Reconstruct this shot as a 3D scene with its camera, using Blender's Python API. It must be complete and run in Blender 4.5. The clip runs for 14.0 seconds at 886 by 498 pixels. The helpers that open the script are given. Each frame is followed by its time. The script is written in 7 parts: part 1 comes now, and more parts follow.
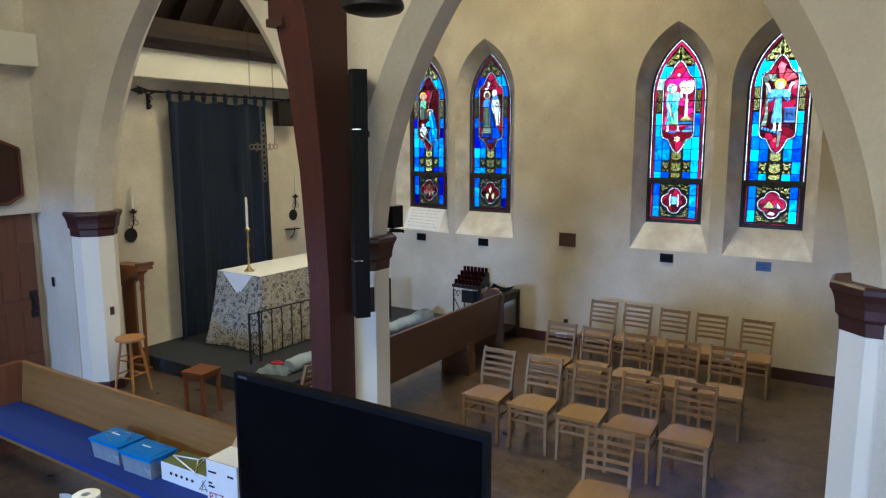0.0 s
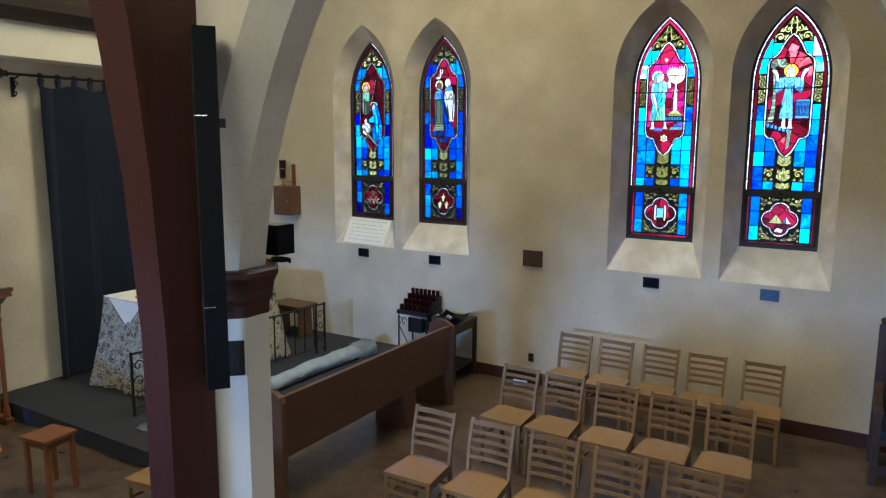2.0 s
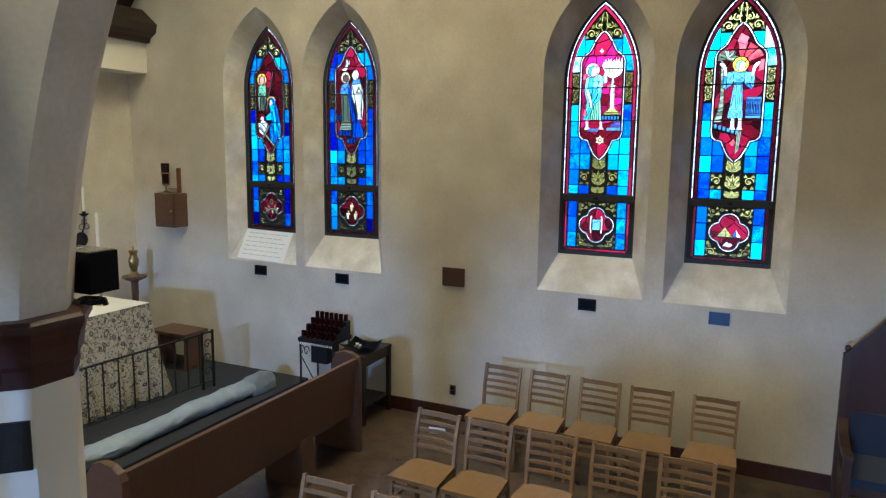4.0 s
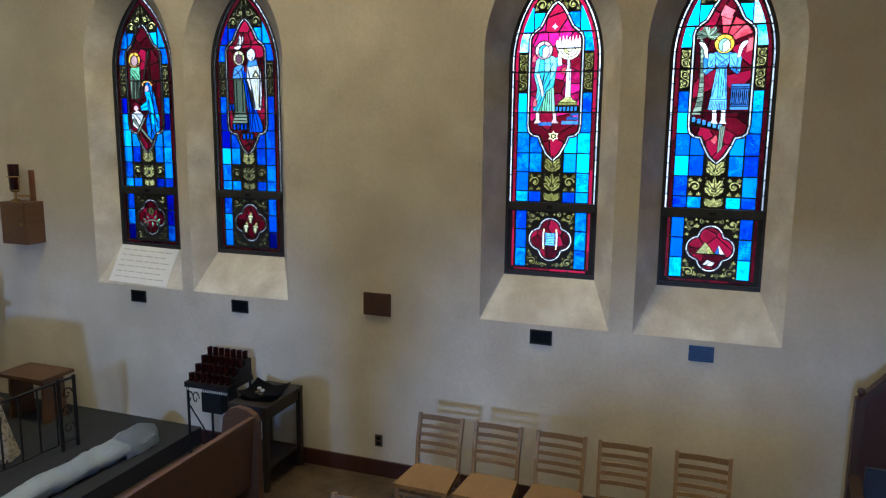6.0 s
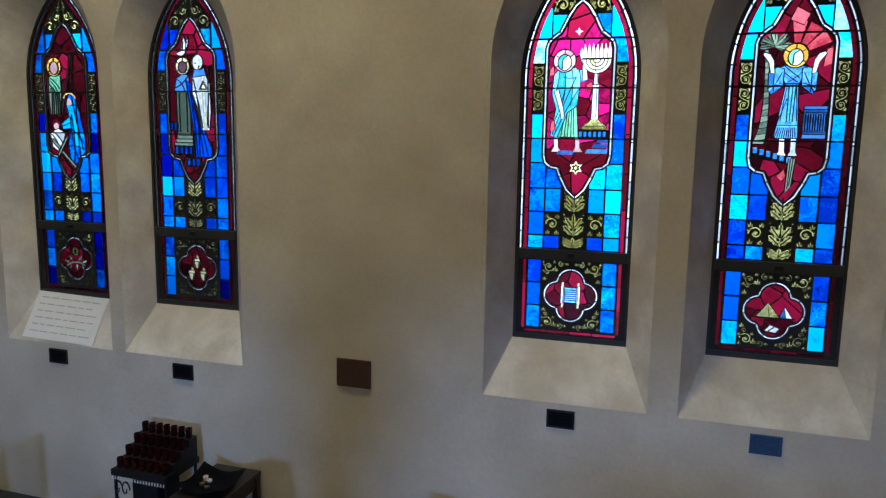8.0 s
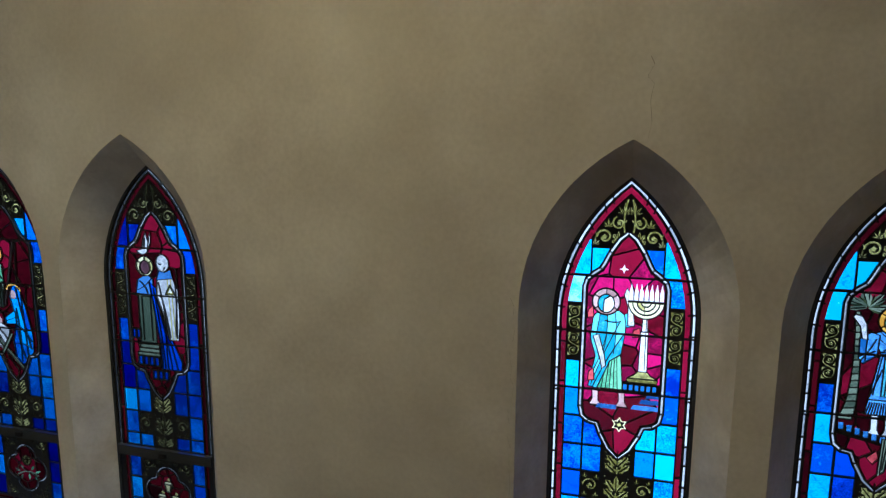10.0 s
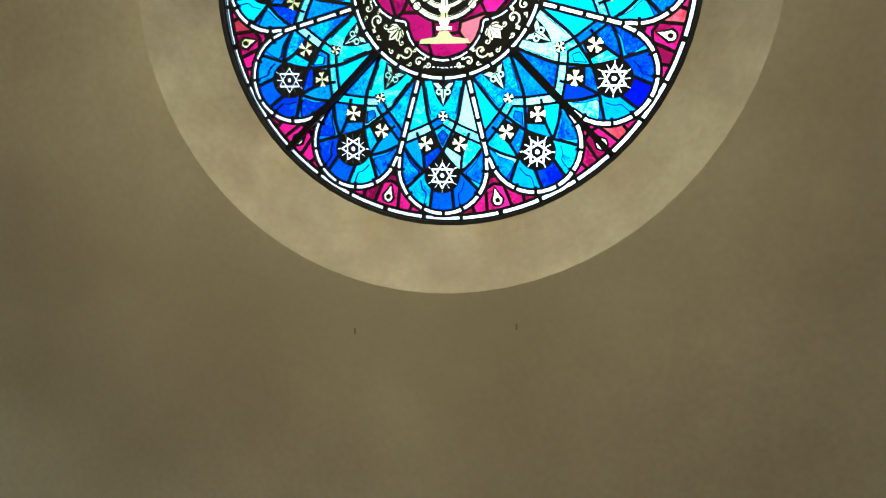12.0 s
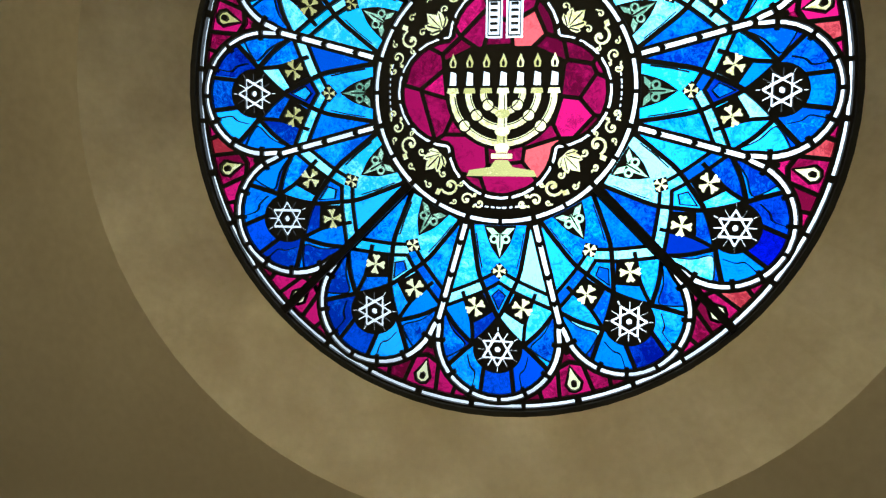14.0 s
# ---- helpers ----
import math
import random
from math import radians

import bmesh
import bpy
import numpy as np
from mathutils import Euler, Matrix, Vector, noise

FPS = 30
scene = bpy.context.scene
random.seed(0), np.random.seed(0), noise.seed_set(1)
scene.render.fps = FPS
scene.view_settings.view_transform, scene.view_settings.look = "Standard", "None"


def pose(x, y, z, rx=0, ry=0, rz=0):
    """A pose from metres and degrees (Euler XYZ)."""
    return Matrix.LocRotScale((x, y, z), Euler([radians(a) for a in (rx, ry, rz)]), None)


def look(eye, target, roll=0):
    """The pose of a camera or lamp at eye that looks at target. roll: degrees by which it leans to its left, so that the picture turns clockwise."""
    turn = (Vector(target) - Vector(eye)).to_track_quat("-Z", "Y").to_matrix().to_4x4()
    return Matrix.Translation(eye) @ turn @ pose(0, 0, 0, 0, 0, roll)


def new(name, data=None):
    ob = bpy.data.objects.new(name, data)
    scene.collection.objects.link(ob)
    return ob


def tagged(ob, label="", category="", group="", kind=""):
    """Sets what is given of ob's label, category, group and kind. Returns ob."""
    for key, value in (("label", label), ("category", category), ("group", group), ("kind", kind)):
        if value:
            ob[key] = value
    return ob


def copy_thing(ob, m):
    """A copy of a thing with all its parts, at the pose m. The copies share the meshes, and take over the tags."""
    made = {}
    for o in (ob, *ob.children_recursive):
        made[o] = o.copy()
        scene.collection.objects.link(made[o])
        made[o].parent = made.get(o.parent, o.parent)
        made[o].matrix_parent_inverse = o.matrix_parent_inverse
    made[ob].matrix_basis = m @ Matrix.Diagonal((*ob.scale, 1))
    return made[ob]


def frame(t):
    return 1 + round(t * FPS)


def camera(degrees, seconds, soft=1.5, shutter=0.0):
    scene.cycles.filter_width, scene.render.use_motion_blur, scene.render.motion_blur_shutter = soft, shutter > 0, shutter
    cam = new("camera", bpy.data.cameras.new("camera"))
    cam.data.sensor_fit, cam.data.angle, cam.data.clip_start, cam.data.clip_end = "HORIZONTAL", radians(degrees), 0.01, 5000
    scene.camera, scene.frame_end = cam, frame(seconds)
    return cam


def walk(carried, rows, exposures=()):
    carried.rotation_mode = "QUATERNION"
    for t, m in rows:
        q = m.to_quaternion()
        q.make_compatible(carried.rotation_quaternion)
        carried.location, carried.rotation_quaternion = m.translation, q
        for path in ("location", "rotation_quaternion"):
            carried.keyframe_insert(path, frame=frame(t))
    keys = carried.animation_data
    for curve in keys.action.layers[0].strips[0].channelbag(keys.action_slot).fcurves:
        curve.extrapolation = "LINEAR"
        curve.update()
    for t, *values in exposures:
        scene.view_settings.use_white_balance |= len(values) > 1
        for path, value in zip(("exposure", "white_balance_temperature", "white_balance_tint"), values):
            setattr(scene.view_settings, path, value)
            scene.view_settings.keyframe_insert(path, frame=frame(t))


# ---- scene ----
cam = camera(65.0, 14.0, soft=1.25)
PATH = [
    (0, (0.165, -0.129, 3.049), (-0.897, 1.538, 2.742), -0.1),
    (0.5, (0.129, 0.117, 3.045), (-0.932, 1.786, 2.742), 0.1),
    (1, (0.048, 0.547, 3.063), (-0.989, 2.23, 2.758), 0.2),
    (1.5, (-0.106, 1.099, 3.022), (-1.128, 2.792, 2.721), 0.2),
    (2, (-0.341, 1.637, 3.0), (-1.361, 3.331, 2.7), 0.3),
    (2.5, (-0.477, 2.048, 2.997), (-1.473, 3.757, 2.698), 0.4),
    (3, (-0.565, 2.322, 3.005), (-1.52, 4.054, 2.711), 0.5),
    (3.5, (-0.625, 2.505, 2.982), (-1.516, 4.271, 2.693), 0.6),
    (4, (-0.735, 2.75, 2.966), (-1.577, 4.542, 2.681), 0.7),
    (6.5, (-1.401, 4.309, 3.034), (-2.019, 6.186, 2.726), 0.7),
    (7, (-1.528, 4.545, 3.016), (-2.13, 6.429, 2.72), 0.9),
    (9.5, (-2.189, 5.884, 4.139), (-2.724, 7.79, 3.859), 0.7),
    (10, (-2.268, 6.036, 4.634), (-2.801, 7.933, 4.295), 0.4),
    (10.5, (-2.391, 6.239, 5.013), (-2.914, 8.139, 4.669), 0.4),
    (11, (-2.554, 6.45, 5.325), (-3.074, 8.351, 4.982), 0.5),
    (11.5, (-2.79, 6.762, 5.71), (-3.302, 8.667, 5.381), 0.4),
    (12, (-3.118, 7.025, 6.182), (-3.549, 8.951, 5.86), 0.7),
    (12.5, (-3.305, 7.298, 6.457), (-3.707, 9.237, 6.179), 0.8),
    (13, (-3.441, 7.51, 6.504), (-3.844, 9.448, 6.222), 0.7),
    (13.5, (-3.54, 7.629, 6.498), (-3.927, 9.579, 6.274), 0.8),
    (14, (-3.577, 7.717, 6.518), (-3.886, 9.683, 6.319), 0.7),
]
walk(cam, [(t, look(eye, target, roll)) for t, eye, target, roll in PATH],
     [(0.0, 0.0, 5080, 6), (2.0, -0.08, 5000, 6), (4.0, -0.08, 4980, 6), (6.5, -0.56, 5050, 8), (9.5, -1.0, 4800, 9),
      (11.0, -1.40, 4720, 9), (12.0, -1.64, 4980, 3), (13.0, -2.08, 5600, 5), (14.0, -2.40, 5550, 3)])

# ---- world and lamps ----
world = bpy.data.worlds.new("world")
scene.world = world
world.use_nodes = True
sky = world.node_tree.nodes.new("ShaderNodeTexSky")
sky.sky_type, sky.sun_disc = "NISHITA", False
sky.sun_elevation, sky.sun_rotation = radians(40), radians(200)
world.node_tree.links.new(sky.outputs[0], world.node_tree.nodes["Background"].inputs[0])
world.node_tree.nodes["Background"].inputs[1].default_value = 0.1


def area(name, eye, target, w, h, watts, colour):
    data = bpy.data.lights.new(name, "AREA")
    data.shape, data.size, data.size_y, data.energy, data.color = "RECTANGLE", w, h, watts, colour
    ob = new(name, data)
    ob.matrix_world = look(eye, target)
    return data


# daylight of the nave's windows behind the walk
area("rear_window_daylight", (-3.3, -11.98, 3.3), (-3.3, 9.0, 1.0), 1.9, 1.2, 1400, (0.38, 0.58, 1.0))
# unseen warm fill added from the right to brighten arch soffits and column flanks
area("nave_window_daylight", (3.96, 0.5, 2.6), (-4.0, 3.6, 1.2), 2.2, 2.2, 82, (1.0, 0.93, 0.78))
# warm lamps under the roofs
area("nave_lamps", (-3.2, 0.2, 6.8), (-3.4, 1.8, 0), 3.5, 2.0, 285, (1.0, 0.81, 0.47))
area("transept_lamps", (-3.9, 7.8, 8.8), (-3.9, 7.75, 0), 1.8, 0.8, 205, (1.0, 0.73, 0.32)).spread = radians(120)
area("chancel_lamps", (-6.3, 6.9, 5.5), (-7.4, 6.9, 0), 1.2, 1.6, 43, (1.0, 0.84, 0.48))

# ---- materials ----
def surf(name, c1, c2, scale=6.0, rough=0.6, bump=0.1, grain=(1, 1, 1), metal=0.0, fine=60.0, rvar=0.1, mottle=0.5, obvar=0.0, sheen=0.0):
    """A surface of two colours mixed by coarse and fine noise, with fine relief."""
    m = bpy.data.materials.new(name)
    m.use_nodes = True
    n, l = m.node_tree.nodes, m.node_tree.links
    b = n["Principled BSDF"]
    tc, mp = n.new("ShaderNodeTexCoord"), n.new("ShaderNodeMapping")
    mp.inputs["Scale"].default_value = grain
    l.new(tc.outputs["Object"], mp.inputs[0])
    t1, t2, mx, cr = n.new("ShaderNodeTexNoise"), n.new("ShaderNodeTexNoise"), n.new("ShaderNodeMix"), n.new("ShaderNodeMix")
    for t, s in ((t1, scale), (t2, fine)):
        t.inputs["Scale"].default_value, t.inputs["Detail"].default_value = s, 5
        l.new(mp.outputs[0], t.inputs["Vector"])
    mx.inputs[0].default_value = 1 - mottle
    l.new(t1.outputs["Fac"], mx.inputs[2])
    l.new(t2.outputs["Fac"], mx.inputs[3])
    st = n.new("ShaderNodeMapRange")
    st.inputs[1].default_value, st.inputs[2].default_value = 0.32, 0.68
    l.new(mx.outputs[0], st.inputs[0])
    cr.data_type = "RGBA"
    cr.inputs[6].default_value, cr.inputs[7].default_value = (*c1, 1), (*c2, 1)
    l.new(st.outputs[0], cr.inputs[0])
    col = cr.outputs[2]
    if obvar:
        oi, hs = n.new("ShaderNodeObjectInfo"), n.new("ShaderNodeHueSaturation")
        mr = n.new("ShaderNodeMapRange")
        mr.inputs[3].default_value, mr.inputs[4].default_value = 1 - obvar, 1 + obvar
        l.new(oi.outputs["Random"], mr.inputs[0])
        l.new(mr.outputs[0], hs.inputs["Value"])
        l.new(col, hs.inputs["Color"])
        col = hs.outputs[0]
    l.new(col, b.inputs["Base Color"])
    rr = n.new("ShaderNodeMapRange")
    rr.inputs[3].default_value, rr.inputs[4].default_value = max(0.02, rough - rvar), min(1, rough + rvar)
    l.new(t1.outputs["Fac"], rr.inputs[0])
    l.new(rr.outputs[0], b.inputs["Roughness"])
    b.inputs["Metallic"].default_value = metal
    b.inputs["Sheen Weight"].default_value = sheen
    if bump:
        bp = n.new("ShaderNodeBump")
        bp.inputs["Strength"].default_value, bp.inputs["Distance"].default_value = bump, 0.01
        l.new(mx.outputs[0], bp.inputs["Height"])
        l.new(bp.outputs[0], b.inputs["Normal"])
    return m


def dull(m, level):
    m.node_tree.nodes["Principled BSDF"].inputs["Specular IOR Level"].default_value = level
    return m


def glass_mat(name, c1, c2, scale=9.0, gloss=0.018):
    """Coloured leaded glass: lets the daylight behind it through, streaked and uneven."""
    m = bpy.data.materials.new(name)
    m.use_nodes = True
    n, l = m.node_tree.nodes, m.node_tree.links
    n.remove(n["Principled BSDF"])
    tc, t, cr, oi = n.new("ShaderNodeTexCoord"), n.new("ShaderNodeTexNoise"), n.new("ShaderNodeMix"), n.new("ShaderNodeObjectInfo")
    ad, mr = n.new("ShaderNodeMath"), n.new("ShaderNodeMapRange")
    t.noise_dimensions = "4D"
    t.inputs["Scale"].default_value, t.inputs["Detail"].default_value, t.inputs["Distortion"].default_value = scale, 4, 1.2
    # fine streaks and seeds in the glass
    t2, a2 = n.new("ShaderNodeTexNoise"), n.new("ShaderNodeMath")
    t2.noise_dimensions = "4D"
    t2.inputs["Scale"].default_value, t2.inputs["Detail"].default_value, t2.inputs["Roughness"].default_value, t2.inputs["Distortion"].default_value = scale * 4.5, 6, 0.7, 2.0
    l.new(tc.outputs["Object"], t2.inputs["Vector"])
    a2.operation, a2.inputs[1].default_value = "MULTIPLY_ADD", 1.3
    l.new(t2.outputs["Fac"], a2.inputs[0])
    a2.inputs[2].default_value = -0.65
    a3 = n.new("ShaderNodeMath")
    sc = n.new("ShaderNodeMath")
    sc.operation, sc.inputs[1].default_value = "MULTIPLY", 30.0
    l.new(oi.outputs["Random"], sc.inputs[0])
    l.new(sc.outputs[0], t.inputs["W"])
    l.new(sc.outputs[0], t2.inputs["W"])
    l.new(tc.outputs["Object"], t.inputs["Vector"])
    mr.inputs[3].default_value, mr.inputs[4].default_value = -0.35, 0.35
    l.new(oi.outputs["Random"], mr.inputs[0])
    l.new(t.outputs["Fac"], ad.inputs[0])
    l.new(mr.outputs[0], ad.inputs[1])
    st = n.new("ShaderNodeMapRange")
    st.inputs[1].default_value, st.inputs[2].default_value = 0.27, 0.73
    l.new(ad.outputs[0], a3.inputs[0])
    l.new(a2.outputs[0], a3.inputs[1])
    l.new(a3.outputs[0], st.inputs[0])
    cr.data_type = "RGBA"
    cr.inputs[6].default_value, cr.inputs[7].default_value = (*c1, 1), (*c2, 1)
    l.new(st.outputs[0], cr.inputs[0])
    tr, gl, ms = n.new("ShaderNodeBsdfTransparent"), n.new("ShaderNodeBsdfGlossy"), n.new("ShaderNodeMixShader")
    gl.inputs["Roughness"].default_value = 0.25
    ms.inputs[0].default_value = gloss
    l.new(cr.outputs[2], tr.inputs[0])
    l.new(tr.outputs[0], ms.inputs[1])
    l.new(gl.outputs[0], ms.inputs[2])
    l.new(ms.outputs[0], n["Material Output"].inputs[0])
    return m


def plaster_mat(name, c1, c2, stain, scale=1.1, blot=0.45):
    """Trowelled, painted plaster: broad uneven tone, faint brush marks, fine sand."""
    m = surf(name, c1, c2, scale=scale, rough=0.85, bump=0.22, fine=38.0, mottle=0.72)
    n, l = m.node_tree.nodes, m.node_tree.links
    b = n["Principled BSDF"]
    src = b.inputs["Base Color"].links[0].from_socket
    tc, t, mr, mx = n.new("ShaderNodeTexCoord"), n.new("ShaderNodeTexNoise"), n.new("ShaderNodeMapRange"), n.new("ShaderNodeMix")
    t.inputs["Scale"].default_value, t.inputs["Detail"].default_value, t.inputs["Distortion"].default_value = blot, 7, 0.6
    l.new(tc.outputs["Object"], t.inputs["Vector"])
    mr.inputs[1].default_value, mr.inputs[2].default_value, mr.inputs[4].default_value = 0.42, 0.70, 0.7
    l.new(t.outputs["Fac"], mr.inputs[0])
    mx.data_type = "RGBA"
    l.new(mr.outputs[0], mx.inputs[0])
    l.new(src, mx.inputs[6])
    mx.inputs[7].default_value = (*stain, 1)
    l.new(mx.outputs[2], b.inputs["Base Color"])
    return m


PLASTER = plaster_mat("cream_plaster", (0.54, 0.482, 0.40), (0.745, 0.688, 0.59), (0.47, 0.42, 0.33), 1.7)
REVEAL = plaster_mat("weathered_reveal_plaster", (0.55, 0.505, 0.42), (0.80, 0.765, 0.68), (0.46, 0.405, 0.32), 4.0, 2.2)
PALE = plaster_mat("pale_plaster", (0.74, 0.70, 0.60), (0.80, 0.76, 0.67), (0.68, 0.63, 0.53))
DARKWOOD = surf("dark_red_wood", (0.030, 0.011, 0.009), (0.060, 0.020, 0.015), 3, 0.42, 0.12, (6, 6, 0.6), fine=40)
TIMBER = surf("stained_timber", (0.030, 0.0062, 0.0036), (0.074, 0.0160, 0.0092), 2.5, 0.6, 0.2, (8, 8, 0.5), fine=30)
CEILWOOD = surf("roof_wood", (0.022, 0.013, 0.010), (0.045, 0.026, 0.018), 3, 0.6, 0.2, (1, 6, 6))
PEWWOOD = surf("oak_pew_wood", (0.165, 0.083, 0.024), (0.27, 0.145, 0.043), 2.5, 0.35, 0.1, (0.5, 8, 8), fine=35)
PEWDARK = surf("brown_pew_wood", (0.078, 0.040, 0.023), (0.14, 0.072, 0.040), 2.5, 0.4, 0.1, (8, 0.5, 8), fine=35)
CHAIRWOOD = surf("chair_beech", (0.20, 0.128, 0.068), (0.29, 0.19, 0.105), 4, 0.42, 0.08, (8, 8, 1), fine=50, obvar=0.12)
SEATWOOD = surf("chair_seat_wood", (0.225, 0.137, 0.060), (0.275, 0.170, 0.076), 3, 0.26, 0.015, (5, 1, 5), fine=30, rvar=0.03, obvar=0.1)
STOOLWOOD = surf("stool_wood", (0.36, 0.17, 0.055), (0.47, 0.24, 0.085), 3, 0.4, 0.06, (8, 8, 1), fine=50)
REDWOOD = surf("reddish_wood", (0.135, 0.050, 0.019), (0.21, 0.080, 0.031), 3, 0.4, 0.06, (8, 8, 1), fine=50)
DOORWOOD = surf("door_wood", (0.10, 0.038, 0.018), (0.17, 0.065, 0.03), 3, 0.45, 0.1, (8, 8, 0.7), fine=40)
IRON = surf("black_iron", (0.012, 0.012, 0.014), (0.03, 0.03, 0.033), 8, 0.5, 0.2, metal=0.6)
BLACK = dull(surf("black_plastic", (0.003, 0.003, 0.004), (0.006, 0.006, 0.008), 8, 0.5, 0.05), 0.12)
GRILLE = dull(surf("dark_grille", (0.010, 0.009, 0.008), (0.022, 0.019, 0.017), 12, 0.6, 0.3), 0.3)
SCREEN = dull(surf("dark_screen", (0.002, 0.002, 0.003), (0.003, 0.003, 0.004), 5, 0.2, 0.0, rvar=0.05), 0.09)
DARKOAK = surf("dark_carved_oak", (0.028, 0.015, 0.011), (0.058, 0.030, 0.021), 3, 0.45, 0.12, (8, 8, 1), fine=40)
BRASS = surf("aged_brass", (0.36, 0.25, 0.10), (0.52, 0.38, 0.17), 10, 0.3, 0.08, metal=1.0)
CHROME = surf("bright_metal", (0.6, 0.6, 0.6), (0.7, 0.7, 0.7), 10, 0.25, 0.0, metal=1.0)
WAX = surf("white_wax", (0.78, 0.74, 0.66), (0.86, 0.83, 0.76), 10, 0.5, 0.03)
CARPET = surf("charcoal_carpet", (0.014, 0.0165, 0.026), (0.029, 0.033, 0.049), 5, 0.95, 0.5, fine=160, mottle=0.3)
CURTAIN = surf("navy_velvet", (0.010, 0.018, 0.044), (0.021, 0.036, 0.078), 3, 0.85, 0.3, fine=120, sheen=0.12)
BLUECUSHION = surf("blue_cushion_cloth", (0.006, 0.024, 0.20), (0.010, 0.036, 0.26), 4, 0.9, 0.3, fine=150)
PALEBLUE = surf("pale_blue_cloth", (0.23, 0.29, 0.39), (0.34, 0.40, 0.50), 5, 0.9, 0.25, fine=90)
LINEN = surf("white_linen", (0.72, 0.71, 0.68), (0.82, 0.81, 0.78), 6, 0.9, 0.2, fine=140)
PAPER = surf("white_paper", (0.74, 0.74, 0.75), (0.82, 0.82, 0.82), 6, 0.8, 0.03)
INK = surf("grey_ink", (0.46, 0.46, 0.50), (0.54, 0.54, 0.58), 6, 0.8, 0.0)
BLUELID = surf("blue_plastic_lid", (0.010, 0.15, 0.56), (0.018, 0.21, 0.68), 6, 0.35, 0.05)
TUB = surf("cloudy_plastic", (0.20, 0.24, 0.28), (0.29, 0.33, 0.37), 8, 0.25, 0.05)
GREENCARD = surf("green_card", (0.10, 0.13, 0.035), (0.15, 0.18, 0.055), 6, 0.5, 0.02)
BROWNCARD = surf("brown_card", (0.36, 0.24, 0.13), (0.46, 0.32, 0.19), 6, 0.8, 0.05)
REDINK = surf("red_print", (0.5, 0.02, 0.04), (0.6, 0.03, 0.06), 6, 0.5, 0.0)
REDGLASS = surf("red_votive_glass", (0.016, 0.002, 0.0025), (0.036, 0.004, 0.005), 8, 0.15, 0.0)
BROWNBRONZE = surf("brown_bronze_plate", (0.055, 0.026, 0.018), (0.085, 0.042, 0.028), 12, 0.5, 0.2)
BLUEPLATE = surf("blue_enamel_plate", (0.035, 0.075, 0.17), (0.055, 0.10, 0.22), 9, 0.3, 0.05)

# ---- building tools ----
def box(bm, x0, x1, y0, y1, z0, z1):
    vs = [bm.verts.new((x, y, z)) for z in (z0, z1) for x, y in ((x0, y0), (x1, y0), (x1, y1), (x0, y1))]
    for f in ((3, 2, 1, 0), (4, 5, 6, 7), (0, 1, 5, 4), (1, 2, 6, 5), (2, 3, 7, 6), (3, 0, 4, 7)):
        bm.faces.new([vs[i] for i in f])
    return vs


def beam(bm, a, b, w, d, up=(0, 0, 1), taper=1.0):
    """A bar of section w x d from a to b."""
    a, b = Vector(a), Vector(b)
    t = (b - a).normalized()
    s = t.cross(Vector(up))
    s = s.normalized() if s.length > 1e-4 else Vector((1, 0, 0))
    u = s.cross(t)
    r = [[bm.verts.new(p + s * i * w * k / 2 + u * j * d * k / 2) for i, j in ((-1, -1), (1, -1), (1, 1), (-1, 1))] for p, k in ((a, 1), (b, taper))]
    for i in range(4):
        bm.faces.new((r[0][i], r[0][(i + 1) % 4], r[1][(i + 1) % 4], r[1][i]))
    bm.faces.new(r[0][::-1]), bm.faces.new(r[1])


def tube(bm, pts, r, seg=8, closed=False):
    """A round rod of radius r (one number, or one for each point) along pts."""
    pts = [Vector(p) for p in pts]
    rings, n = [], len(pts)
    for i, p in enumerate(pts):
        t = pts[(i + 1) % n] - pts[i - 1] if closed else pts[min(i + 1, n - 1)] - pts[max(i - 1, 0)]
        t.normalize()
        s = t.cross(Vector((0, 0, 1)))
        s = s.normalized() if s.length > 1e-3 else Vector((1, 0, 0))
        u = s.cross(t)
        k = r[i] if isinstance(r, (list, tuple)) else r
        rings.append([bm.verts.new(p + (s * math.cos(a) + u * math.sin(a)) * k) for a in [2 * math.pi * j / seg for j in range(seg)]])
    for i in range(n if closed else n - 1):
        a, b = rings[i], rings[(i + 1) % n]
        for j in range(seg):
            bm.faces.new((a[j], a[(j + 1) % seg], b[(j + 1) % seg], b[j]))
    if not closed:
        bm.faces.new(rings[0][::-1]), bm.faces.new(rings[-1])


def lathe(bm, profile, at=(0, 0, 0), seg=20, axis="z", close=True, turn=0.0):
    """A turned form: profile holds (radius, height) from bottom to top."""
    rings = []
    for r, h in profile:
        ring = []
        for j in range(seg):
            a = 2 * math.pi * j / seg + turn
            c, s = r * math.cos(a), r * math.sin(a)
            p = {"z": (c, s, h), "y": (c, h, s), "x": (h, c, s)}[axis]
            ring.append(bm.verts.new(Vector(at) + Vector(p)))
        rings.append(ring)
    for a, b in zip(rings, rings[1:]):
        for j in range(seg):
            bm.faces.new((a[j], a[(j + 1) % seg], b[(j + 1) % seg], b[j]))
    if close:
        bm.faces.new(rings[0][::-1]), bm.faces.new(rings[-1])


def prism(bm, pts, axis, lo, hi):
    """A plate with the outline pts, between lo and hi along the axis."""
    def at(p, d):
        return {"x": (d, p[0], p[1]), "y": (p[0], d, p[1]), "z": (p[0], p[1], d)}[axis]
    a, b = ([bm.verts.new(at(p, d)) for p in pts] for d in (lo, hi))
    n = len(pts)
    bm.faces.new(a[::-1]), bm.faces.new(b)
    for i in range(n):
        bm.faces.new((a[i], a[(i + 1) % n], b[(i + 1) % n], b[i]))


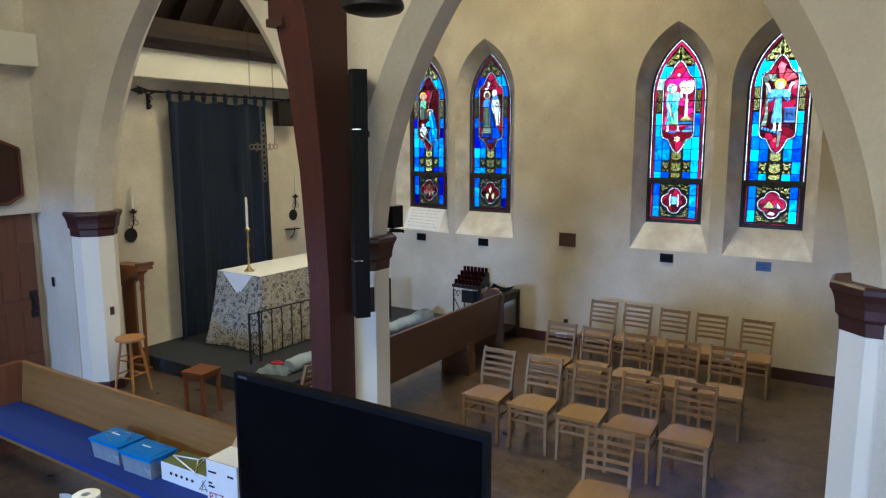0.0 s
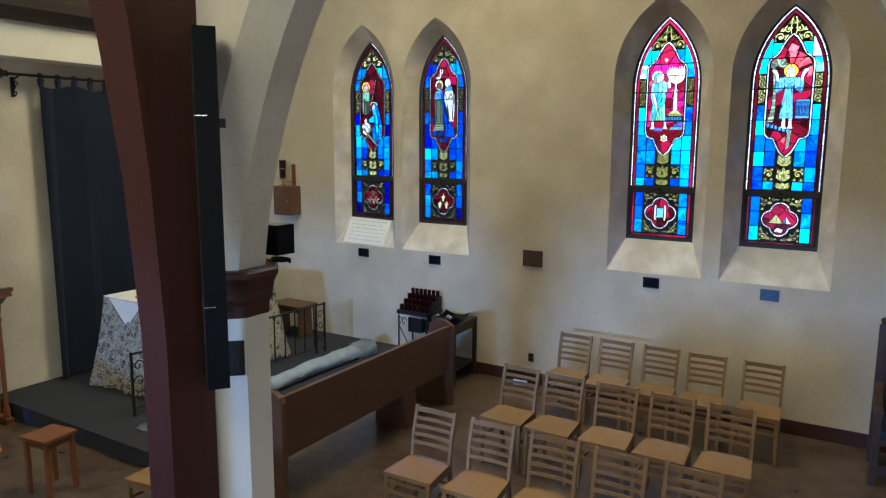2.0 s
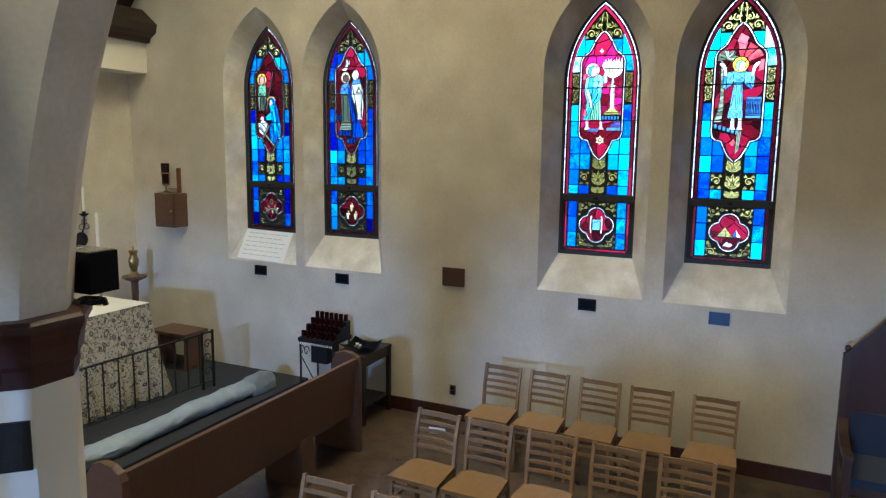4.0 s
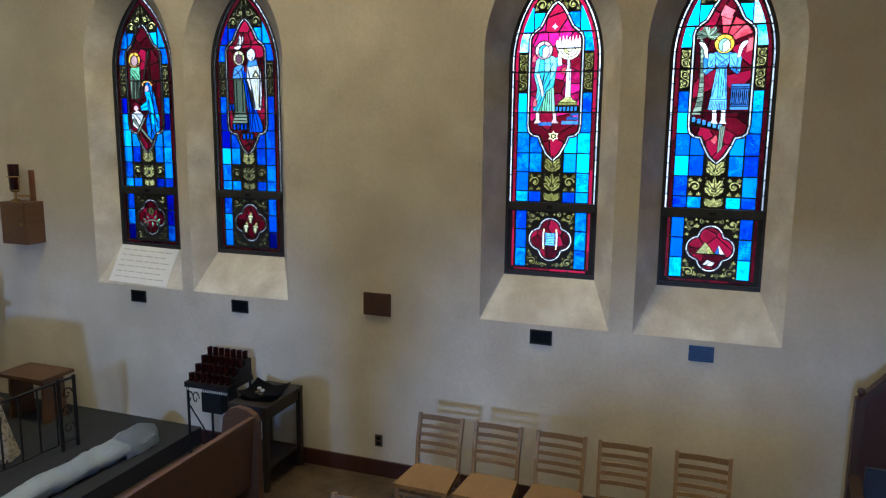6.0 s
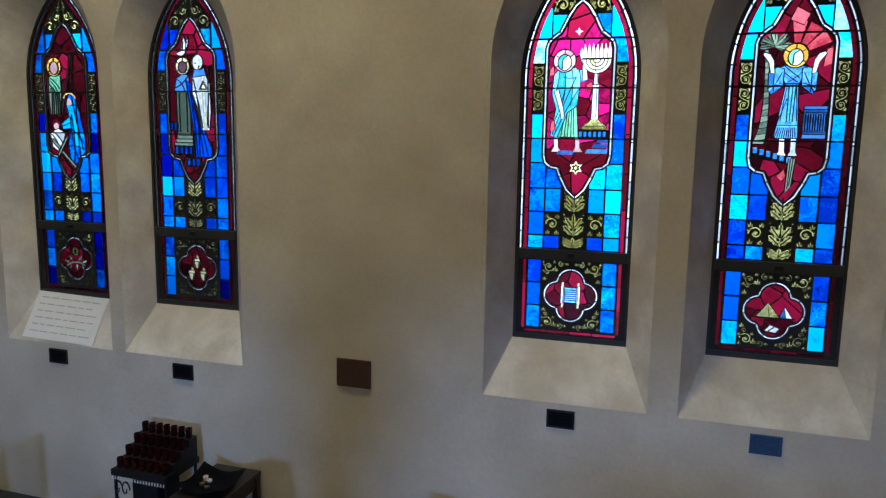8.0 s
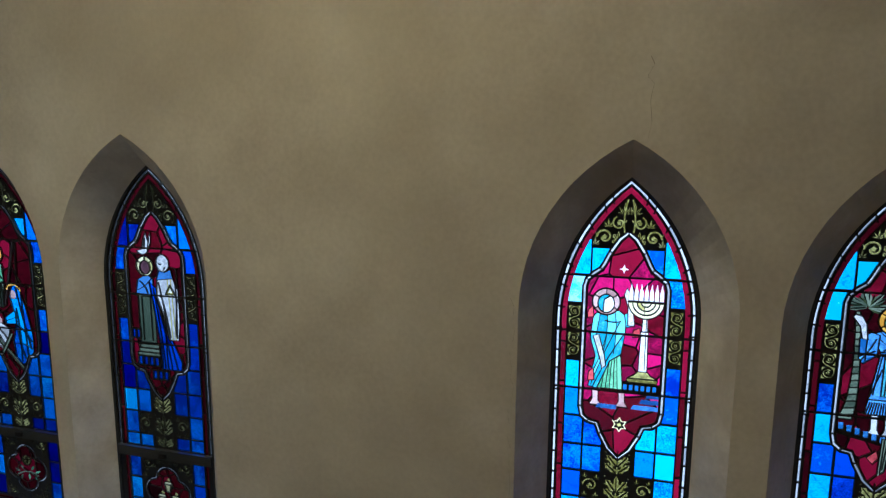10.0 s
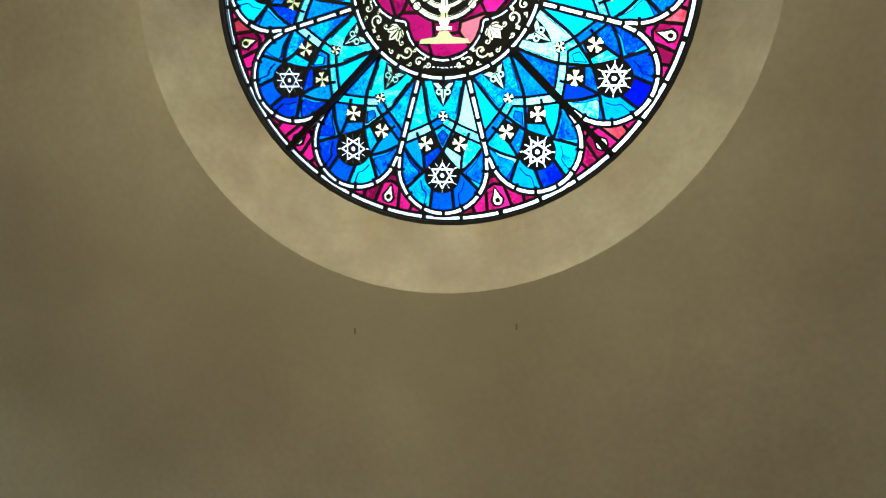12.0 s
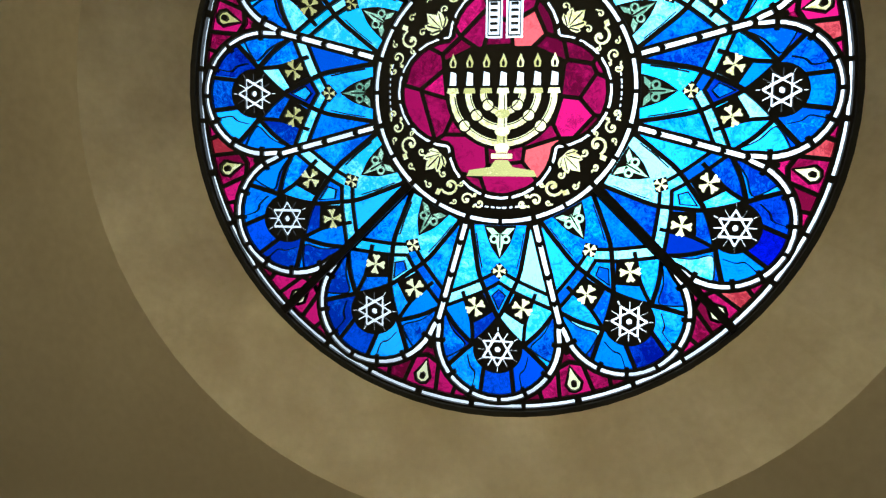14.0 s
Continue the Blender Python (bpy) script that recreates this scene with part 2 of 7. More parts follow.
def sheet(bm, f, nu, nv):
    """A grid surface f(u, v), u and v from 0 to 1."""
    g = [[bm.verts.new(f(i / nu, j / nv)) for i in range(nu + 1)] for j in range(nv + 1)]
    for j in range(nv):
        for i in range(nu):
            bm.faces.new((g[j][i], g[j][i + 1], g[j + 1][i + 1], g[j + 1][i]))


def solid(bm, thickness):
    bmesh.ops.solidify(bm, geom=bm.faces[:], thickness=thickness)


def mesh_of(bm, name, material, bevel=0.0, smooth=False, seg=1):
    if bevel:
        es = [e for e in bm.edges if len(e.link_faces) == 2 and e.calc_face_angle(0) > 0.5]
        bmesh.ops.bevel(bm, geom=es, offset=bevel, segments=seg, affect="EDGES", clamp_overlap=True)
    bmesh.ops.recalc_face_normals(bm, faces=bm.faces[:])
    me = bpy.data.meshes.new(name)
    bm.to_mesh(me)
    bm.free()
    me.materials.append(material)
    if smooth:
        for p in me.polygons:
            p.use_smooth = True
        me.set_sharp_from_angle(angle=radians(38))
    return me


def thing(name, m, label, category, group="", kind=""):
    ob = new(name)
    ob.empty_display_size = 0.1
    ob.matrix_world = m
    return tagged(ob, label, category, group, kind)


def part(name, bm, material, parent, label="", bevel=0.0, smooth=False, seg=1):
    ob = new(name, mesh_of(bm, name, material, bevel, smooth, seg))
    ob.parent = parent
    return tagged(ob, label)


def piece(name, bm, material, label, category, kind="structure", bevel=0.0, smooth=False):
    return tagged(new(name, mesh_of(bm, name, material, bevel, smooth)), label, category, kind=kind)


def B(*a):
    bm = bmesh.new()
    box(bm, *a)
    return bm


def pointed(hw, z0, zs, zt, n=12, grow=0.0):
    """The outline of a pointed opening: half width, foot, springing and apex, as (x, z), from the left foot round over the top."""
    hw, z0, zt = hw + grow, z0 - grow, zt + grow
    h = zt - zs
    r = (hw * hw + h * h) / (2 * hw)
    end = math.asin(min(1, h / r))
    side = [(hw - r + r * math.cos(end * i / n), zs + r * math.sin(end * i / n)) for i in range(n)]
    return [(-hw, z0)] + [(-x, z) for x, z in side] + [(0.0, zt)] + [(x, z) for x, z in side[::-1]] + [(hw, z0)]

# ---- the large structure ----
WALL, GLASS, END = 9.48, 9.70, -8.518
LIFT = 0.125              # sill datum of the windows over the floor
LANCETS = (-6.375, -5.195, -2.304, -1.066)
ROSE = (-3.725, 6.765)
N0, N1 = 4.43, 4.96          # faces of the arcade wall
TOP = 10.4


def lancet_loop(cx, y, hw, z0, zs, zt):
    return [(cx + x, y, z + LIFT) for x, z in pointed(hw, z0, zs, zt)]


def ring_loop(y, r, n=72, drop=0.0):
    return [(ROSE[0] + r * math.cos(2 * math.pi * i / n), y, ROSE[1] - drop + r * math.sin(2 * math.pi * i / n)) for i in range(n)]


bm = bmesh.new()


def add_loop(pts):
    vs = [bm.verts.new(p) for p in pts]
    return vs, [bm.edges.new((vs[i], vs[(i + 1) % len(vs)])) for i in range(len(vs))]


def strip(a, b, slot=0):
    for i in range(len(a)):
        j = (i + 1) % len(a)
        bm.faces.new((a[i], a[j], b[j], b[i])).material_index = slot


def plane_with_holes(y, holes):
    _, edges = add_loop([(-9.2, y, -0.2), (4.2, y, -0.2), (4.2, y, TOP), (-9.2, y, TOP)])
    loops = []
    for h in holes:
        vs, es = add_loop(h)
        loops.append(vs)
        edges += es
    bmesh.ops.triangle_fill(bm, use_beauty=True, use_dissolve=False, edges=edges)
    return loops


niches = [lancet_loop(x, WALL, 0.528, 1.43, 3.60, 4.47) for x in LANCETS] + [ring_loop(WALL, 1.152, drop=0.010)]
glazed = [lancet_loop(x, GLASS - 0.02, 0.376, 1.792, 3.52, 4.278) for x in LANCETS] + [ring_loop(GLASS - 0.012, 0.934)]
outer = [lancet_loop(x, 9.95, 0.50, 1.55, 3.52, 4.50) for x in LANCETS] + [ring_loop(9.95, 1.13)]
front, back = plane_with_holes(WALL, niches), plane_with_holes(9.95, outer)
for a, g, b in zip(front, glazed, back):
    mid = [bm.verts.new(p) for p in g]
    strip(a, mid, 1), strip(mid, b)
wall = piece("wall_north", bm, PLASTER, "cream plastered wall with four deep lancet niches and a round one", "wall")
wall.data.materials.append(REVEAL)

# arcade of two pointed arches on eight-sided columns
COLX = (-7.96, -3.785, 0.229)
ARCHES = ((-5.922, 1.85, 1.75, 5.03), (-1.77, 1.835, 1.75, 5.10))
SPRING = 2.20


def arcade_outline(y, grow):
    """The lower edge of the arcade wall, with two pointed arches that stand on the capitals, and the wall above."""
    pts = [(-9.05, y, SPRING)]
    for cx, hw, zs, zt in ARCHES:
        hw, h = hw + grow, zt + grow * 1.25 - zs
        r = (hw * hw + h * h) / (2 * hw)
        lo, hi = math.asin((SPRING - zs) / r), math.asin(h / r)
        side = [(hw - r + r * math.cos(lo + (hi - lo) * i / 24), zs + r * math.sin(lo + (hi - lo) * i / 24)) for i in range(25)]
        pts += [(cx - x, y, z) for x, z in side] + [(cx + x, y, z) for x, z in side[-2::-1]]
    return pts + [(4.2, y, SPRING), (4.2, y, TOP), (-9.05, y, TOP)]


bm = bmesh.new()
rings = [[bm.verts.new(p) for p in arcade_outline(y, g)] for y, g in ((N0, 0.155), (N0 + 0.155, 0.0), (N1 - 0.155, 0.0), (N1, 0.155))]
bm.faces.new(rings[0]), bm.faces.new(rings[-1][::-1])
for a, b in zip(rings, rings[1:]):
    strip(a, b)
box(bm, -9.05, -8.06, N0 + 0.012, N1 - 0.002, -0.1, SPRING - 0.001)
box(bm, 0.22, 4.2, N0 + 0.012, N1 - 0.002, -0.1, SPRING - 0.001)
piece("wall_arcade", bm, PLASTER, "cream plastered arcade wall with chamfered pointed arches", "wall")

for cx in COLX:
    col = thing("column", pose(cx, (N0 + N1) / 2, 0), "cream plastered eight-sided column with a dark wooden capital", "column", "arcade columns", "structure")
    a8 = math.pi / 8
    r = 0.235 / math.cos(a8)
    bm = bmesh.new()
    lathe(bm, [(r, 0.0), (r, 1.945)], seg=8, turn=a8)
    part("shaft", bm, PALE, col, bevel=0.004)
    bm = bmesh.new()
    k = 0.887 / math.cos(a8)
    lathe(bm, [(0.272 * k, 1.925), (0.278 * k, 2.005), (0.30 * k, 2.030), (0.305 * k, 2.085), (0.318 * k, 2.135), (0.336 * k, 2.170), (0.345 * k, 2.180), (0.345 * k, 2.210), (0.325 * k, 2.225)], seg=8, turn=a8)
    part("capital", bm, DARKWOOD, col, "dark red-brown moulded wooden capital", bevel=0.003)
    bm = bmesh.new()
    lathe(bm, [(0.278 * k, 0.0), (0.278 * k, 0.11), (0.268 * k, 0.125)], seg=8, turn=a8)
    part("plinth", bm, DARKWOOD, col)

# floor, ceiling and the walls that close the place
FLOOR = surf("brown_floor", (0.026, 0.018, 0.0145), (0.128, 0.093, 0.070), 5.5, 0.29, 0.035, fine=24, rvar=0.04, mottle=0.66)
piece("floor", B(-9.2, 4.2, -12.2, 9.6, -0.12, 0.0), FLOOR, "worn dark brown mottled floor", "floor")
piece("ceiling", B(-9.2, 4.2, -12.2, 9.95, TOP, TOP + 0.2), CEILWOOD, "dark wooden roof boarding high above", "ceiling")
bm = bmesh.new()
box(bm, END - 0.4, END, N1, WALL, 0, TOP)
piece("wall_west_chancel", bm, PLASTER, "cream plastered wall behind the altar", "wall")
bm = bmesh.new()
box(bm, -9.2, -8.64, -12.2, 2.50, 0, TOP), box(bm, -9.2, -8.64, 2.50, N0 + 0.01, 2.185, TOP), box(bm, -9.2, -8.80, 2.50, N0 + 0.01, 0, 2.185)
piece("wall_west_nave", bm, PLASTER, "cream plastered wall with a wooden door", "wall")
bm = bmesh.new()
box(bm, -9.2, -4.3, -12.2, -12.0, 0, TOP), box(bm, -2.3, 4.2, -12.2, -12.0, 0, TOP), box(bm, -4.3, -2.3, -12.2, -12.0, 4.1, TOP), box(bm, -4.3, -2.3, -12.2, -12.0, 0, 2.5)
piece("wall_south", bm, PLASTER, "cream plastered wall behind", "wall")
# unseen wall added behind the camera to keep rear light off upper walls
piece("wall_gallery_front", B(-8.85, 4.0, -0.75, -0.6, 2.6, TOP), PLASTER, "cream plastered gallery front with the nave open below", "wall")
bm = bmesh.new()
box(bm, 4.0, 4.2, -12.0, -0.7, 0, TOP), box(bm, 4.0, 4.2, 1.7, N0, 0, TOP), box(bm, 4.0, 4.2, -0.7, 1.7, 3.8, TOP), box(bm, 4.0, 4.2, -0.7, 1.7, 0, 1.4), box(bm, 0.97, 1.2, N1, WALL, 0, TOP)
piece("wall_east", bm, PLASTER, "cream plastered wall opposite the altar", "wall")

# dark baseboards
bm = bmesh.new()
box(bm, -5.69, 0.97, WALL - 0.02, WALL - 0.001, 0, 0.15)
box(bm, -8.63, -8.19, N0 - 0.02, N0 - 0.001, 0, 0.13)
piece("baseboard", bm, DARKWOOD, "dark red-brown painted baseboard", "baseboard", bevel=0.004)

# platform of the altar
bm = bmesh.new()
box(bm, END, -5.70, 5.43, WALL, 0.0, 0.17)
piece("altar_platform", bm, CARPET, "low platform covered in charcoal carpet under the altar", "platform", bevel=0.015)

# plaster beam, dark cornice and rafters over the altar
piece("trim_plaster_beam", B(END, -8.17, N1, WALL, 3.765 + LIFT, 4.14 + LIFT), PALE, "pale plastered ledge along the wall behind the altar", "beam", bevel=0.006)
bm = bmesh.new()
prism(bm, [(x, z + LIFT) for x, z in ((END, 4.14), (-8.10, 4.14), (-8.08, 4.20), (-7.98, 4.26), (-7.96, 4.36), (-8.2, 4.56), (END, 4.56))], "y", N1, WALL)
piece("trim_cornice", bm, CEILWOOD, "dark moulded wooden cornice above the plaster ledge", "cornice")
RIDGE, EAVE, EAST = -3.725, 4.36 + LIFT, 0.97
bm = bmesh.new()
rise = 1.17
for s, x0 in ((1, END), (-1, EAST)):
    ridge_z = EAVE + abs(RIDGE - x0) * rise
    prism(bm, [(x0, EAVE + 0.12), (RIDGE, ridge_z + 0.12), (RIDGE, ridge_z + 0.22), (x0, EAVE + 0.22)], "y", N1, WALL)
    for i in range(8):
        y = N1 + 0.28 + i * 0.56
        beam(bm, (x0, y, EAVE + 0.03), (RIDGE, y, ridge_z + 0.03), 0.10, 0.18)
piece("ceiling_transept", bm, CEILWOOD, "dark wooden pitched roof with rafters over the altar", "ceiling")

# daylight behind the windows
m = bpy.data.materials.new("bright_daylight")
m.use_nodes = True
e = m.node_tree.nodes.new("ShaderNodeEmission")
e.inputs[0].default_value, e.inputs[1].default_value = (0.93, 0.97, 1.0, 1), 10.0
# made brightest straight behind and dimmer low at the sides, to grade the glass
nn, ll = m.node_tree.nodes, m.node_tree.links
tc, sp, dx, ab = nn.new("ShaderNodeTexCoord"), nn.new("ShaderNodeSeparateXYZ"), nn.new("ShaderNodeMath"), nn.new("ShaderNodeMath")
ll.new(tc.outputs["Object"], sp.inputs[0])
dx.inputs[1].default_value, ab.operation = 2.6, "ABSOLUTE"
ll.new(sp.outputs[0], dx.inputs[0])
ll.new(dx.outputs[0], ab.inputs[0])
sx, sz, mu, fin = nn.new("ShaderNodeMapRange"), nn.new("ShaderNodeMapRange"), nn.new("ShaderNodeMath"), nn.new("ShaderNodeMapRange")
for q, a, b, src in ((sx, 2.0, 5.0, ab.outputs[0]), (sz, 2.6, 0.8, sp.outputs[2])):
    q.interpolation_type = "SMOOTHSTEP"
    q.inputs[1].default_value, q.inputs[2].default_value = a, b
    ll.new(src, q.inputs[0])
mu.operation = "MULTIPLY"
ll.new(sx.outputs[0], mu.inputs[0])
ll.new(sz.outputs[0], mu.inputs[1])
# and raised with height to lift the round window's glass
up = nn.new("ShaderNodeMapRange")
up.interpolation_type = "SMOOTHSTEP"
for k, v in ((1, 3.6), (2, 6.2), (3, 7.2), (4, 20.0)):
    up.inputs[k].default_value = v
ll.new(sp.outputs[2], up.inputs[0])
# extra glow in the middle, put in to brighten the third lancet
mid, gain = nn.new("ShaderNodeMapRange"), nn.new("ShaderNodeMath")
mid.interpolation_type, gain.operation = "SMOOTHSTEP", "MULTIPLY"
for k, v in ((1, 1.0), (2, 2.8), (3, 1.65), (4, 1.0)):
    mid.inputs[k].default_value = v
ll.new(ab.outputs[0], mid.inputs[0])
ll.new(mid.outputs[0], gain.inputs[0])
ll.new(up.outputs[0], gain.inputs[1])
ll.new(gain.outputs[0], fin.inputs[3])
fin.inputs[4].default_value = 2.6
ll.new(mu.outputs[0], fin.inputs[0])
ll.new(fin.outputs[0], e.inputs[1])
m.node_tree.links.new(e.outputs[0], m.node_tree.nodes["Material Output"].inputs[0])
piece("backdrop", B(-30, 24, 14.0, 14.1, -14, 26), m, "plain bright daylight outside the windows", "sky")

# ---- leaded windows ----
from mathutils.geometry import delaunay_2d_cdt

LEAD = surf("lead_and_black_paint", (0.006, 0.006, 0.007), (0.014, 0.014, 0.016), 20, 0.6, 0.2)
SASH = surf("dark_window_frame", (0.018, 0.020, 0.022), (0.034, 0.037, 0.040), 10, 0.5, 0.1)
G = {
    "pale": glass_mat("pale_cyan_glass", (0.02, 0.17, 0.30), (0.15, 0.38, 0.47)),
    "cyan": glass_mat("cyan_glass", (0.001, 0.028, 0.19), (0.022, 0.165, 0.41)),
    "azure": glass_mat("azure_glass", (0.0002, 0.008, 0.11), (0.003, 0.074, 0.32)),
    "blue": glass_mat("blue_glass", (0.0001, 0.002, 0.07), (0.0006, 0.026, 0.23)),
    "deep": glass_mat("deep_blue_glass", (0.0001, 0.0006, 0.05), (0.0003, 0.002, 0.14)),
    "red": glass_mat("dark_red_glass", (0.005, 0.0002, 0.0008), (0.022, 0.0005, 0.002)),
    "crimson": glass_mat("crimson_glass", (0.025, 0.0005, 0.002), (0.075, 0.001, 0.008)),
    "magenta": glass_mat("magenta_glass", (0.045, 0.0005, 0.008), (0.19, 0.002, 0.045)),
    "orange": glass_mat("salmon_red_glass", (0.10, 0.006, 0.010), (0.24, 0.035, 0.038)),
    "white": glass_mat("white_glass", (0.26, 0.27, 0.28), (0.40, 0.40, 0.40), 30),
    "berry": glass_mat("berry_red_glass", (0.028, 0.0004, 0.006), (0.105, 0.001, 0.024)),
    "mauve": glass_mat("smoky_mauve_glass", (0.012, 0.006, 0.009), (0.055, 0.024, 0.030)),
    "milk": glass_mat("milky_glass", (0.15, 0.15, 0.15), (0.31, 0.31, 0.305), 30),
    "pearl": glass_mat("dull_white_border_glass", (0.09, 0.092, 0.096), (0.20, 0.202, 0.206), 30),
    "palegold": glass_mat("pale_gold_glass", (0.16, 0.145, 0.05), (0.31, 0.295, 0.17), 12),
    "lime": glass_mat("pale_green_glass", (0.05, 0.10, 0.065), (0.19, 0.28, 0.20), 18),
    "gold": glass_mat("gold_stained_glass", (0.035, 0.031, 0.005), (0.20, 0.187, 0.065), 45),
    "dimgold": glass_mat("dim_gold_stained_glass", (0.018, 0.016, 0.004), (0.10, 0.095, 0.038), 45),
    "amber": glass_mat("amber_glass", (0.22, 0.10, 0.008), (0.32, 0.19, 0.03)),
    "teal": glass_mat("teal_glass", (0.02, 0.10, 0.14), (0.10, 0.27, 0.31)),
    "olive": glass_mat("olive_glass", (0.004, 0.007, 0.003), (0.020, 0.028, 0.010)),
    "slate": glass_mat("slate_blue_glass", (0.006, 0.018, 0.06), (0.03, 0.075, 0.18)),
    "sky": glass_mat("light_blue_robe_glass", (0.012, 0.045, 0.13), (0.075, 0.18, 0.36), 16),
    "sage": glass_mat("pale_sage_glass", (0.02, 0.075, 0.035), (0.09, 0.20, 0.11), 16),
    "bark": glass_mat("grey_green_glass", (0.02, 0.028, 0.018), (0.075, 0.09, 0.06), 25),
    "rose": glass_mat("pale_rose_glass", (0.12, 0.07, 0.065), (0.22, 0.15, 0.14)),
}


def ccw(p):
    a = sum(p[i - 1][0] * p[i][1] - p[i][0] * p[i - 1][1] for i in range(len(p)))
    return p if a > 0 else p[::-1]


class Leaded:
    """A flat leaded light in (u, v). Later shapes lie on earlier ones; a shape may be kept inside an earlier one."""

    def __init__(self):
        self.shapes = []

    def fill(self, pts, mat, clip=None, join=False):
        self.shapes.append((ccw(list(pts)), mat, clip, join))
        return len(self.shapes) - 1

    def line(self, pts, w, mat="lead", clip=None, join=True, closed=False, ends=0.4):
        """A came, or a painted line, of width w along pts."""
        n = len(pts)
        for i in range(n if closed else n - 1):
            a, b = Vector(pts[i]), Vector(pts[(i + 1) % n])
            t = b - a
            if t.length < 1e-6:
                continue
            t.normalize()
            s = Vector((-t.y, t.x)) * w / 2
            a, b = a - t * w * ends, b + t * w * ends
            self.fill([tuple(a + s), tuple(a - s), tuple(b - s), tuple(b + s)], mat, clip, join)

    def solve(self):
        """The shapes as sets of triangles: one set for the lead, one for each joined colour, one for each pane."""
        vs, fs = [], []
        for pts, *_ in self.shapes:
            fs.append(list(range(len(vs), len(vs) + len(pts))))
            vs += [Vector(p) for p in pts]
        ov, _, of, _, _, orig = delaunay_2d_cdt(vs, [], fs, 1, 1e-5)
        top = []
        for o in orig:
            held, best = set(o), -1
            for i in sorted(held, reverse=True):
                c = self.shapes[i][2]
                if c is None or all(k in held for k in (c if isinstance(c, tuple) else (c,))):
                    best = i
                    break
            top.append(best)
        root = list(range(len(of)))

        def find(i):
            while root[i] != i:
                root[i] = root[root[i]]
                i = root[i]
            return i

        seen = {}
        for i, f in enumerate(of):
            for k in range(len(f)):
                e = tuple(sorted((f[k - 1], f[k])))
                if e in seen and top[seen[e]] == top[i]:
                    root[find(i)] = find(seen[e])
                seen[e] = i
        sets = {}
        for i, f in enumerate(of):
            if top[i] < 0:
                continue
            _, mat, _, join = self.shapes[top[i]]
            key = (mat,) if join or mat == "lead" else (mat, find(i))
            sets.setdefault(key, []).append(f)
        return ov, sets


def flat_mesh(name, ov, faces, mat, thick=0.0):
    """Triangles of a leaded light as a mesh in the x-z plane; with a thickness, a solid one."""
    ids, pos, out, count = {}, [], [], {}

    def vert(i, side):
        if (i, side) not in ids:
            ids[i, side] = len(pos)
            pos.append((ov[i].x, side * thick / 2, ov[i].y))
        return ids[i, side]

    for f in faces:
        if not thick:
            out.append([vert(i, 0) for i in f])
            continue
        out.append([vert(i, -1) for i in f])
        out.append([vert(i, 1) for i in reversed(f)])
        for k in range(len(f)):
            e = (f[k - 1], f[k])
            count[tuple(sorted(e))] = None if tuple(sorted(e)) in count else e
    for e in count.values():
        if e:
            out.append([vert(e[0], 1), vert(e[1], 1), vert(e[1], -1), vert(e[0], -1)])
    me = bpy.data.meshes.new(name)
    me.from_pydata(pos, [], out)
    me.materials.append(mat)
    return me


def arc(cx, cy, r, a0, a1, n=12, ry=None):
    return [(cx + r * math.cos(radians(a0 + (a1 - a0) * i / n)), cy + (ry or r) * math.sin(radians(a0 + (a1 - a0) * i / n))) for i in range(n + 1)]


def disc(cx, cy, r, n=16, ry=None):
    return arc(cx, cy, r, 0, 360 - 360 / n, n - 1, ry)


def curve(a, c, b, n=8):
    return [tuple(Vector(a) * (1 - t) ** 2 + Vector(c) * 2 * t * (1 - t) + Vector(b) * t * t) for t in [i / n for i in range(n + 1)]]


def star(cx, cy, r, k=6, inner=0.577, turn=90):
    return [(cx + q * math.cos(radians(turn + 180 * i / k)), cy + q * math.sin(radians(turn + 180 * i / k))) for i in range(2 * k) for q in [r if i % 2 == 0 else r * inner]]


def cells(rng, box4, n, gap):
    """Uneven straight-sided panes that fill a box, a came's width apart."""
    x0, x1, y0, y1 = box4
    seeds = [Vector((rng.uniform(x0, x1), rng.uniform(y0, y1))) for _ in range(n)]
    for _ in range(3):
        for i, p in enumerate(seeds):
            push = Vector((0, 0))
            for q in seeds:
                d = p - q
                if 1e-6 < d.length < 0.5 * math.sqrt((x1 - x0) * (y1 - y0) / n) * 2:
                    push += d.normalized() * 0.01
            seeds[i] = p + push
    made = []
    for p in seeds:
        poly = [Vector(q) for q in ((x0, y0), (x1, y0), (x1, y1), (x0, y1))]
        for q in seeds:
            if q is p:
                continue
            d = (q - p).normalized()
            m = (p + q) / 2 - d * gap / 2
            res = []
            for i in range(len(poly)):
                a, b = poly[i - 1], poly[i]
                fa, fb = (a - m).dot(d), (b - m).dot(d)
                if fa * fb < 0:
                    res.append(a + (b - a) * fa / (fa - fb))
                if fb <= 0:
                    res.append(b)
            poly = res
            if len(poly) < 3:
                break
        if len(poly) >= 3:
            made.append([tuple(v) for v in poly])
    return made


def scroll(L, x, z, r, mat, clip=None, flip=1, w=0.0085, turn=0):
    """A painted leaf scroll: a spiral stem with a flower in it."""
    pts = [(x + flip * r * (1 - 0.10 * a) * math.cos(a + turn), z + r * (1 - 0.10 * a) * math.sin(a + turn)) for a in [i * 0.5 for i in range(13)]]
    L.line(pts, w, mat, clip)
    L.fill(star(x, z, r * 0.42, 5, 0.6), mat, clip, True)
    L.fill([(x + flip * r * 1.0, z), (x + flip * r * 1.25, z + r * 0.6), (x + flip * r * 0.8, z + r * 0.3)], mat, clip, True)


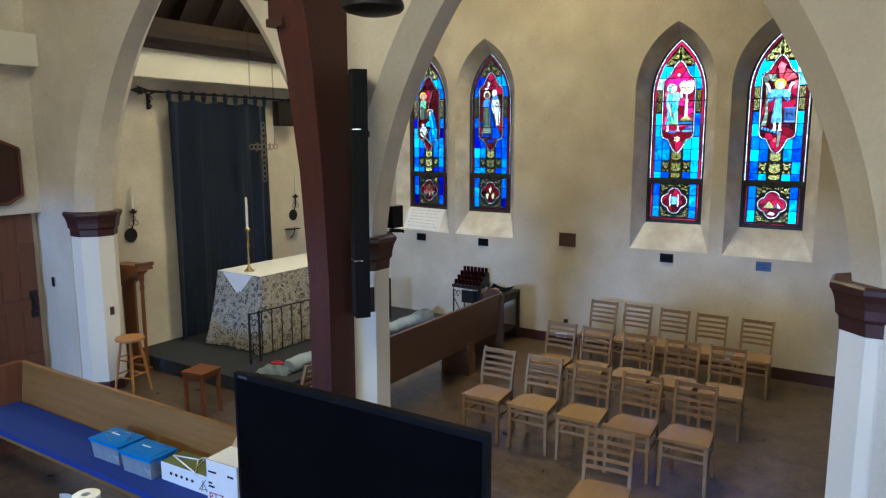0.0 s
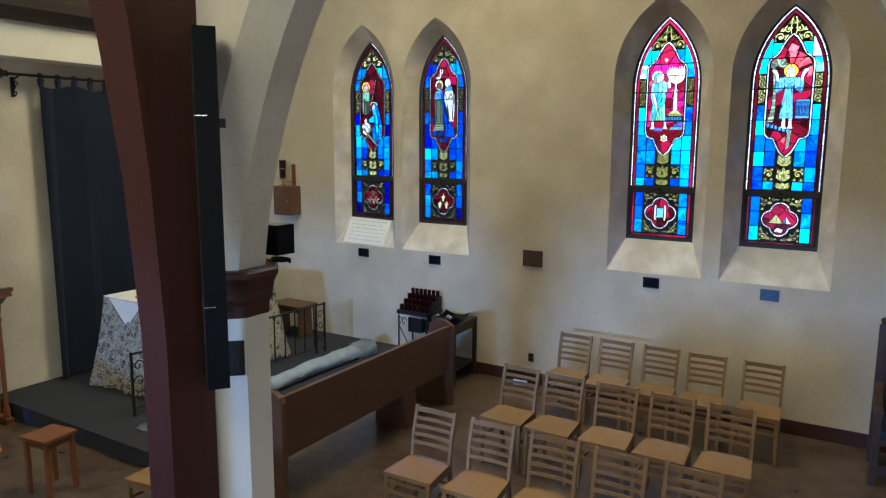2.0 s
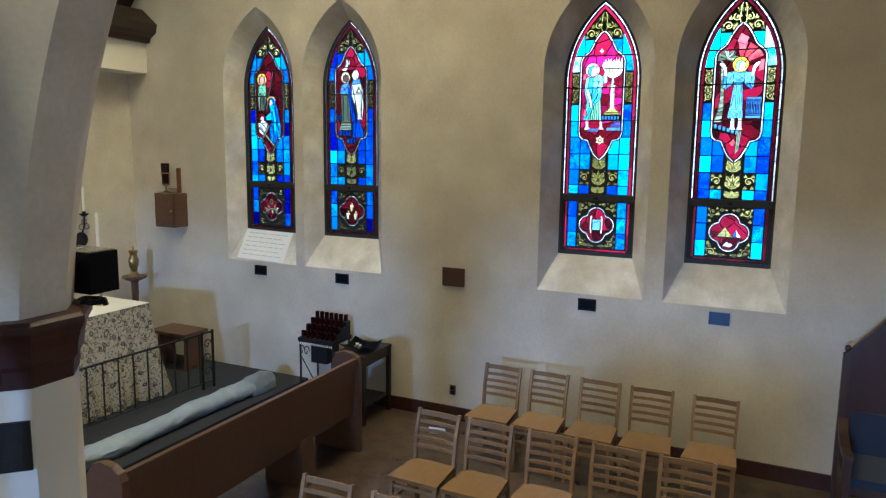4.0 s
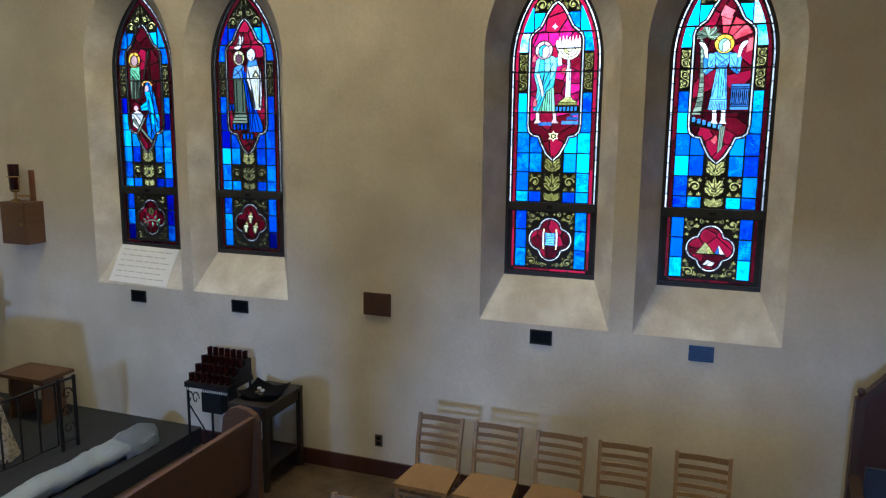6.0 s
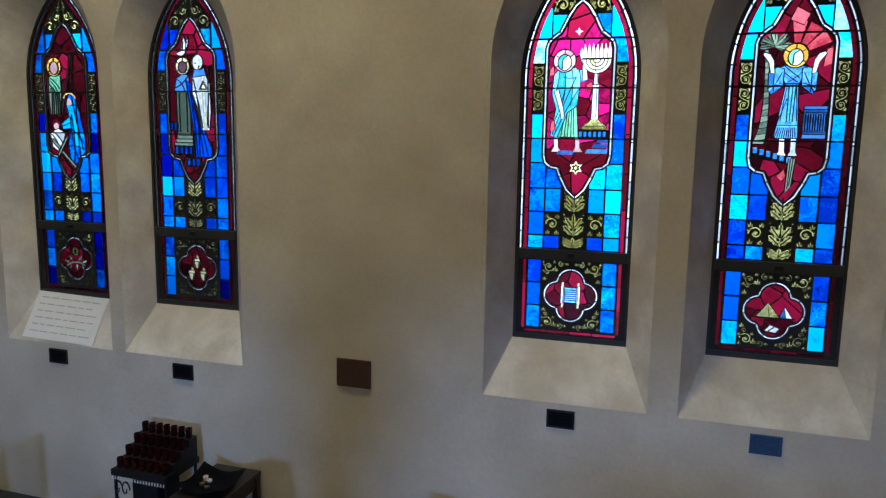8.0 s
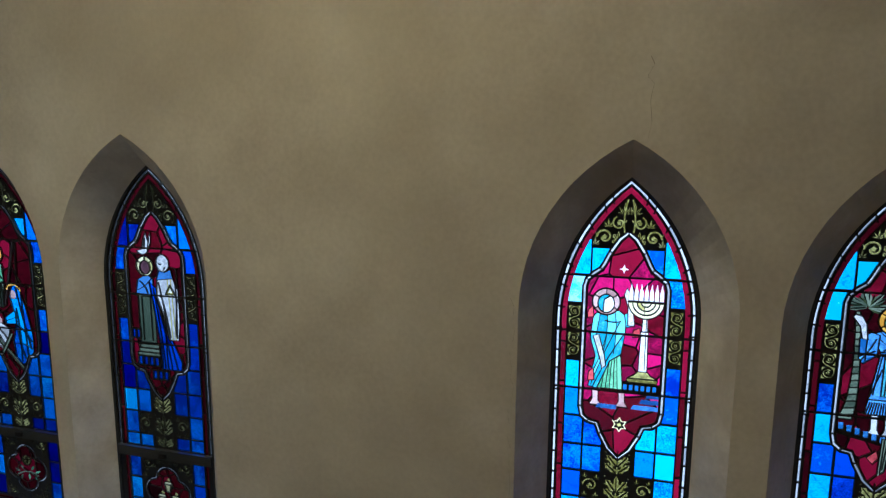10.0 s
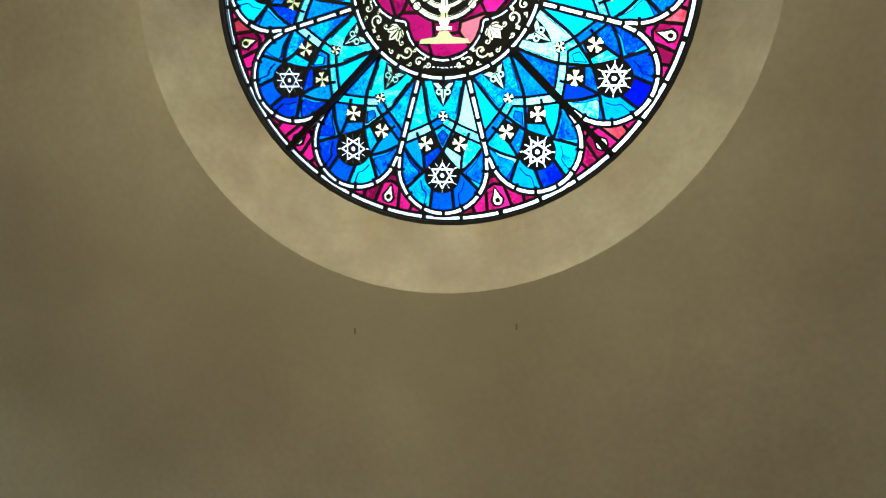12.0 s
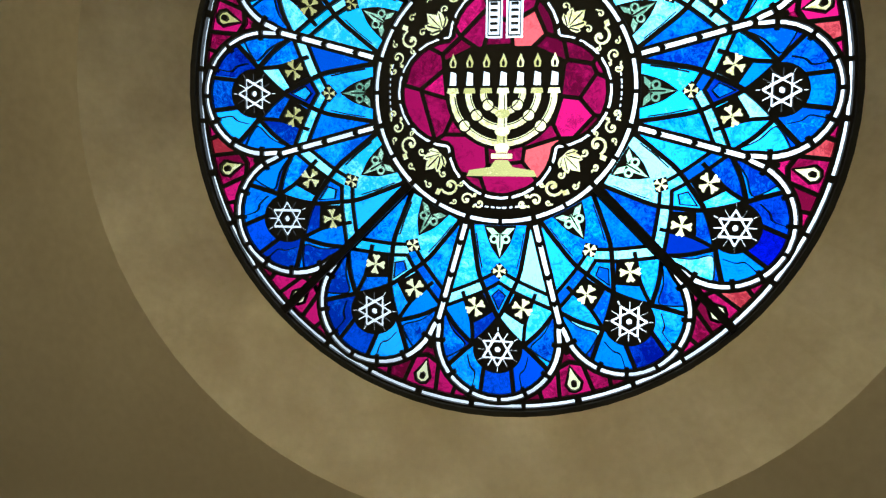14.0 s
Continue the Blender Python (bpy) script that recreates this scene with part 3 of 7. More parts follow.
def vine(L, x, z0, z1, w, mat, clip, flip=1):
    """A painted vine in an upright strip: an S of two opposed curls, each about a small flower."""
    h = (z1 - z0) / 2
    for k in (0, 1):
        f = flip * (1 if k else -1)
        cz, r = z0 + h * (k + 0.5), min(w, h * 0.5) * 0.80
        ring = [(x + f * r * (1 - 0.07 * t) * math.cos(t), cz + (r * (1 - 0.07 * t)) * math.sin(t) * (1 if k else -1)) for t in [0.5 * i for i in range(12)]]
        L.line(ring, r * 0.20, mat, clip)
        L.line(curve((x - flip * r * 0.1 * (1 - k), z0 + h), (x + f * w * 1.05, z0 + h + (h * 0.22 if k else -h * 0.22)), ring[0], 5), r * 0.22, mat, clip)
        L.fill(star(x, cz, r * 0.46, 5, 0.62, 90 + 36 * k), mat, clip, True)
        L.fill(disc(x, cz, r * 0.12, 5), "lead", clip)
        for sx, sz in ((f, 1), (-f, -1), (-f, 1)):
            a, b = x + sx * w * 0.95, cz + sz * h * 0.44
            L.fill([(a, b), (a - sx * w * 0.62, b - sz * h * 0.02), (a - sx * w * 0.30, b - sz * h * 0.14), (a - sx * w * 0.04, b - sz * h * 0.36)], mat, clip, True)


def acanthus(L, x, z, h, w, mat, clip):
    """A painted leaf with a tall middle lobe and two pairs of toothed side lobes that curl outward."""
    L.line([(x, z), (x, z + h * 0.9)], h * 0.045, mat, clip)
    for s in (-1, 1):
        for up, out, top in ((0.02, 1.0, 0.42), (0.30, 0.86, 0.80)):
            a, b = (x, z + h * up), (x + s * w * out, z + h * top)
            d = Vector(b) - Vector(a)
            q = Vector((-d.y, d.x)) * s
            pts = [Vector(a) + d * u + q * v for u, v in ((0.0, 0.0), (0.22, 0.20), (0.36, 0.13), (0.50, 0.25), (0.66, 0.16), (0.80, 0.24), (1.0, 0.02), (0.82, -0.08), (0.72, -0.22), (0.52, -0.12), (0.30, -0.20))]
            L.fill([tuple(p) for p in pts], mat, clip, True)
            L.line([tuple(Vector(a) + d * 0.10), tuple(Vector(a) + d * 0.86 + q * 0.05)], h * 0.042, clip=clip)
    L.fill([(x, z + h * 0.30), (x + w * 0.30, z + h * 0.58), (x + w * 0.17, z + h * 0.72), (x + w * 0.20, z + h * 0.80), (x, z + h), (x - w * 0.20, z + h * 0.80), (x - w * 0.17, z + h * 0.72), (x - w * 0.30, z + h * 0.58)], mat, clip, True)
    L.line([(x, z + h * 0.34), (x, z + h * 0.88)], h * 0.042, clip=clip)


def leaf(L, x, z, h, mat, clip=None):
    """An upright painted leaf of five lobes."""
    for a, k in ((90, 1.0), (50, 0.8), (130, 0.8), (15, 0.6), (165, 0.6)):
        c, s = math.cos(radians(a)), math.sin(radians(a))
        q = h * k
        L.fill([(x, z), (x + q * 0.5 * c - q * 0.13 * s, z + q * 0.5 * s + q * 0.13 * c), (x + q * c, z + q * s), (x + q * 0.5 * c + q * 0.13 * s, z + q * 0.5 * s - q * 0.13 * c)], mat, clip, True)
        if h > 0.045:
            L.line([(x + q * 0.1 * c, z + q * 0.1 * s), (x + q * 0.72 * c, z + q * 0.72 * s)], h * 0.045, clip=clip)


MED = [(0, 2.745), (0.06, 2.80), (0.105, 2.885), (0.125, 2.937), (0.17, 2.945), (0.205, 2.975), (0.217, 3.03), (0.217, 3.70), (0.205, 3.74), (0.17, 3.775), (0.135, 3.80), (0.118, 3.83), (0.09, 3.89), (0.045, 3.96), (0, 3.996)]
MED += [(-x, z) for x, z in MED[-2:0:-1]]
FOIL = [p for a in (0, 90, 180, 270) for p in arc(0.083 * math.cos(radians(a)), 2.102 + 0.085 * math.sin(radians(a)), 0.094, a - 83, a + 83, 10)]


def shrink(pts, d):
    """A closed outline moved inward by d."""
    pts, out, n = ccw(list(pts)), [], len(pts)
    for i in range(n):
        t = (Vector(pts[(i + 1) % n]) - Vector(pts[i - 1])).normalized()
        out.append((pts[i][0] - t.y * d, pts[i][1] + t.x * d))
    return out


def lancet(style, seed):
    rng = random.Random(seed)
    L = Leaded()
    base = L.fill(pointed(0.364, 1.825, 3.52, 4.269, 14), "lead")
    blues = style["blues"]
    # borders of the upper light: white dashes, then a red strip
    up = L.fill([(-0.4, 2.405), (0.4, 2.405), (0.4, 4.4), (-0.4, 4.4)], "lead", base)
    L.fill(pointed(0.350, 2.0, 3.52, 4.257, 14), "pearl", up)
    L.fill(pointed(0.339, 2.0, 3.52, 4.244, 14), "lead", up)
    L.fill(pointed(0.326, 2.0, 3.52, 4.228, 14), style["strip"], up)
    inner = L.fill(pointed(0.301, 2.0, 3.52, 4.195, 14), "lead", up)
    for side in (-1, 1):
        for k in range(9):
            z = 2.52 + k * 0.118 + rng.uniform(-0.01, 0.01)
            L.line([(side * 0.362, z), (side * 0.326, z)], 0.008, clip=up)
            if k % 2:
                L.line([(side * 0.33, z + 0.05), (side * 0.298, z + 0.05)], 0.007, clip=up)
        for k in range(7):
            q0, q1 = pointed(0.350, 2.0, 3.52, 4.262, 14)[2 + 2 * k - (k > 5)], pointed(0.284, 2.0, 3.52, 4.17, 14)[2 + 2 * k - (k > 5)]
            m0 = Vector(q0).lerp(Vector(q1), 0.48)
            L.line([(-side * q0[0], q0[1]), (-side * m0.x, m0.y)], 0.008, clip=up)
    # blue squares in two columns on each side
    zs = [2.425, 2.499, 2.654, 2.809, 2.974, 3.132, 3.29]
    rows = [(2.425, 2.495)] + [(a + 0.005, b - 0.005) for a, b in zip(zs[1:], zs[2:])]
    rows[0] = (2.345 + 0.07, 2.494)
    for side in (-1, 1):
        for k, (a, b) in enumerate(rows):
            mats = rng.choice(blues), rng.choice(blues)
            L.fill([(side * 0.198, a), (side * 0.293, a), (side * 0.293, b), (side * 0.198, b)], mats[0], inner)
            if k == 1:
                o = L.fill([(side * 0.09, a), (side * 0.188, a), (side * 0.188, b), (side * 0.09, b)], "lead", inner)
                scroll(L, side * 0.139, (a + b) / 2, 0.040, style["gold"], o, side, 0.009)
                for u in (-1, 1):
                    leaf(L, side * 0.139 + u * 0.030, a + 0.003, 0.036, style["gold"], o)
                    leaf(L, side * 0.139 + u * 0.032, b - 0.036, 0.034, style["gold"], o)
            else:
                L.fill([(side * 0.092, a), (side * 0.187, a), (side * 0.187, b), (side * 0.092, b)], mats[1], inner)
        o = L.fill([(side * 0.226, 3.30), (side * 0.296, 3.30), (side * 0.296, 3.60), (side * 0.226, 3.60)], "lead", inner)
        for a, b in ((3.306, 3.446), (3.458, 3.594)):
            vine(L, side * 0.260, a, b, 0.032, style["gold"], o, side if a < 3.4 else -side)
        for a, b in ((3.61, 3.755), (3.765, 3.95)):
            L.fill([(side * 0.187, a), (side * 0.40, a), (side * 0.40, b), (side * 0.187, b)], rng.choice(style["tops"]), inner)
        L.fill([(side * 0.075, 3.765), (side * 0.178, 3.765), (side * 0.178, 3.905), (side * 0.075, 3.905)], rng.choice(style["tops"]), inner)
    # golden leafwork in the head and under the medallion
    head = L.fill([(-0.18, 3.912), (0.18, 3.912), (0.18, 4.4), (-0.18, 4.4)], "lead", inner)
    for side in (-1, 1):
        scroll(L, side * 0.122, 3.966, 0.040, style["gold"], head, side, 0.010)
        scroll(L, side * 0.052, 4.040, 0.034, style["gold"], head, -side, 0.009, turn=2.0)
        acanthus(L, side * 0.052, 3.918, 0.080, 0.034, style["gold"], head)
        leaf(L, side * 0.168, 3.922, 0.045, "dimgold", head)
        leaf(L, side * 0.105, 4.018, 0.045, style["gold"], head)
        leaf(L, side * 0.024, 4.085, 0.065, style["gold"], head)
        L.line(curve((side * 0.008, 3.95), (side * 0.045, 4.03), (side * 0.012, 4.16)), 0.008, style["gold"], head)
    L.line([(0, 3.98), (0, 4.19)], 0.007, clip=head)
    colm = L.fill([(-0.082, 2.40), (0.082, 2.40), (0.082, 2.80), (-0.082, 2.80)], "lead", inner)
    for z, h, g in ((2.425, 0.066, style["gold"]), (2.503, 0.148, style["gold"]), (2.660, 0.130, "gold")):
        acanthus(L, 0, z, h, 0.070, g, colm)
        for side in (-1, 1):
            for u in (0.16, 0.62, 0.93):
                L.fill(disc(side * (0.062 - 0.02 * (u == 0.16)), z + h * u, 0.0055, 6), "dimgold", colm, True)
    # the medallion
    edge = L.fill(shrink(MED, -0.010), "lead", inner)
    white = L.fill(MED, "pearl", inner)
    L.fill(shrink(MED, 0.0105), "lead", inner)
    med = L.fill(shrink(MED, 0.023), "lead", inner)
    for c in cells(rng, (-0.20, 0.20, 2.76, 3.98), 34, 0.008):
        foot = sum(v for _, v in c) / len(c) < 3.12
        L.fill(c, rng.choice(("crimson", "red", "crimson") if foot else style["reds"]), med)
    for i in range(0, len(MED)):
        a, b = Vector(MED[i]), Vector(shrink(MED, 0.022)[i] if i else (0, 2.79))
        if i % 2 == 0 and (a - b).length < 0.08:
            L.line([tuple(a), tuple(b)], 0.007, clip=white)
    style["picture"](L, med, rng)
    # saddle bars
    for z in (3.132, 3.452, 3.756):
        L.line([(-0.36, z), (0.36, z)], 0.010, clip=base)
    # the lower light
    low = L.fill([(-0.36, 1.82), (0.36, 1.82), (0.36, 2.345), (-0.36, 2.345)], "lead", base)
    for k, z in enumerate((1.872, 2.027, 2.185)):
        for side in (-1, 1):
            L.fill([(side * 0.203, z), (side * 0.288, z), (side * 0.288, z + 0.147), (side * 0.203, z + 0.147)], rng.choice(blues), low)
            L.fill([(side * 0.302, z - 0.01), (side * 0.322, z - 0.01), (side * 0.322, z + 0.147), (side * 0.302, z + 0.147)], style["strip"], low)
    for k in range(4):
        L.fill([(-0.30 + k * 0.152, 1.838), (-0.156 + k * 0.152, 1.838), (-0.156 + k * 0.152, 1.856), (-0.30 + k * 0.152, 1.856)], style["strip"], low)
    for sx in (-1, 1):
        for z in (1.914, 2.290):
            scroll(L, sx * 0.148, z, 0.034, style["gold"] if (z < 2) == (sx < 0) else "dimgold", low, sx, 0.007, turn=z * 7)
            scroll(L, sx * 0.066, z + (-0.022 if z < 2 else 0.020), 0.020, "dimgold", low, -sx, 0.0055, turn=z * 9)
            leaf(L, sx * 0.104, z - 0.030, 0.040, "gold", low)
            for u, v in ((0.186, 0.030), (0.184, -0.028), (0.112, 0.034), (0.030, 0.022 if z > 2 else -0.022)):
                leaf(L, sx * u, z + v - 0.010, 0.024, "gold", low)
        for z in (1.985, 2.195):
            leaf(L, sx * 0.176, z, 0.034, "gold", low)
            scroll(L, sx * 0.160, z + (0.052 if z > 2.1 else -0.020), 0.015, "dimgold", low, sx, 0.005)
    L.fill(FOIL, "pearl", low)
    L.fill(shrink(FOIL, 0.009), "lead", low)
    foil = L.fill(shrink(FOIL, 0.018), "lead", low)
    for c in cells(rng, (-0.17, 0.17, 1.93, 2.28), 12, 0.007):
        L.fill(c, rng.choice(("red", "red", "crimson")), foil)
    for i in range(0, len(FOIL), 4):
        a, b = Vector(FOIL[i]), Vector(shrink(FOIL, 0.014)[i])
        L.line([tuple(a), tuple(b)], 0.006, clip=low)
    style["emblem"](L, foil)
    return L


def cloak(L, clip, outline, mat, folds=()):
    """A plain draped shape inside a black outline, with folds drawn from edge to edge."""
    L.fill(shrink(outline, -0.005), "lead", clip)
    body = L.fill(outline, mat, clip)
    for f in folds:
        L.line(curve(*f) if len(f) == 3 else list(f), 0.0042, clip=(clip, body))
    return body


def halo(L, clip, x, z, r, mat, mid, veil=None):
    L.fill(disc(x, z, r * 1.02, 20), "lead", clip)
    L.fill(disc(x, z, r * 0.92, 20), mat, clip)
    for a in (35, 90, 150, 215, 325):
        c, s = math.cos(radians(a)), math.sin(radians(a))
        L.line([(x + r * 0.5 * c, z + r * 0.5 * s), (x + r * c, z + r * s)], 0.005, clip=clip)
    L.fill(disc(x, z - r * 0.14, r * 0.62, 14, r * 0.72), "lead", clip)
    face = L.fill(disc(x, z - r * 0.14, r * 0.54, 14, r * 0.64), mid, clip)
    if veil:
        L.fill([(x - r, z - r), (x - r * 0.16, z - r), (x - r * 0.10, z + r * 0.12), (x + r * 0.30, z + r * 0.40), (x + r * 0.20, z + r), (x - r, z + r)], "lead", (clip, face))
        L.fill([(x - r, z - r), (x - r * 0.24, z - r), (x - r * 0.18, z + r * 0.16), (x + r * 0.24, z + r * 0.46), (x + r * 0.10, z + r), (x - r, z + r)], veil, (clip, face))


def bars(L, x, z, w, mat, clip, n=5, h=0.022, slope=0.0):
    for k in range(n):
        a = x + w * k / n
        L.fill([(a, z + slope * k), (a + w / n * 0.62, z + slope * k), (a + w / n * 0.62, z + slope * k + h), (a, z + slope * k + h)], mat, clip, True)


def picture_lampstand(L, m, rng):
    # bare feet on blue slabs
    for a in (-0.150, -0.012):
        cloak(L, m, [(a, 3.14), (a + 0.028, 3.14), (a + 0.030, 3.075), (a + 0.050, 3.048), (a - 0.012, 3.048), (a + 0.004, 3.08)], "rose")
    for a, b, z in ((-0.13, -0.02, 3.030), (0.055, 0.20, 3.040), (0.095, 0.20, 3.075), (0.125, 0.20, 3.108)):
        L.fill([(a, z), (b, z), (b, z + 0.026), (a + 0.012, z + 0.026)], "slate", m)
    # green skirt, blue-green cloak and a raised arm
    cloak(L, m, [(-0.135, 3.145), (0.004, 3.145), (-0.012, 3.33), (-0.10, 3.33)], "sage", [((-0.125 + 0.021 * k, 3.145), (-0.09 + 0.012 * k, 3.33)) for k in range(1, 6)])
    cloak(L, m, [(-0.172, 3.150), (-0.130, 3.142), (-0.068, 3.30), (-0.012, 3.34), (0.004, 3.46), (0.006, 3.55), (-0.030, 3.575), (-0.125, 3.575), (-0.158, 3.54), (-0.170, 3.42), (-0.140, 3.32)], "teal",
          [((-0.16, 3.16), (-0.10, 3.35), (-0.02, 3.52)), ((-0.15, 3.15), (-0.07, 3.34), (0.0, 3.45)), ((-0.125, 3.57), (-0.13, 3.50), (-0.15, 3.40)), ((-0.10, 3.52), (-0.05, 3.505), (-0.02, 3.52)), ((-0.09, 3.575), (-0.08, 3.45), (-0.10, 3.36)), ((-0.145, 3.25), (-0.11, 3.33), (-0.09, 3.44)), ((-0.05, 3.57), (-0.03, 3.47), (-0.05, 3.34))])
    cloak(L, m, [(-0.155, 3.43), (-0.130, 3.44), (-0.098, 3.33), (-0.088, 3.27), (-0.104, 3.255), (-0.116, 3.31)], "milk")
    cloak(L, m, [(0.0, 3.56), (0.022, 3.57), (0.052, 3.50), (0.012, 3.49)], "teal")
    cloak(L, m, [(0.020, 3.50), (0.050, 3.50), (0.036, 3.60), (0.026, 3.66), (0.006, 3.70), (-0.006, 3.665), (0.016, 3.60)], "milk")
    halo(L, m, -0.098, 3.622, 0.074, "rose", "white", "teal")
    for a, z, h, w in ((-0.19, 3.53, 0.06, 0.03), (0.045, 3.44, 0.05, 0.04), (-0.175, 3.18, 0.07, 0.03)):
        cloak(L, m, [(a, z), (a + w, z + h * 0.1), (a + w * 0.8, z + h), (a + 0.004, z + h * 0.7)], "orange")
    # the lampstand: stepped foot, shaft, bowl of nested arms and seven lights
    cloak(L, m, [(0.030, 3.192), (0.180, 3.192), (0.182, 3.212), (0.142, 3.235), (0.128, 3.252), (0.080, 3.252), (0.066, 3.235), (0.028, 3.212)], "gold", [((0.03, 3.214), (0.18, 3.214))])
    shaft = cloak(L, m, [(0.084, 3.254), (0.124, 3.254), (0.120, 3.45), (0.124, 3.465), (0.116, 3.475), (0.114, 3.555), (0.094, 3.555), (0.092, 3.475), (0.084, 3.465), (0.088, 3.45)], "milk", [((0.112, 3.27), (0.110, 3.54)), ((0.085, 3.452), (0.123, 3.452)), ((0.088, 3.472), (0.12, 3.472))])
    cloak(L, m, arc(0.104, 3.632, 0.088, 180, 360, 18), "palegold")
    for r in (0.068, 0.046, 0.024):
        L.line(arc(0.104, 3.630, r, 184, 356, 14), 0.006, clip=m)
    L.line([(0.098, 3.555), (0.098, 3.63)], 0.003, clip=m)
    L.line([(0.014, 3.630), (0.194, 3.630)], 0.008, clip=m)
    for k in range(-3, 4):
        x = 0.104 + k * 0.0255
        L.fill([(x - 0.010, 3.637), (x + 0.010, 3.637), (x + 0.0095, 3.685), (x + 0.004, 3.705), (x, 3.730), (x - 0.004, 3.705), (x - 0.0095, 3.685)], "white", m, True)
    L.fill([(0.002, 3.136), (0.20, 3.136), (0.20, 3.188), (0.002, 3.188)], "lead", m)
    bars(L, 0.010, 3.146, 0.18, "sky", m, 6, 0.032)
    for q, z in ((0.045, 2.945), (0.030, 2.945)):
        L.fill(star(0, z, q), "palegold" if q > 0.04 else "lead", m, True)
    L.fill(star(0, 2.945, 0.016), "gold", m)
    L.fill(star(-0.015, 3.80, 0.024, 4, 0.35), "white", m)


def picture_tree(L, m, rng):
    # the palm: a leaning ringed trunk under a tuft of fronds
    trunk = cloak(L, m, curve((-0.20, 3.115), (-0.13, 3.22), (-0.165, 3.66), 8) + curve((-0.148, 3.66), (-0.105, 3.24), (-0.135, 3.115), 8), "bark", [((-0.20, 3.13 + 0.035 * k), (-0.10, 3.145 + 0.035 * k)) for k in range(15)])
    for k in range(14):
        a, q = radians(-30 + 17 * k), 0.085 + 0.018 * (k % 3)
        c, s = math.cos(a), math.sin(a)
        x, z = -0.118, 3.685
        L.fill([(x + q * (u * c - v * s), z + 0.8 * q * (u * s + v * c)) for u, v in ((0.05, -0.07), (0.5, -0.15), (1.0, 0.0), (0.5, 0.15), (0.05, 0.07))], "bark" if k % 3 else "olive", m)
        L.line([(x + q * 0.1 * c, z + 0.08 * q * s), (x + q * 0.9 * c, z + 0.72 * q * s)], 0.004, clip=m)
    # pink and salmon glass beside the halo
    for a in (22, 48, 76):
        c, s, c2, s2 = math.cos(radians(a)), math.sin(radians(a)), math.cos(radians(a + 22)), math.sin(radians(a + 22))
        L.fill([(0.078 * c, 3.625 + 0.078 * s), (0.20 * c, 3.625 + 0.20 * s), (0.20 * c2, 3.625 + 0.20 * s2), (0.078 * c2, 3.625 + 0.078 * s2)], "orange", m)
    cloak(L, m, [(0.150, 3.56), (0.205, 3.58), (0.205, 3.67), (0.165, 3.66)], "orange")
    cloak(L, m, [(-0.04, 3.83), (0.03, 3.80), (0.06, 3.86), (-0.01, 3.90)], "orange")
    # the altar behind
    t = cloak(L, m, [(0.070, 3.150), (0.205, 3.150), (0.205, 3.335), (0.070, 3.335)], "slate", [((0.07, 3.172), (0.205, 3.172)), ((0.07, 3.188), (0.205, 3.188)), ((0.07, 3.300), (0.205, 3.300)), ((0.07, 3.318), (0.205, 3.318))])
    for k in range(5):
        x = 0.088 + k * 0.027
        L.fill([(x - 0.010, 3.194), (x + 0.010, 3.194), (x + 0.010, 3.294), (x - 0.010, 3.294)], "lead", m)
        L.fill([(x - 0.004, 3.196), (x + 0.004, 3.196), (x + 0.006, 3.225), (x + 0.002, 3.260), (x + 0.006, 3.292), (x - 0.006, 3.292), (x - 0.002, 3.260), (x - 0.006, 3.225)], "slate", m, True)
    # feet, long robe with a sash, wide sleeves and lifted arms
    for a in (-0.050, 0.012):
        cloak(L, m, [(a, 3.145), (a + 0.028, 3.145), (a + 0.030, 3.07), (a + 0.042, 3.048), (a - 0.010, 3.048), (a + 0.002, 3.075)], "milk")
    cloak(L, m, [(-0.082, 3.150), (0.045, 3.150), (0.040, 3.26), (0.026, 3.46), (0.070, 3.555), (0.020, 3.575), (-0.030, 3.575), (-0.085, 3.555), (-0.038, 3.46), (-0.064, 3.27)], "sky",
          [((-0.078 + 0.0125 * k, 3.15), (-0.062 + 0.010 * k, 3.21)) for k in range(10)] + [((-0.088, 3.225), (0.045, 3.225)), ((-0.055, 3.25), (-0.045, 3.36), (-0.030, 3.46)), ((-0.07, 3.24), (-0.05, 3.30), (-0.026, 3.38)), ((0.035, 3.25), (0.028, 3.36), (0.018, 3.46)), ((-0.072, 3.55), (-0.02, 3.50), (0.022, 3.475)), ((0.062, 3.55), (0.01, 3.50), (-0.03, 3.475)), ((-0.05, 3.565), (-0.01, 3.53), (0.03, 3.50)), ((-0.04, 3.468), (0.028, 3.468))])
    cloak(L, m, [(-0.018, 3.245), (0.008, 3.245), (0.014, 3.46), (-0.018, 3.46)], "teal", [((-0.005, 3.25), (0.0, 3.45))])
    for s in (-1, 1):
        cloak(L, m, [(-0.005 + s * x, z) for x, z in ((0.050, 3.55), (0.052, 3.45), (0.110, 3.405), (0.126, 3.43), (0.130, 3.53), (0.085, 3.56))], "sky", [((-0.005 + s * 0.06, 3.47), (-0.005 + s * 0.125, 3.44)), ((-0.005 + s * 0.06, 3.53), (-0.005 + s * 0.09, 3.46), (-0.005 + s * 0.118, 3.42)), ((-0.005 + s * 0.10, 3.55), (-0.005 + s * 0.10, 3.42))])
        cloak(L, m, [(-0.005 + s * x, z) for x, z in ((0.100, 3.525), (0.120, 3.53), (0.134, 3.59), (0.168, 3.635), (0.160, 3.645), (0.130, 3.635), (0.110, 3.60))], "milk")
    halo(L, m, 0.002, 3.626, 0.072, "amber", "milk", "sage")
    L.fill([(-0.205, 3.085), (0.03, 3.035), (0.045, 2.985), (-0.19, 3.035)], "lead", m)
    bars(L, -0.190, 3.060, 0.225, "sky", m, 6, 0.034, -0.011)
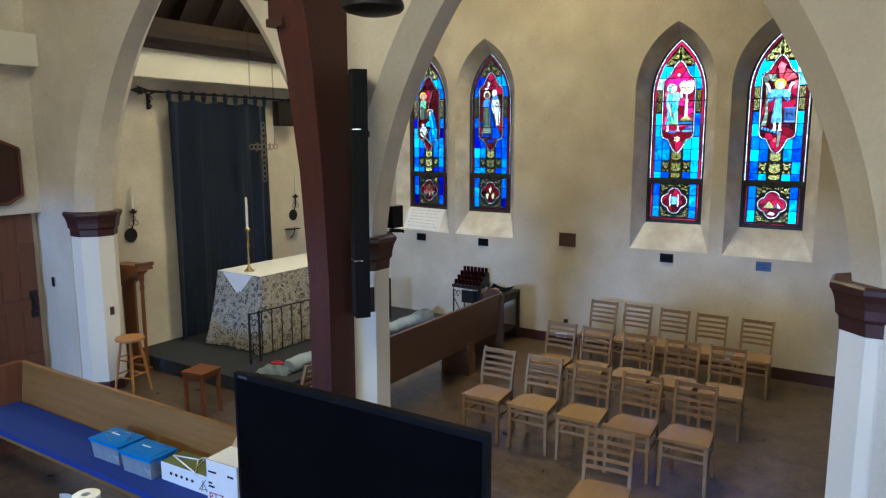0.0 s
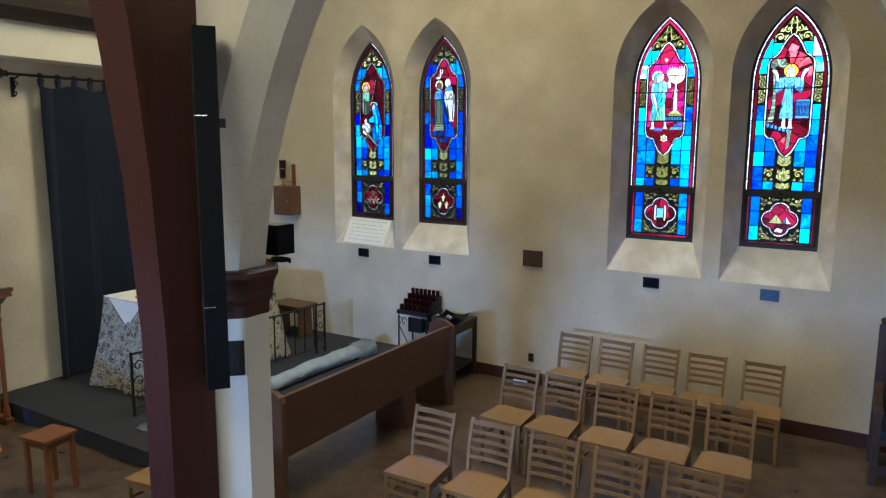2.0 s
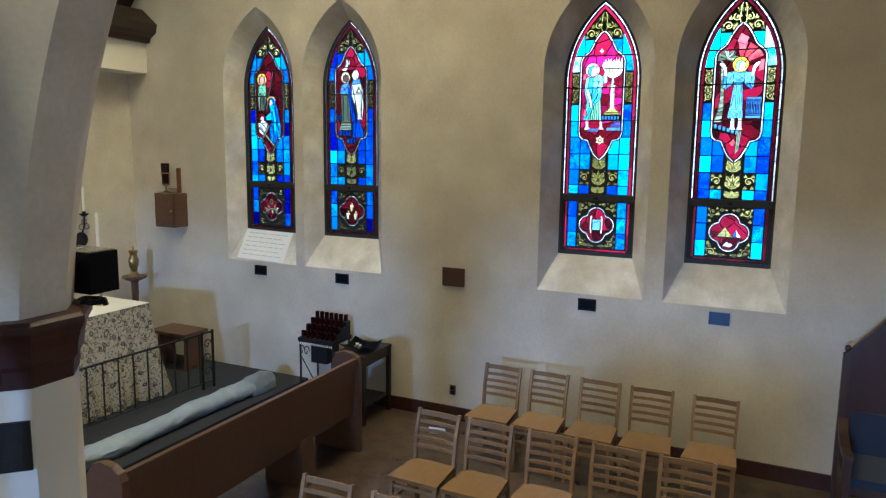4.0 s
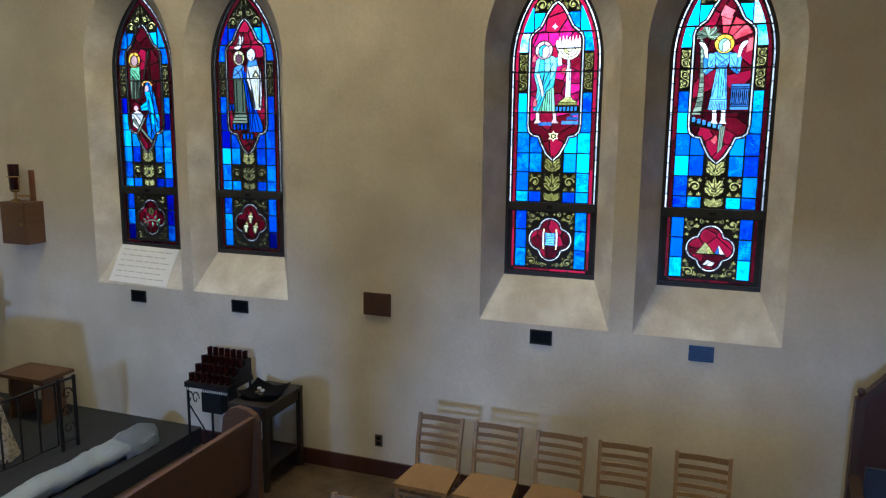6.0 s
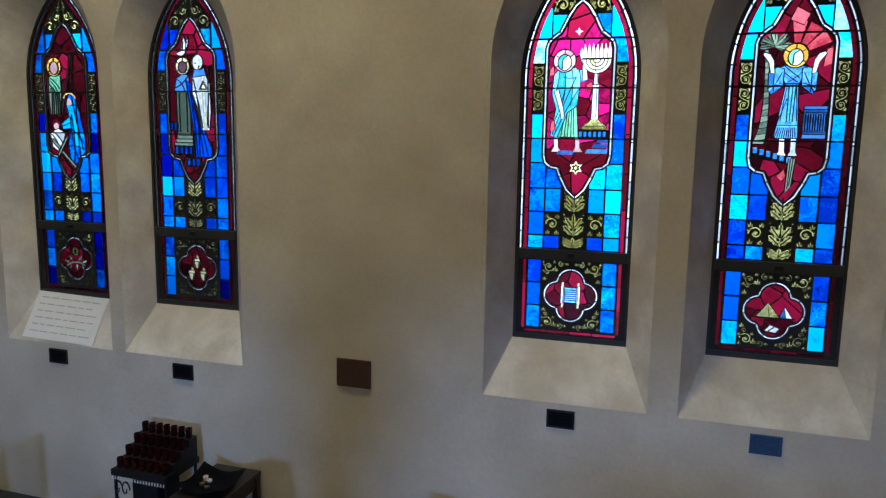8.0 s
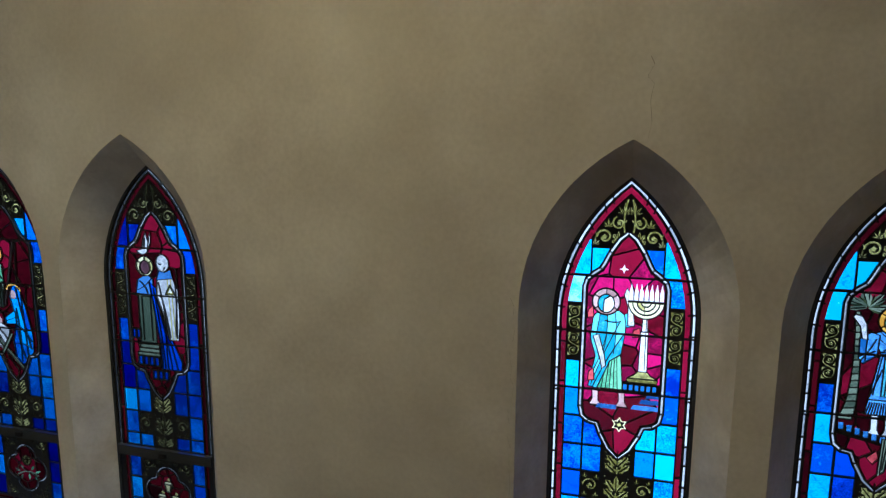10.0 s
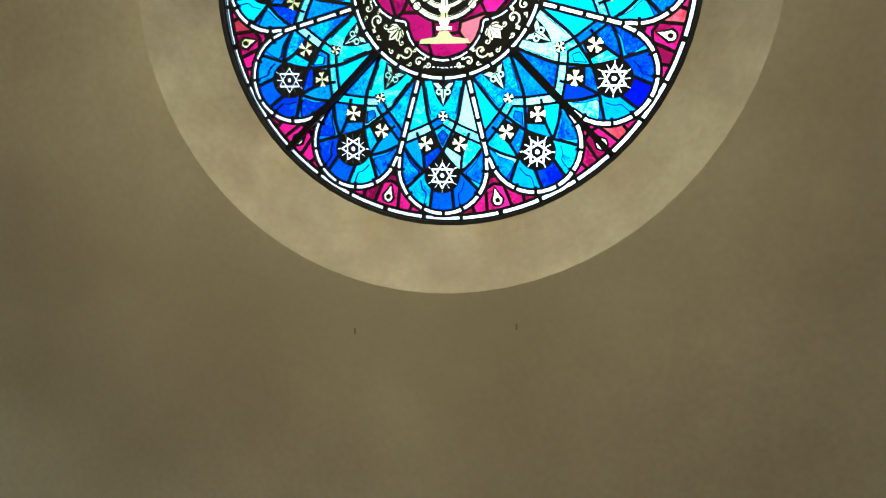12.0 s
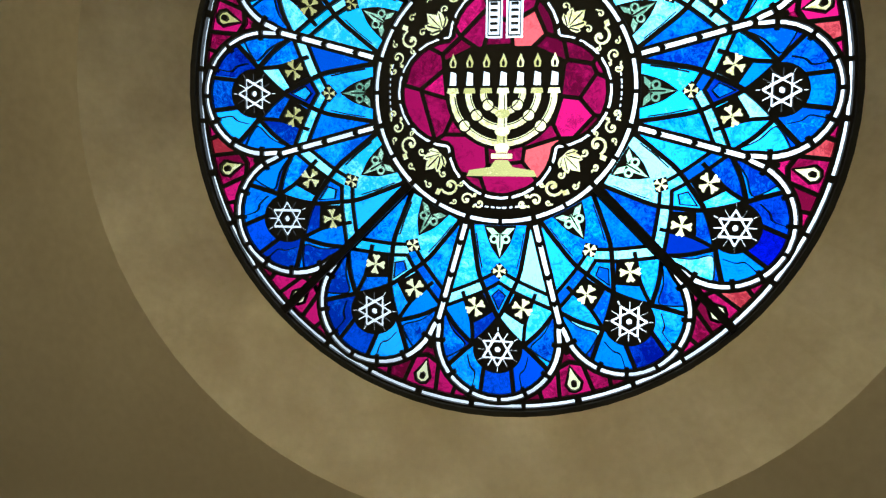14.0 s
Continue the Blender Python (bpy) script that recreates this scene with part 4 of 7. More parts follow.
    cloak(L, m, [(0.010, 3.03), (0.045, 3.03), (0.030, 2.86), (0.004, 2.83)], "bark", [((0.02, 3.03), (0.014, 2.85)), ((0.034, 3.03), (0.022, 2.87))])
    cloak(L, m, [(-0.050, 2.925), (-0.012, 2.965), (0.0, 2.925), (-0.022, 2.895)], "orange")


def picture_pair(L, m, rng):
    # standing figure: olive robe under a green mantle
    cloak(L, m, [(-0.165, 3.28), (-0.060, 3.28), (-0.045, 3.46), (-0.05, 3.585), (-0.10, 3.60), (-0.165, 3.575), (-0.175, 3.44)], "bark", [((-0.15 + 0.022 * k, 3.28), (-0.14 + 0.018 * k, 3.46)) for k in range(5)])
    cloak(L, m, [(-0.172, 3.46), (-0.135, 3.50), (-0.090, 3.44), (-0.045, 3.47), (-0.05, 3.585), (-0.10, 3.60), (-0.165, 3.575)], "sage", [((-0.16, 3.57), (-0.11, 3.55), (-0.06, 3.48)), ((-0.15, 3.54), (-0.11, 3.52), (-0.08, 3.45)), ((-0.17, 3.53), (-0.15, 3.51), (-0.14, 3.49))])
    halo(L, m, -0.108, 3.655, 0.078, "amber", "rose")
    # staff and pole
    L.line([(-0.045, 3.30), (0.065, 3.74)], 0.020, clip=m)
    L.line([(-0.045, 3.30), (0.065, 3.74)], 0.011, "rose", m)
    L.line([(0.062, 3.40), (0.085, 3.76)], 0.013, clip=m)
    # kneeling hooded figure in cyan
    cloak(L, m, [(0.015, 3.425), (0.050, 3.445), (0.085, 3.40), (0.125, 3.28), (0.165, 3.09), (0.160, 2.98), (0.070, 2.885), (0.010, 2.90), (-0.005, 3.04), (0.030, 3.17), (-0.055, 3.165), (-0.060, 3.205), (0.020, 3.26), (-0.005, 3.36)], "cyan",
          [((0.05, 3.43), (0.08, 3.25), (0.14, 3.0)), ((0.04, 3.28), (0.07, 3.10), (0.05, 2.90)), ((0.03, 3.26), (0.03, 3.05), (0.09, 2.92)), ((0.09, 3.38), (0.10, 3.15), (0.11, 2.93)), ((0.02, 3.17), (0.08, 3.15), (0.15, 3.05)), ((0.0, 3.02), (0.06, 3.05), (0.15, 3.00)), ((0.0, 3.35), (0.05, 3.34), (0.09, 3.36)), ((-0.05, 3.185), (0.03, 3.215))])
    L.fill(disc(0.022, 3.375, 0.026, 12, 0.032), "rose", m)
    L.line(arc(0.028, 3.385, 0.062, 20, 160, 12), 0.012, "amber", m)
    # the small one on crossed trestles
    L.fill(disc(-0.118, 3.195, 0.052, 14), "lead", m)
    L.fill(disc(-0.118, 3.195, 0.046, 14), "crimson", m)
    cloak(L, m, [(-0.185, 3.13), (-0.10, 3.165), (-0.03, 3.13), (-0.05, 3.06), (-0.10, 2.98), (-0.165, 3.02)], "milk", [((-0.18, 3.12), (-0.12, 3.10), (-0.10, 3.0)), ((-0.15, 3.14), (-0.09, 3.10), (-0.06, 3.05))])
    L.fill(disc(-0.118, 3.185, 0.026, 12), "rose", m)
    for a, b in (((-0.155, 3.07), (0.055, 2.86)), ((-0.02, 3.09), (-0.13, 2.92))):
        L.line([a, b], 0.030, clip=m)
        L.line([a, b], 0.020, "bark", m)


def picture_robes(L, m, rng):
    # grey pedestal with steps
    cloak(L, m, [(-0.135, 3.12), (-0.015, 3.12), (-0.015, 3.46), (-0.135, 3.46)], "bark", [((-0.11, 3.15), (-0.11, 3.44)), ((-0.045, 3.15), (-0.045, 3.44)), ((-0.11, 3.44), (-0.045, 3.44))])
    for k in range(3):
        cloak(L, m, [(-0.142 - 0.012 * k, 3.100 - 0.028 * k), (0.0, 3.100 - 0.028 * k), (0.0, 3.120 - 0.028 * k), (-0.142 - 0.012 * k, 3.120 - 0.028 * k)], "bark")
    # smaller figure, half hidden
    cloak(L, m, [(-0.150, 3.46), (-0.015, 3.45), (-0.02, 3.56), (-0.06, 3.585), (-0.13, 3.55)], "slate", [((-0.14, 3.48), (-0.08, 3.50), (-0.03, 3.56)), ((-0.12, 3.54), (-0.08, 3.52), (-0.06, 3.46))])
    halo(L, m, -0.072, 3.640, 0.066, "palegold", "mauve")
    # dark blue mantle falling to the foot of the medallion
    cloak(L, m, [(-0.045, 3.54), (0.0, 3.50), (0.020, 3.36), (0.085, 3.20), (0.165, 3.02), (0.16, 2.965), (0.015, 2.965), (0.010, 3.16), (-0.020, 3.38)], "blue",
          [((-0.02, 3.50), (0.02, 3.25), (0.04, 2.97)), ((0.0, 3.44), (0.06, 3.20), (0.09, 2.97)), ((0.03, 3.33), (0.09, 3.15), (0.13, 2.97)), ((0.01, 3.16), (0.02, 3.05), (0.02, 2.97)), ((0.06, 3.25), (0.05, 3.1), (0.06, 2.97))])
    # white robe with two golden stripes and a golden triangle
    body = cloak(L, m, [(0.012, 3.555), (0.125, 3.575), (0.162, 3.50), (0.165, 3.30), (0.150, 3.165), (0.085, 3.165), (0.050, 3.33), (0.005, 3.45)], "milk",
                 [((0.02, 3.54), (0.05, 3.42), (0.075, 3.20)), ((0.145, 3.54), (0.15, 3.40), (0.14, 3.18)), ((0.03, 3.46), (0.06, 3.40), (0.09, 3.18)), ((0.155, 3.44), (0.14, 3.35), (0.13, 3.18))])
    for x in (0.088, 0.112):
        L.line([(x, 3.565), (x + 0.018, 3.165)], 0.008, "gold", (m, body))
    L.fill(star(0.105, 3.485, 0.046, 3, 0.5), "lead", m)
    L.fill(star(0.105, 3.485, 0.037, 3, 0.5), "gold", m)
    L.fill(star(0.105, 3.485, 0.018, 3, 0.5), "milk", m)
    cloak(L, m, [(0.010, 3.555), (0.130, 3.572), (0.115, 3.625), (0.075, 3.605), (0.030, 3.620)], "slate")
    cloak(L, m, disc(0.060, 3.665, 0.046, 14, 0.054), "milk", [((0.03, 3.66), (0.045, 3.655)), ((0.065, 3.62), (0.075, 3.64))])
    # the white dove
    cloak(L, m, [(-0.125, 3.735), (-0.085, 3.745), (-0.070, 3.81), (-0.052, 3.86), (-0.040, 3.80), (-0.015, 3.865), (-0.020, 3.79), (-0.045, 3.735), (-0.070, 3.715), (-0.105, 3.72)], "milk", [((-0.07, 3.75), (-0.06, 3.82)), ((-0.045, 3.74), (-0.03, 3.82))])
    for a, z, w, n in ((-0.195, 3.165, 0.065, 2), (-0.160, 2.985, 0.165, 4), (-0.055, 2.895, 0.125, 3)):
        L.fill([(a - 0.008, z - 0.010), (a + w, z - 0.010), (a + w, z + 0.062), (a - 0.008, z + 0.062)], "lead", m)
        bars(L, a, z, w, "azure", m, n, 0.050)


def emblem_scroll(L, f):
    cloak(L, f, [(-0.040, 2.055), (0.040, 2.055), (0.040, 2.155), (-0.040, 2.155)], "sky", [((-0.035, 2.070 + 0.014 * k), (0.035, 2.070 + 0.014 * k)) for k in range(6)])
    for s in (-1, 1):
        cloak(L, f, [(s * 0.042, 2.045), (s * 0.062, 2.045), (s * 0.062, 2.165), (s * 0.042, 2.165)], "milk", [((s * 0.047, 2.05), (s * 0.047, 2.16))])
        for a, b in ((2.020, 2.044), (2.166, 2.190)):
            L.fill([(s * 0.046, a), (s * 0.058, a), (s * 0.058, b), (s * 0.046, b)], "palegold", f, True)


def emblem_peaks(L, f):
    cloak(L, f, [(-0.100, 2.060), (-0.035, 2.150), (-0.020, 2.060)], "dimgold")
    cloak(L, f, [(-0.035, 2.150), (0.035, 2.060), (-0.020, 2.060)], "gold")
    cloak(L, f, [(0.035, 2.062), (0.060, 2.130), (0.072, 2.062)], "slate")
    cloak(L, f, [(0.060, 2.130), (0.105, 2.062), (0.072, 2.062)], "milk")
    L.line([(-0.12, 2.058), (0.12, 2.058)], 0.007, clip=f)
    cloak(L, f, [(-0.045, 1.975), (0.020, 1.965), (0.040, 1.992), (-0.015, 2.012)], "milk", [((-0.02, 1.975), (0.01, 2.0))])


def emblem_fruit(L, f):
    for x, z in ((-0.052, 2.050), (0.052, 2.050), (0.0, 2.145)):
        cloak(L, f, [(x - 0.014, z - 0.044), (x + 0.014, z - 0.044), (x + 0.030, z + 0.012), (x + 0.022, z + 0.026), (x - 0.022, z + 0.026), (x - 0.030, z + 0.012)], "palegold", [((x - 0.028, z + 0.006), (x + 0.028, z + 0.006)), ((x + 0.012, z - 0.04), (x + 0.016, z))])
        L.fill(disc(x + 0.006, z + 0.040, 0.013, 8), "palegold", f, True)


def emblem_flower(L, f):
    cloak(L, f, disc(0.0, 2.160, 0.036, 12), "dimgold", [((-0.02, 2.165), (0.02, 2.165)), ((0, 2.14), (0, 2.185))])
    L.line(curve((-0.09, 2.04), (0.0, 2.10), (0.09, 2.05)), 0.010, "bark", f)
    for x, z, a in ((0.030, 2.085, 50), (0.065, 2.070, 20), (0.055, 2.050, -50), (-0.030, 2.080, 130), (-0.065, 2.065, 160), (-0.045, 2.050, 240), (0.01, 2.06, 270)):
        c, s = math.cos(radians(a)), math.sin(radians(a))
        L.fill([(x + 0.055 * (u * c - v * s), z + 0.055 * (u * s + v * c)) for u, v in ((0, 0), (0.4, 0.2), (1, 0), (0.4, -0.2))], "sage" if x > 0 else "bark", f)


# palettes carry part of each window's brightness: third brighter, first two deeper
STYLES = (
    dict(blues=("azure", "blue", "azure", "deep", "cyan", "azure"), tops=("cyan", "azure"), reds=("red", "red", "red", "crimson"), strip="red", gold="gold", picture=picture_pair, emblem=emblem_flower),
    dict(blues=("azure", "blue", "azure", "deep", "cyan"), tops=("azure", "cyan", "blue"), reds=("red", "red", "crimson"), strip="red", gold="dimgold", picture=picture_robes, emblem=emblem_fruit),
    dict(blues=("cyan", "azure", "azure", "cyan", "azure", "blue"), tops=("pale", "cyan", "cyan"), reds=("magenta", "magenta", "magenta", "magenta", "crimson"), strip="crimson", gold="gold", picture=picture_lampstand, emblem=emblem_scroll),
    dict(blues=("azure", "cyan", "azure", "blue", "cyan"), tops=("pale", "cyan"), reds=("red", "red", "crimson", "red", "red", "crimson"), strip="red", gold="gold", picture=picture_tree, emblem=emblem_peaks),
)
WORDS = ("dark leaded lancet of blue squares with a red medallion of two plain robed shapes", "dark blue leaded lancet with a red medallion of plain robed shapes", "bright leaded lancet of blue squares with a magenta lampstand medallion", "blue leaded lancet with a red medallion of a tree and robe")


def put_panes(ov, sets, parent, rng=None):
    for key, faces in sets.items():
        if key[0] == "lead":
            continue
        ob = new("pane" if len(key) > 1 else "painted_ornament", flat_mesh("pane", ov, faces, G[key[0]]))
        ob.parent = parent


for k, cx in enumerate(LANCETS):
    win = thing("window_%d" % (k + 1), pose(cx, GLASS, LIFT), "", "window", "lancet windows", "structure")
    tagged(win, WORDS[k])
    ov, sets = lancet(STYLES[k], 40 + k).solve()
    lead = new("leading", flat_mesh("leading", ov, sets[("lead",)], LEAD, 0.012))
    lead.parent = win
    put_panes(ov, sets, lead)
    bm = bmesh.new()
    o, i = pointed(0.412, 1.762, 3.51, 4.315, 14), pointed(0.361, 1.826, 3.52, 4.266, 14)
    for a, y0 in ((o, -0.017),):
        vo, vi = [bm.verts.new((x, y0, z)) for x, z in o], [bm.verts.new((x, y0, z)) for x, z in i]
        wo, wi = [bm.verts.new((x, 0.03, z)) for x, z in o], [bm.verts.new((x, 0.03, z)) for x, z in i]
        for j in range(len(o)):
            n = (j + 1) % len(o)
            for q, s in ((vo, vi), (vi, wi), (wi, wo), (wo, vo)):
                bm.faces.new((q[j], q[n], s[n], s[j]))
    part("window_frame", bm, SASH, win, "dark metal window frame")
    part("transom", B(-0.36, 0.36, -0.034, 0.02, 2.342, 2.408), SASH, win, bevel=0.004)
    part("latch", B(-0.025, 0.025, -0.05, -0.03, 2.36, 2.39), IRON, win, bevel=0.003)

# ---- the round window ----
rose = thing("round_window", pose(ROSE[0], GLASS + 0.01, ROSE[1]), "round leaded window of twelve blue petals about a red quatrefoil lampstand", "window", kind="structure")
T15 = math.tan(radians(15))


def polar(r, a):
    return (r * math.sin(radians(a)), r * math.cos(radians(a)))


def ringpart(r0, r1, a0, a1, n=6):
    return [polar(r0, a0 + (a1 - a0) * i / n) for i in range(n + 1)] + [polar(r1, a1 - (a1 - a0) * i / n) for i in range(n + 1)]


def petal(grow, side):
    """The outline of a petal; grow moves its lobe, side its straight flanks."""
    lobe = arc(0, 0.712, 0.1845 + grow, -10, 190, 22)
    return [(-0.375 * T15 - side, 0.375), (0.375 * T15 + side, 0.375), (0.655 * T15 + side, 0.655)] + lobe + [(-0.655 * T15 - side, 0.655)]


def smooth(pts, n=5):
    """A smooth line through the points."""
    q = [Vector(p) for p in [pts[0]] + list(pts) + [pts[-1]]]
    out = []
    for i in range(1, len(q) - 2):
        a, b, c, d = q[i - 1:i + 3]
        for k in range(n):
            t = k / n
            out.append(tuple(0.5 * (2 * b + (c - a) * t + (2 * a - 5 * b + 4 * c - d) * t * t + (3 * b - a - 3 * c + d) * t ** 3)))
    return out + [tuple(pts[-1])]


def cross(L, x, z, r, mat, clip, turn):
    """A small cross whose four arms broaden to notched ends."""
    for k in range(4):
        a = radians(turn + 90 * k)
        c, s = math.cos(a), math.sin(a)
        L.fill([(x + r * (u * c - w * s), z + r * (u * s + w * c)) for u, w in ((0.04, -0.09), (0.45, -0.20), (0.88, -0.46), (1.02, -0.22), (0.90, 0.0), (1.02, 0.22), (0.88, 0.46), (0.45, 0.20), (0.04, 0.09))], mat, clip, True)


def sector(rng):
    """One petal of the round window, interlaced by two long arcs that cross on its axis."""
    L = Leaded()
    w = L.fill(ringpart(0.350, 0.926, -15, 15), "lead")
    for a, b in ((-14.4, -5.4), (-4.6, 4.2), (5.2, 14.3)):
        L.fill(ringpart(0.901, 0.9130, a, b), "white", w)
    for a, b in ((-13.9, -0.8), (0.9, 13.8)):
        L.fill(ringpart(0.3585, 0.3695, a, b), "white", w)
    red = L.fill(ringpart(0.60, 0.890, -15, 15), "magenta", w)
    for s in (-1, 1):
        L.line([polar(0.70, s * 15), polar(0.765, s * 15)], 0.013, clip=red)
        L.line([polar(0.895, s * 8.6), polar(0.85, s * 8.0)], 0.012, clip=red)
        L.line([polar(0.895, s * 11.8), polar(0.81, s * 12.4)], 0.012, clip=red)
        L.line([polar(0.828, s * 9), polar(0.792, s * 15)], 0.012, clip=red)
        L.fill([polar(0.800, s * 15), polar(0.83, s * 14.0), polar(0.858, s * 13.1), polar(0.879, s * 13.8), polar(0.885, s * 15)], "lead", red)
        L.fill([polar(0.808, s * 15), polar(0.834, s * 14.4), polar(0.857, s * 13.7), polar(0.873, s * 14.2), polar(0.878, s * 15)], "palegold", red, True)
        L.fill([polar(0.846, s * 15), polar(0.853, s * 14.4), polar(0.865, s * 14.5), polar(0.868, s * 15)], "lead", red)
    L.fill(petal(0.009, 0.0), "lead", w)
    wh = L.fill(petal(-0.0015, 0.004), "white", w)
    L.fill(petal(-0.0135, -0.0068), "lead", w)
    p = L.fill(petal(-0.023, -0.016), "azure", w)
    for a in (2, 38, 64, 92, 118, 146, 178):
        c, s = math.cos(radians(a)), math.sin(radians(a))
        L.line([(0.16 * c, 0.712 + 0.16 * s), (0.20 * c, 0.712 + 0.20 * s)], 0.012, clip=wh)
    for s in (-1, 1):
        for r in (0.43, 0.525, 0.60, 0.665):
            L.line([(s * (r * T15 + 0.004), r), (s * (r * T15 - 0.009), r - 0.003)], 0.012, clip=wh)
    # pale panes at the root, pale bands across, deep pane below the star
    arcs = [smooth([(s * u, v) for u, v in ((0.083, 0.352), (0.080, 0.385), (0.070, 0.451), (0.057, 0.521), (0.032, 0.581), (0.0, 0.645), (-0.047, 0.700), (-0.096, 0.744), (-0.150, 0.796))]) for s in (-1, 1)]
    L.fill([(-0.083, 0.355), (0.083, 0.355), (0.070, 0.451), (0.057, 0.521), (0.048, 0.545), (0, 0.524), (-0.048, 0.545), (-0.057, 0.521), (-0.070, 0.451)], "pale", p)
    for s in (-1, 1):
        band = smooth([(s * 0.175, 0.592), (s * 0.130, 0.575), (s * 0.055, 0.543), (s * 0.0, 0.512)])
        low, high = [(u, v - 0.007) for u, v in band], [(u, v + 0.030) for u, v in band]
        L.fill(low + high[::-1], "pale", p)
        L.line(low, 0.010, clip=p)
        L.line(high, 0.010, clip=p)
    L.fill([(-0.047, 0.79), (0.047, 0.79), (0.060, 0.90), (-0.060, 0.90)], "blue", p)
    for s in (-1, 1):
        L.line([(s * 0.040, 0.795), (s * 0.050, 0.88)], 0.012, clip=p)
        L.line(smooth([(s * 0.185, 0.595), (s * 0.158, 0.628), (s * 0.122, 0.678), (s * 0.074, 0.726)]), 0.012, clip=p)
        L.line(smooth([(s * 0.104, 0.575), (s * 0.092, 0.612), (s * 0.078, 0.660), (s * 0.074, 0.722)]), 0.011, clip=p)
        # black ground of the side cross
        L.fill([(s * 0.046, 0.574), (s * 0.096, 0.596), (s * 0.088, 0.640), (s * 0.070, 0.662), (s * 0.016, 0.628)], "lead", p)
        cross(L, s * 0.068, 0.6155, 0.029, "palegold", p, 24 * s)
    for pts in arcs:
        L.line(pts, 0.013, clip=p)
    # the star on black, between the crossed arcs
    L.fill([(0, 0.650), (0.076, 0.724)] + arc(0, 0.737, 0.072, -4, 184, 18) + [(-0.076, 0.724)], "lead", p)
    for k in range(12):
        a, q = k * math.pi / 6, 0.066 if k % 2 else 0.056
        L.line([(0.028 * math.cos(a), 0.739 + 0.028 * math.sin(a)), (q * math.cos(a), 0.739 + q * math.sin(a))], 0.0032, "white", p)
    L.fill(star(0, 0.739, 0.054), "lead", p)
    tri = [[(0.049 * math.cos(radians(t + 120 * k)), 0.739 + 0.049 * math.sin(radians(t + 120 * k))) for k in range(3)] for t in (90, -90)]
    for q in tri:
        L.line(q, 0.0068, "white", p, closed=True, ends=0.2)
    L.fill(disc(0, 0.739, 0.0095, 6), "white", p, True)
    # thin painted lines along some panes
    for s in (-1, 1):
        L.line([(s * 0.068, 0.400), (s * 0.060, 0.455), (s * 0.050, 0.500)], 0.0028, clip=p)
        L.line(smooth([(s * 0.088, 0.760), (s * 0.080, 0.793), (s * 0.066, 0.812), (s * 0.072, 0.850)], 4), 0.0026, clip=p)
        L.line(smooth([(s * 0.150, 0.650), (s * 0.130, 0.690), (s * 0.096, 0.728), (s * 0.120, 0.752), (s * 0.150, 0.768)], 4), 0.0026, clip=p)
    L.line([(-0.020, 0.580), (0, 0.562), (0.020, 0.580), (0, 0.622)], 0.003, clip=p, closed=True)
    # small lily at the root and a cross over it
    root = L.fill([(-0.046, 0.376), (0.046, 0.376)] + smooth([(0.046, 0.376), (0.028, 0.432), (0.0, 0.474)], 4)[1:] + smooth([(0.0, 0.474), (-0.028, 0.432), (-0.046, 0.376)], 4)[1:-1], "lead", p)
    L.fill([(-0.011, 0.425), (0, 0.470), (0.011, 0.425), (0, 0.388)], "lime", root, True)
    for s in (-1, 1):
        L.fill(disc(s * 0.017, 0.416, 0.0135, 10), "lime", root, True)
        L.fill(disc(s * 0.017, 0.416, 0.006, 8), "lead", root)
        L.fill([(s * 0.004, 0.400), (s * 0.024, 0.404), (s * 0.042, 0.382), (s * 0.020, 0.384)], "lime", root, True)
    L.line([(0, 0.390), (0, 0.44)], 0.0035, clip=root)
    L.fill([(0.0, 0.484), (0.026, 0.508), (0.0, 0.532), (-0.026, 0.508)], "lead", p)
    cross(L, 0, 0.508, 0.019, "palegold", p, 0)
    return L.solve()


rr = random.Random(9)
ov, sets = sector(rr)
lead_mesh = flat_mesh("petal", ov, sets[("lead",)], LEAD, 0.012)
pane_meshes = []
for key, faces in sets.items():
    if key[0] == "lead":
        continue
    c = sum((ov[i] for f in faces for i in f), Vector((0, 0))) / (3 * len(faces))
    pane_meshes.append((flat_mesh("pane", ov, faces, G[key[0]]), key, c.length))
for k in range(12):
    pt = new("petal", lead_mesh)
    pt.parent, pt.rotation_euler = rose, (0, radians(30 * k), 0)
    for me, key, r in pane_meshes:
        ob = new("pane" if len(key) > 1 else "painted_ornament", me)
        ob.parent = pt
        pick = {"azure": ("azure", "cyan", "blue", "cyan", "azure") if r > 0.76 else ("azure", "cyan", "cyan", "azure", "pale") if r > 0.6 else ("cyan", "pale", "cyan", "azure"), "pale": ("pale", "pale", "pale", "cyan"), "blue": ("deep", "blue", "azure", "deep", "blue"), "magenta": ("magenta", "magenta", "magenta", "magenta", "orange", "magenta", "magenta", "magenta", "magenta")}.get(key[0])
        if pick:
            ob.material_slots[0].link = "OBJECT"
            ob.material_slots[0].material = G[rr.choice(pick)]

# the middle: quatrefoil with a lampstand and two tablets
L = Leaded()
hub = L.fill(disc(0, 0, 0.352, 64), "lead")
QF = [p for a in (0, 90, 180, 270) for p in arc(0.146 * math.cos(radians(a)), 0.146 * math.sin(radians(a)), 0.156, a - 86, a + 86, 14)]
L.fill(QF, "white", hub)
for a in range(0, 360, 15):
    c, s = math.cos(radians(a + 5)), math.sin(radians(a + 5))
    L.line([(0.19 * c, 0.19 * s), (0.33 * c, 0.33 * s)], 0.011, clip=hub)
L.fill(shrink(QF, 0.007), "lead", hub)
q = L.fill(shrink(QF, 0.018), "lead", hub)
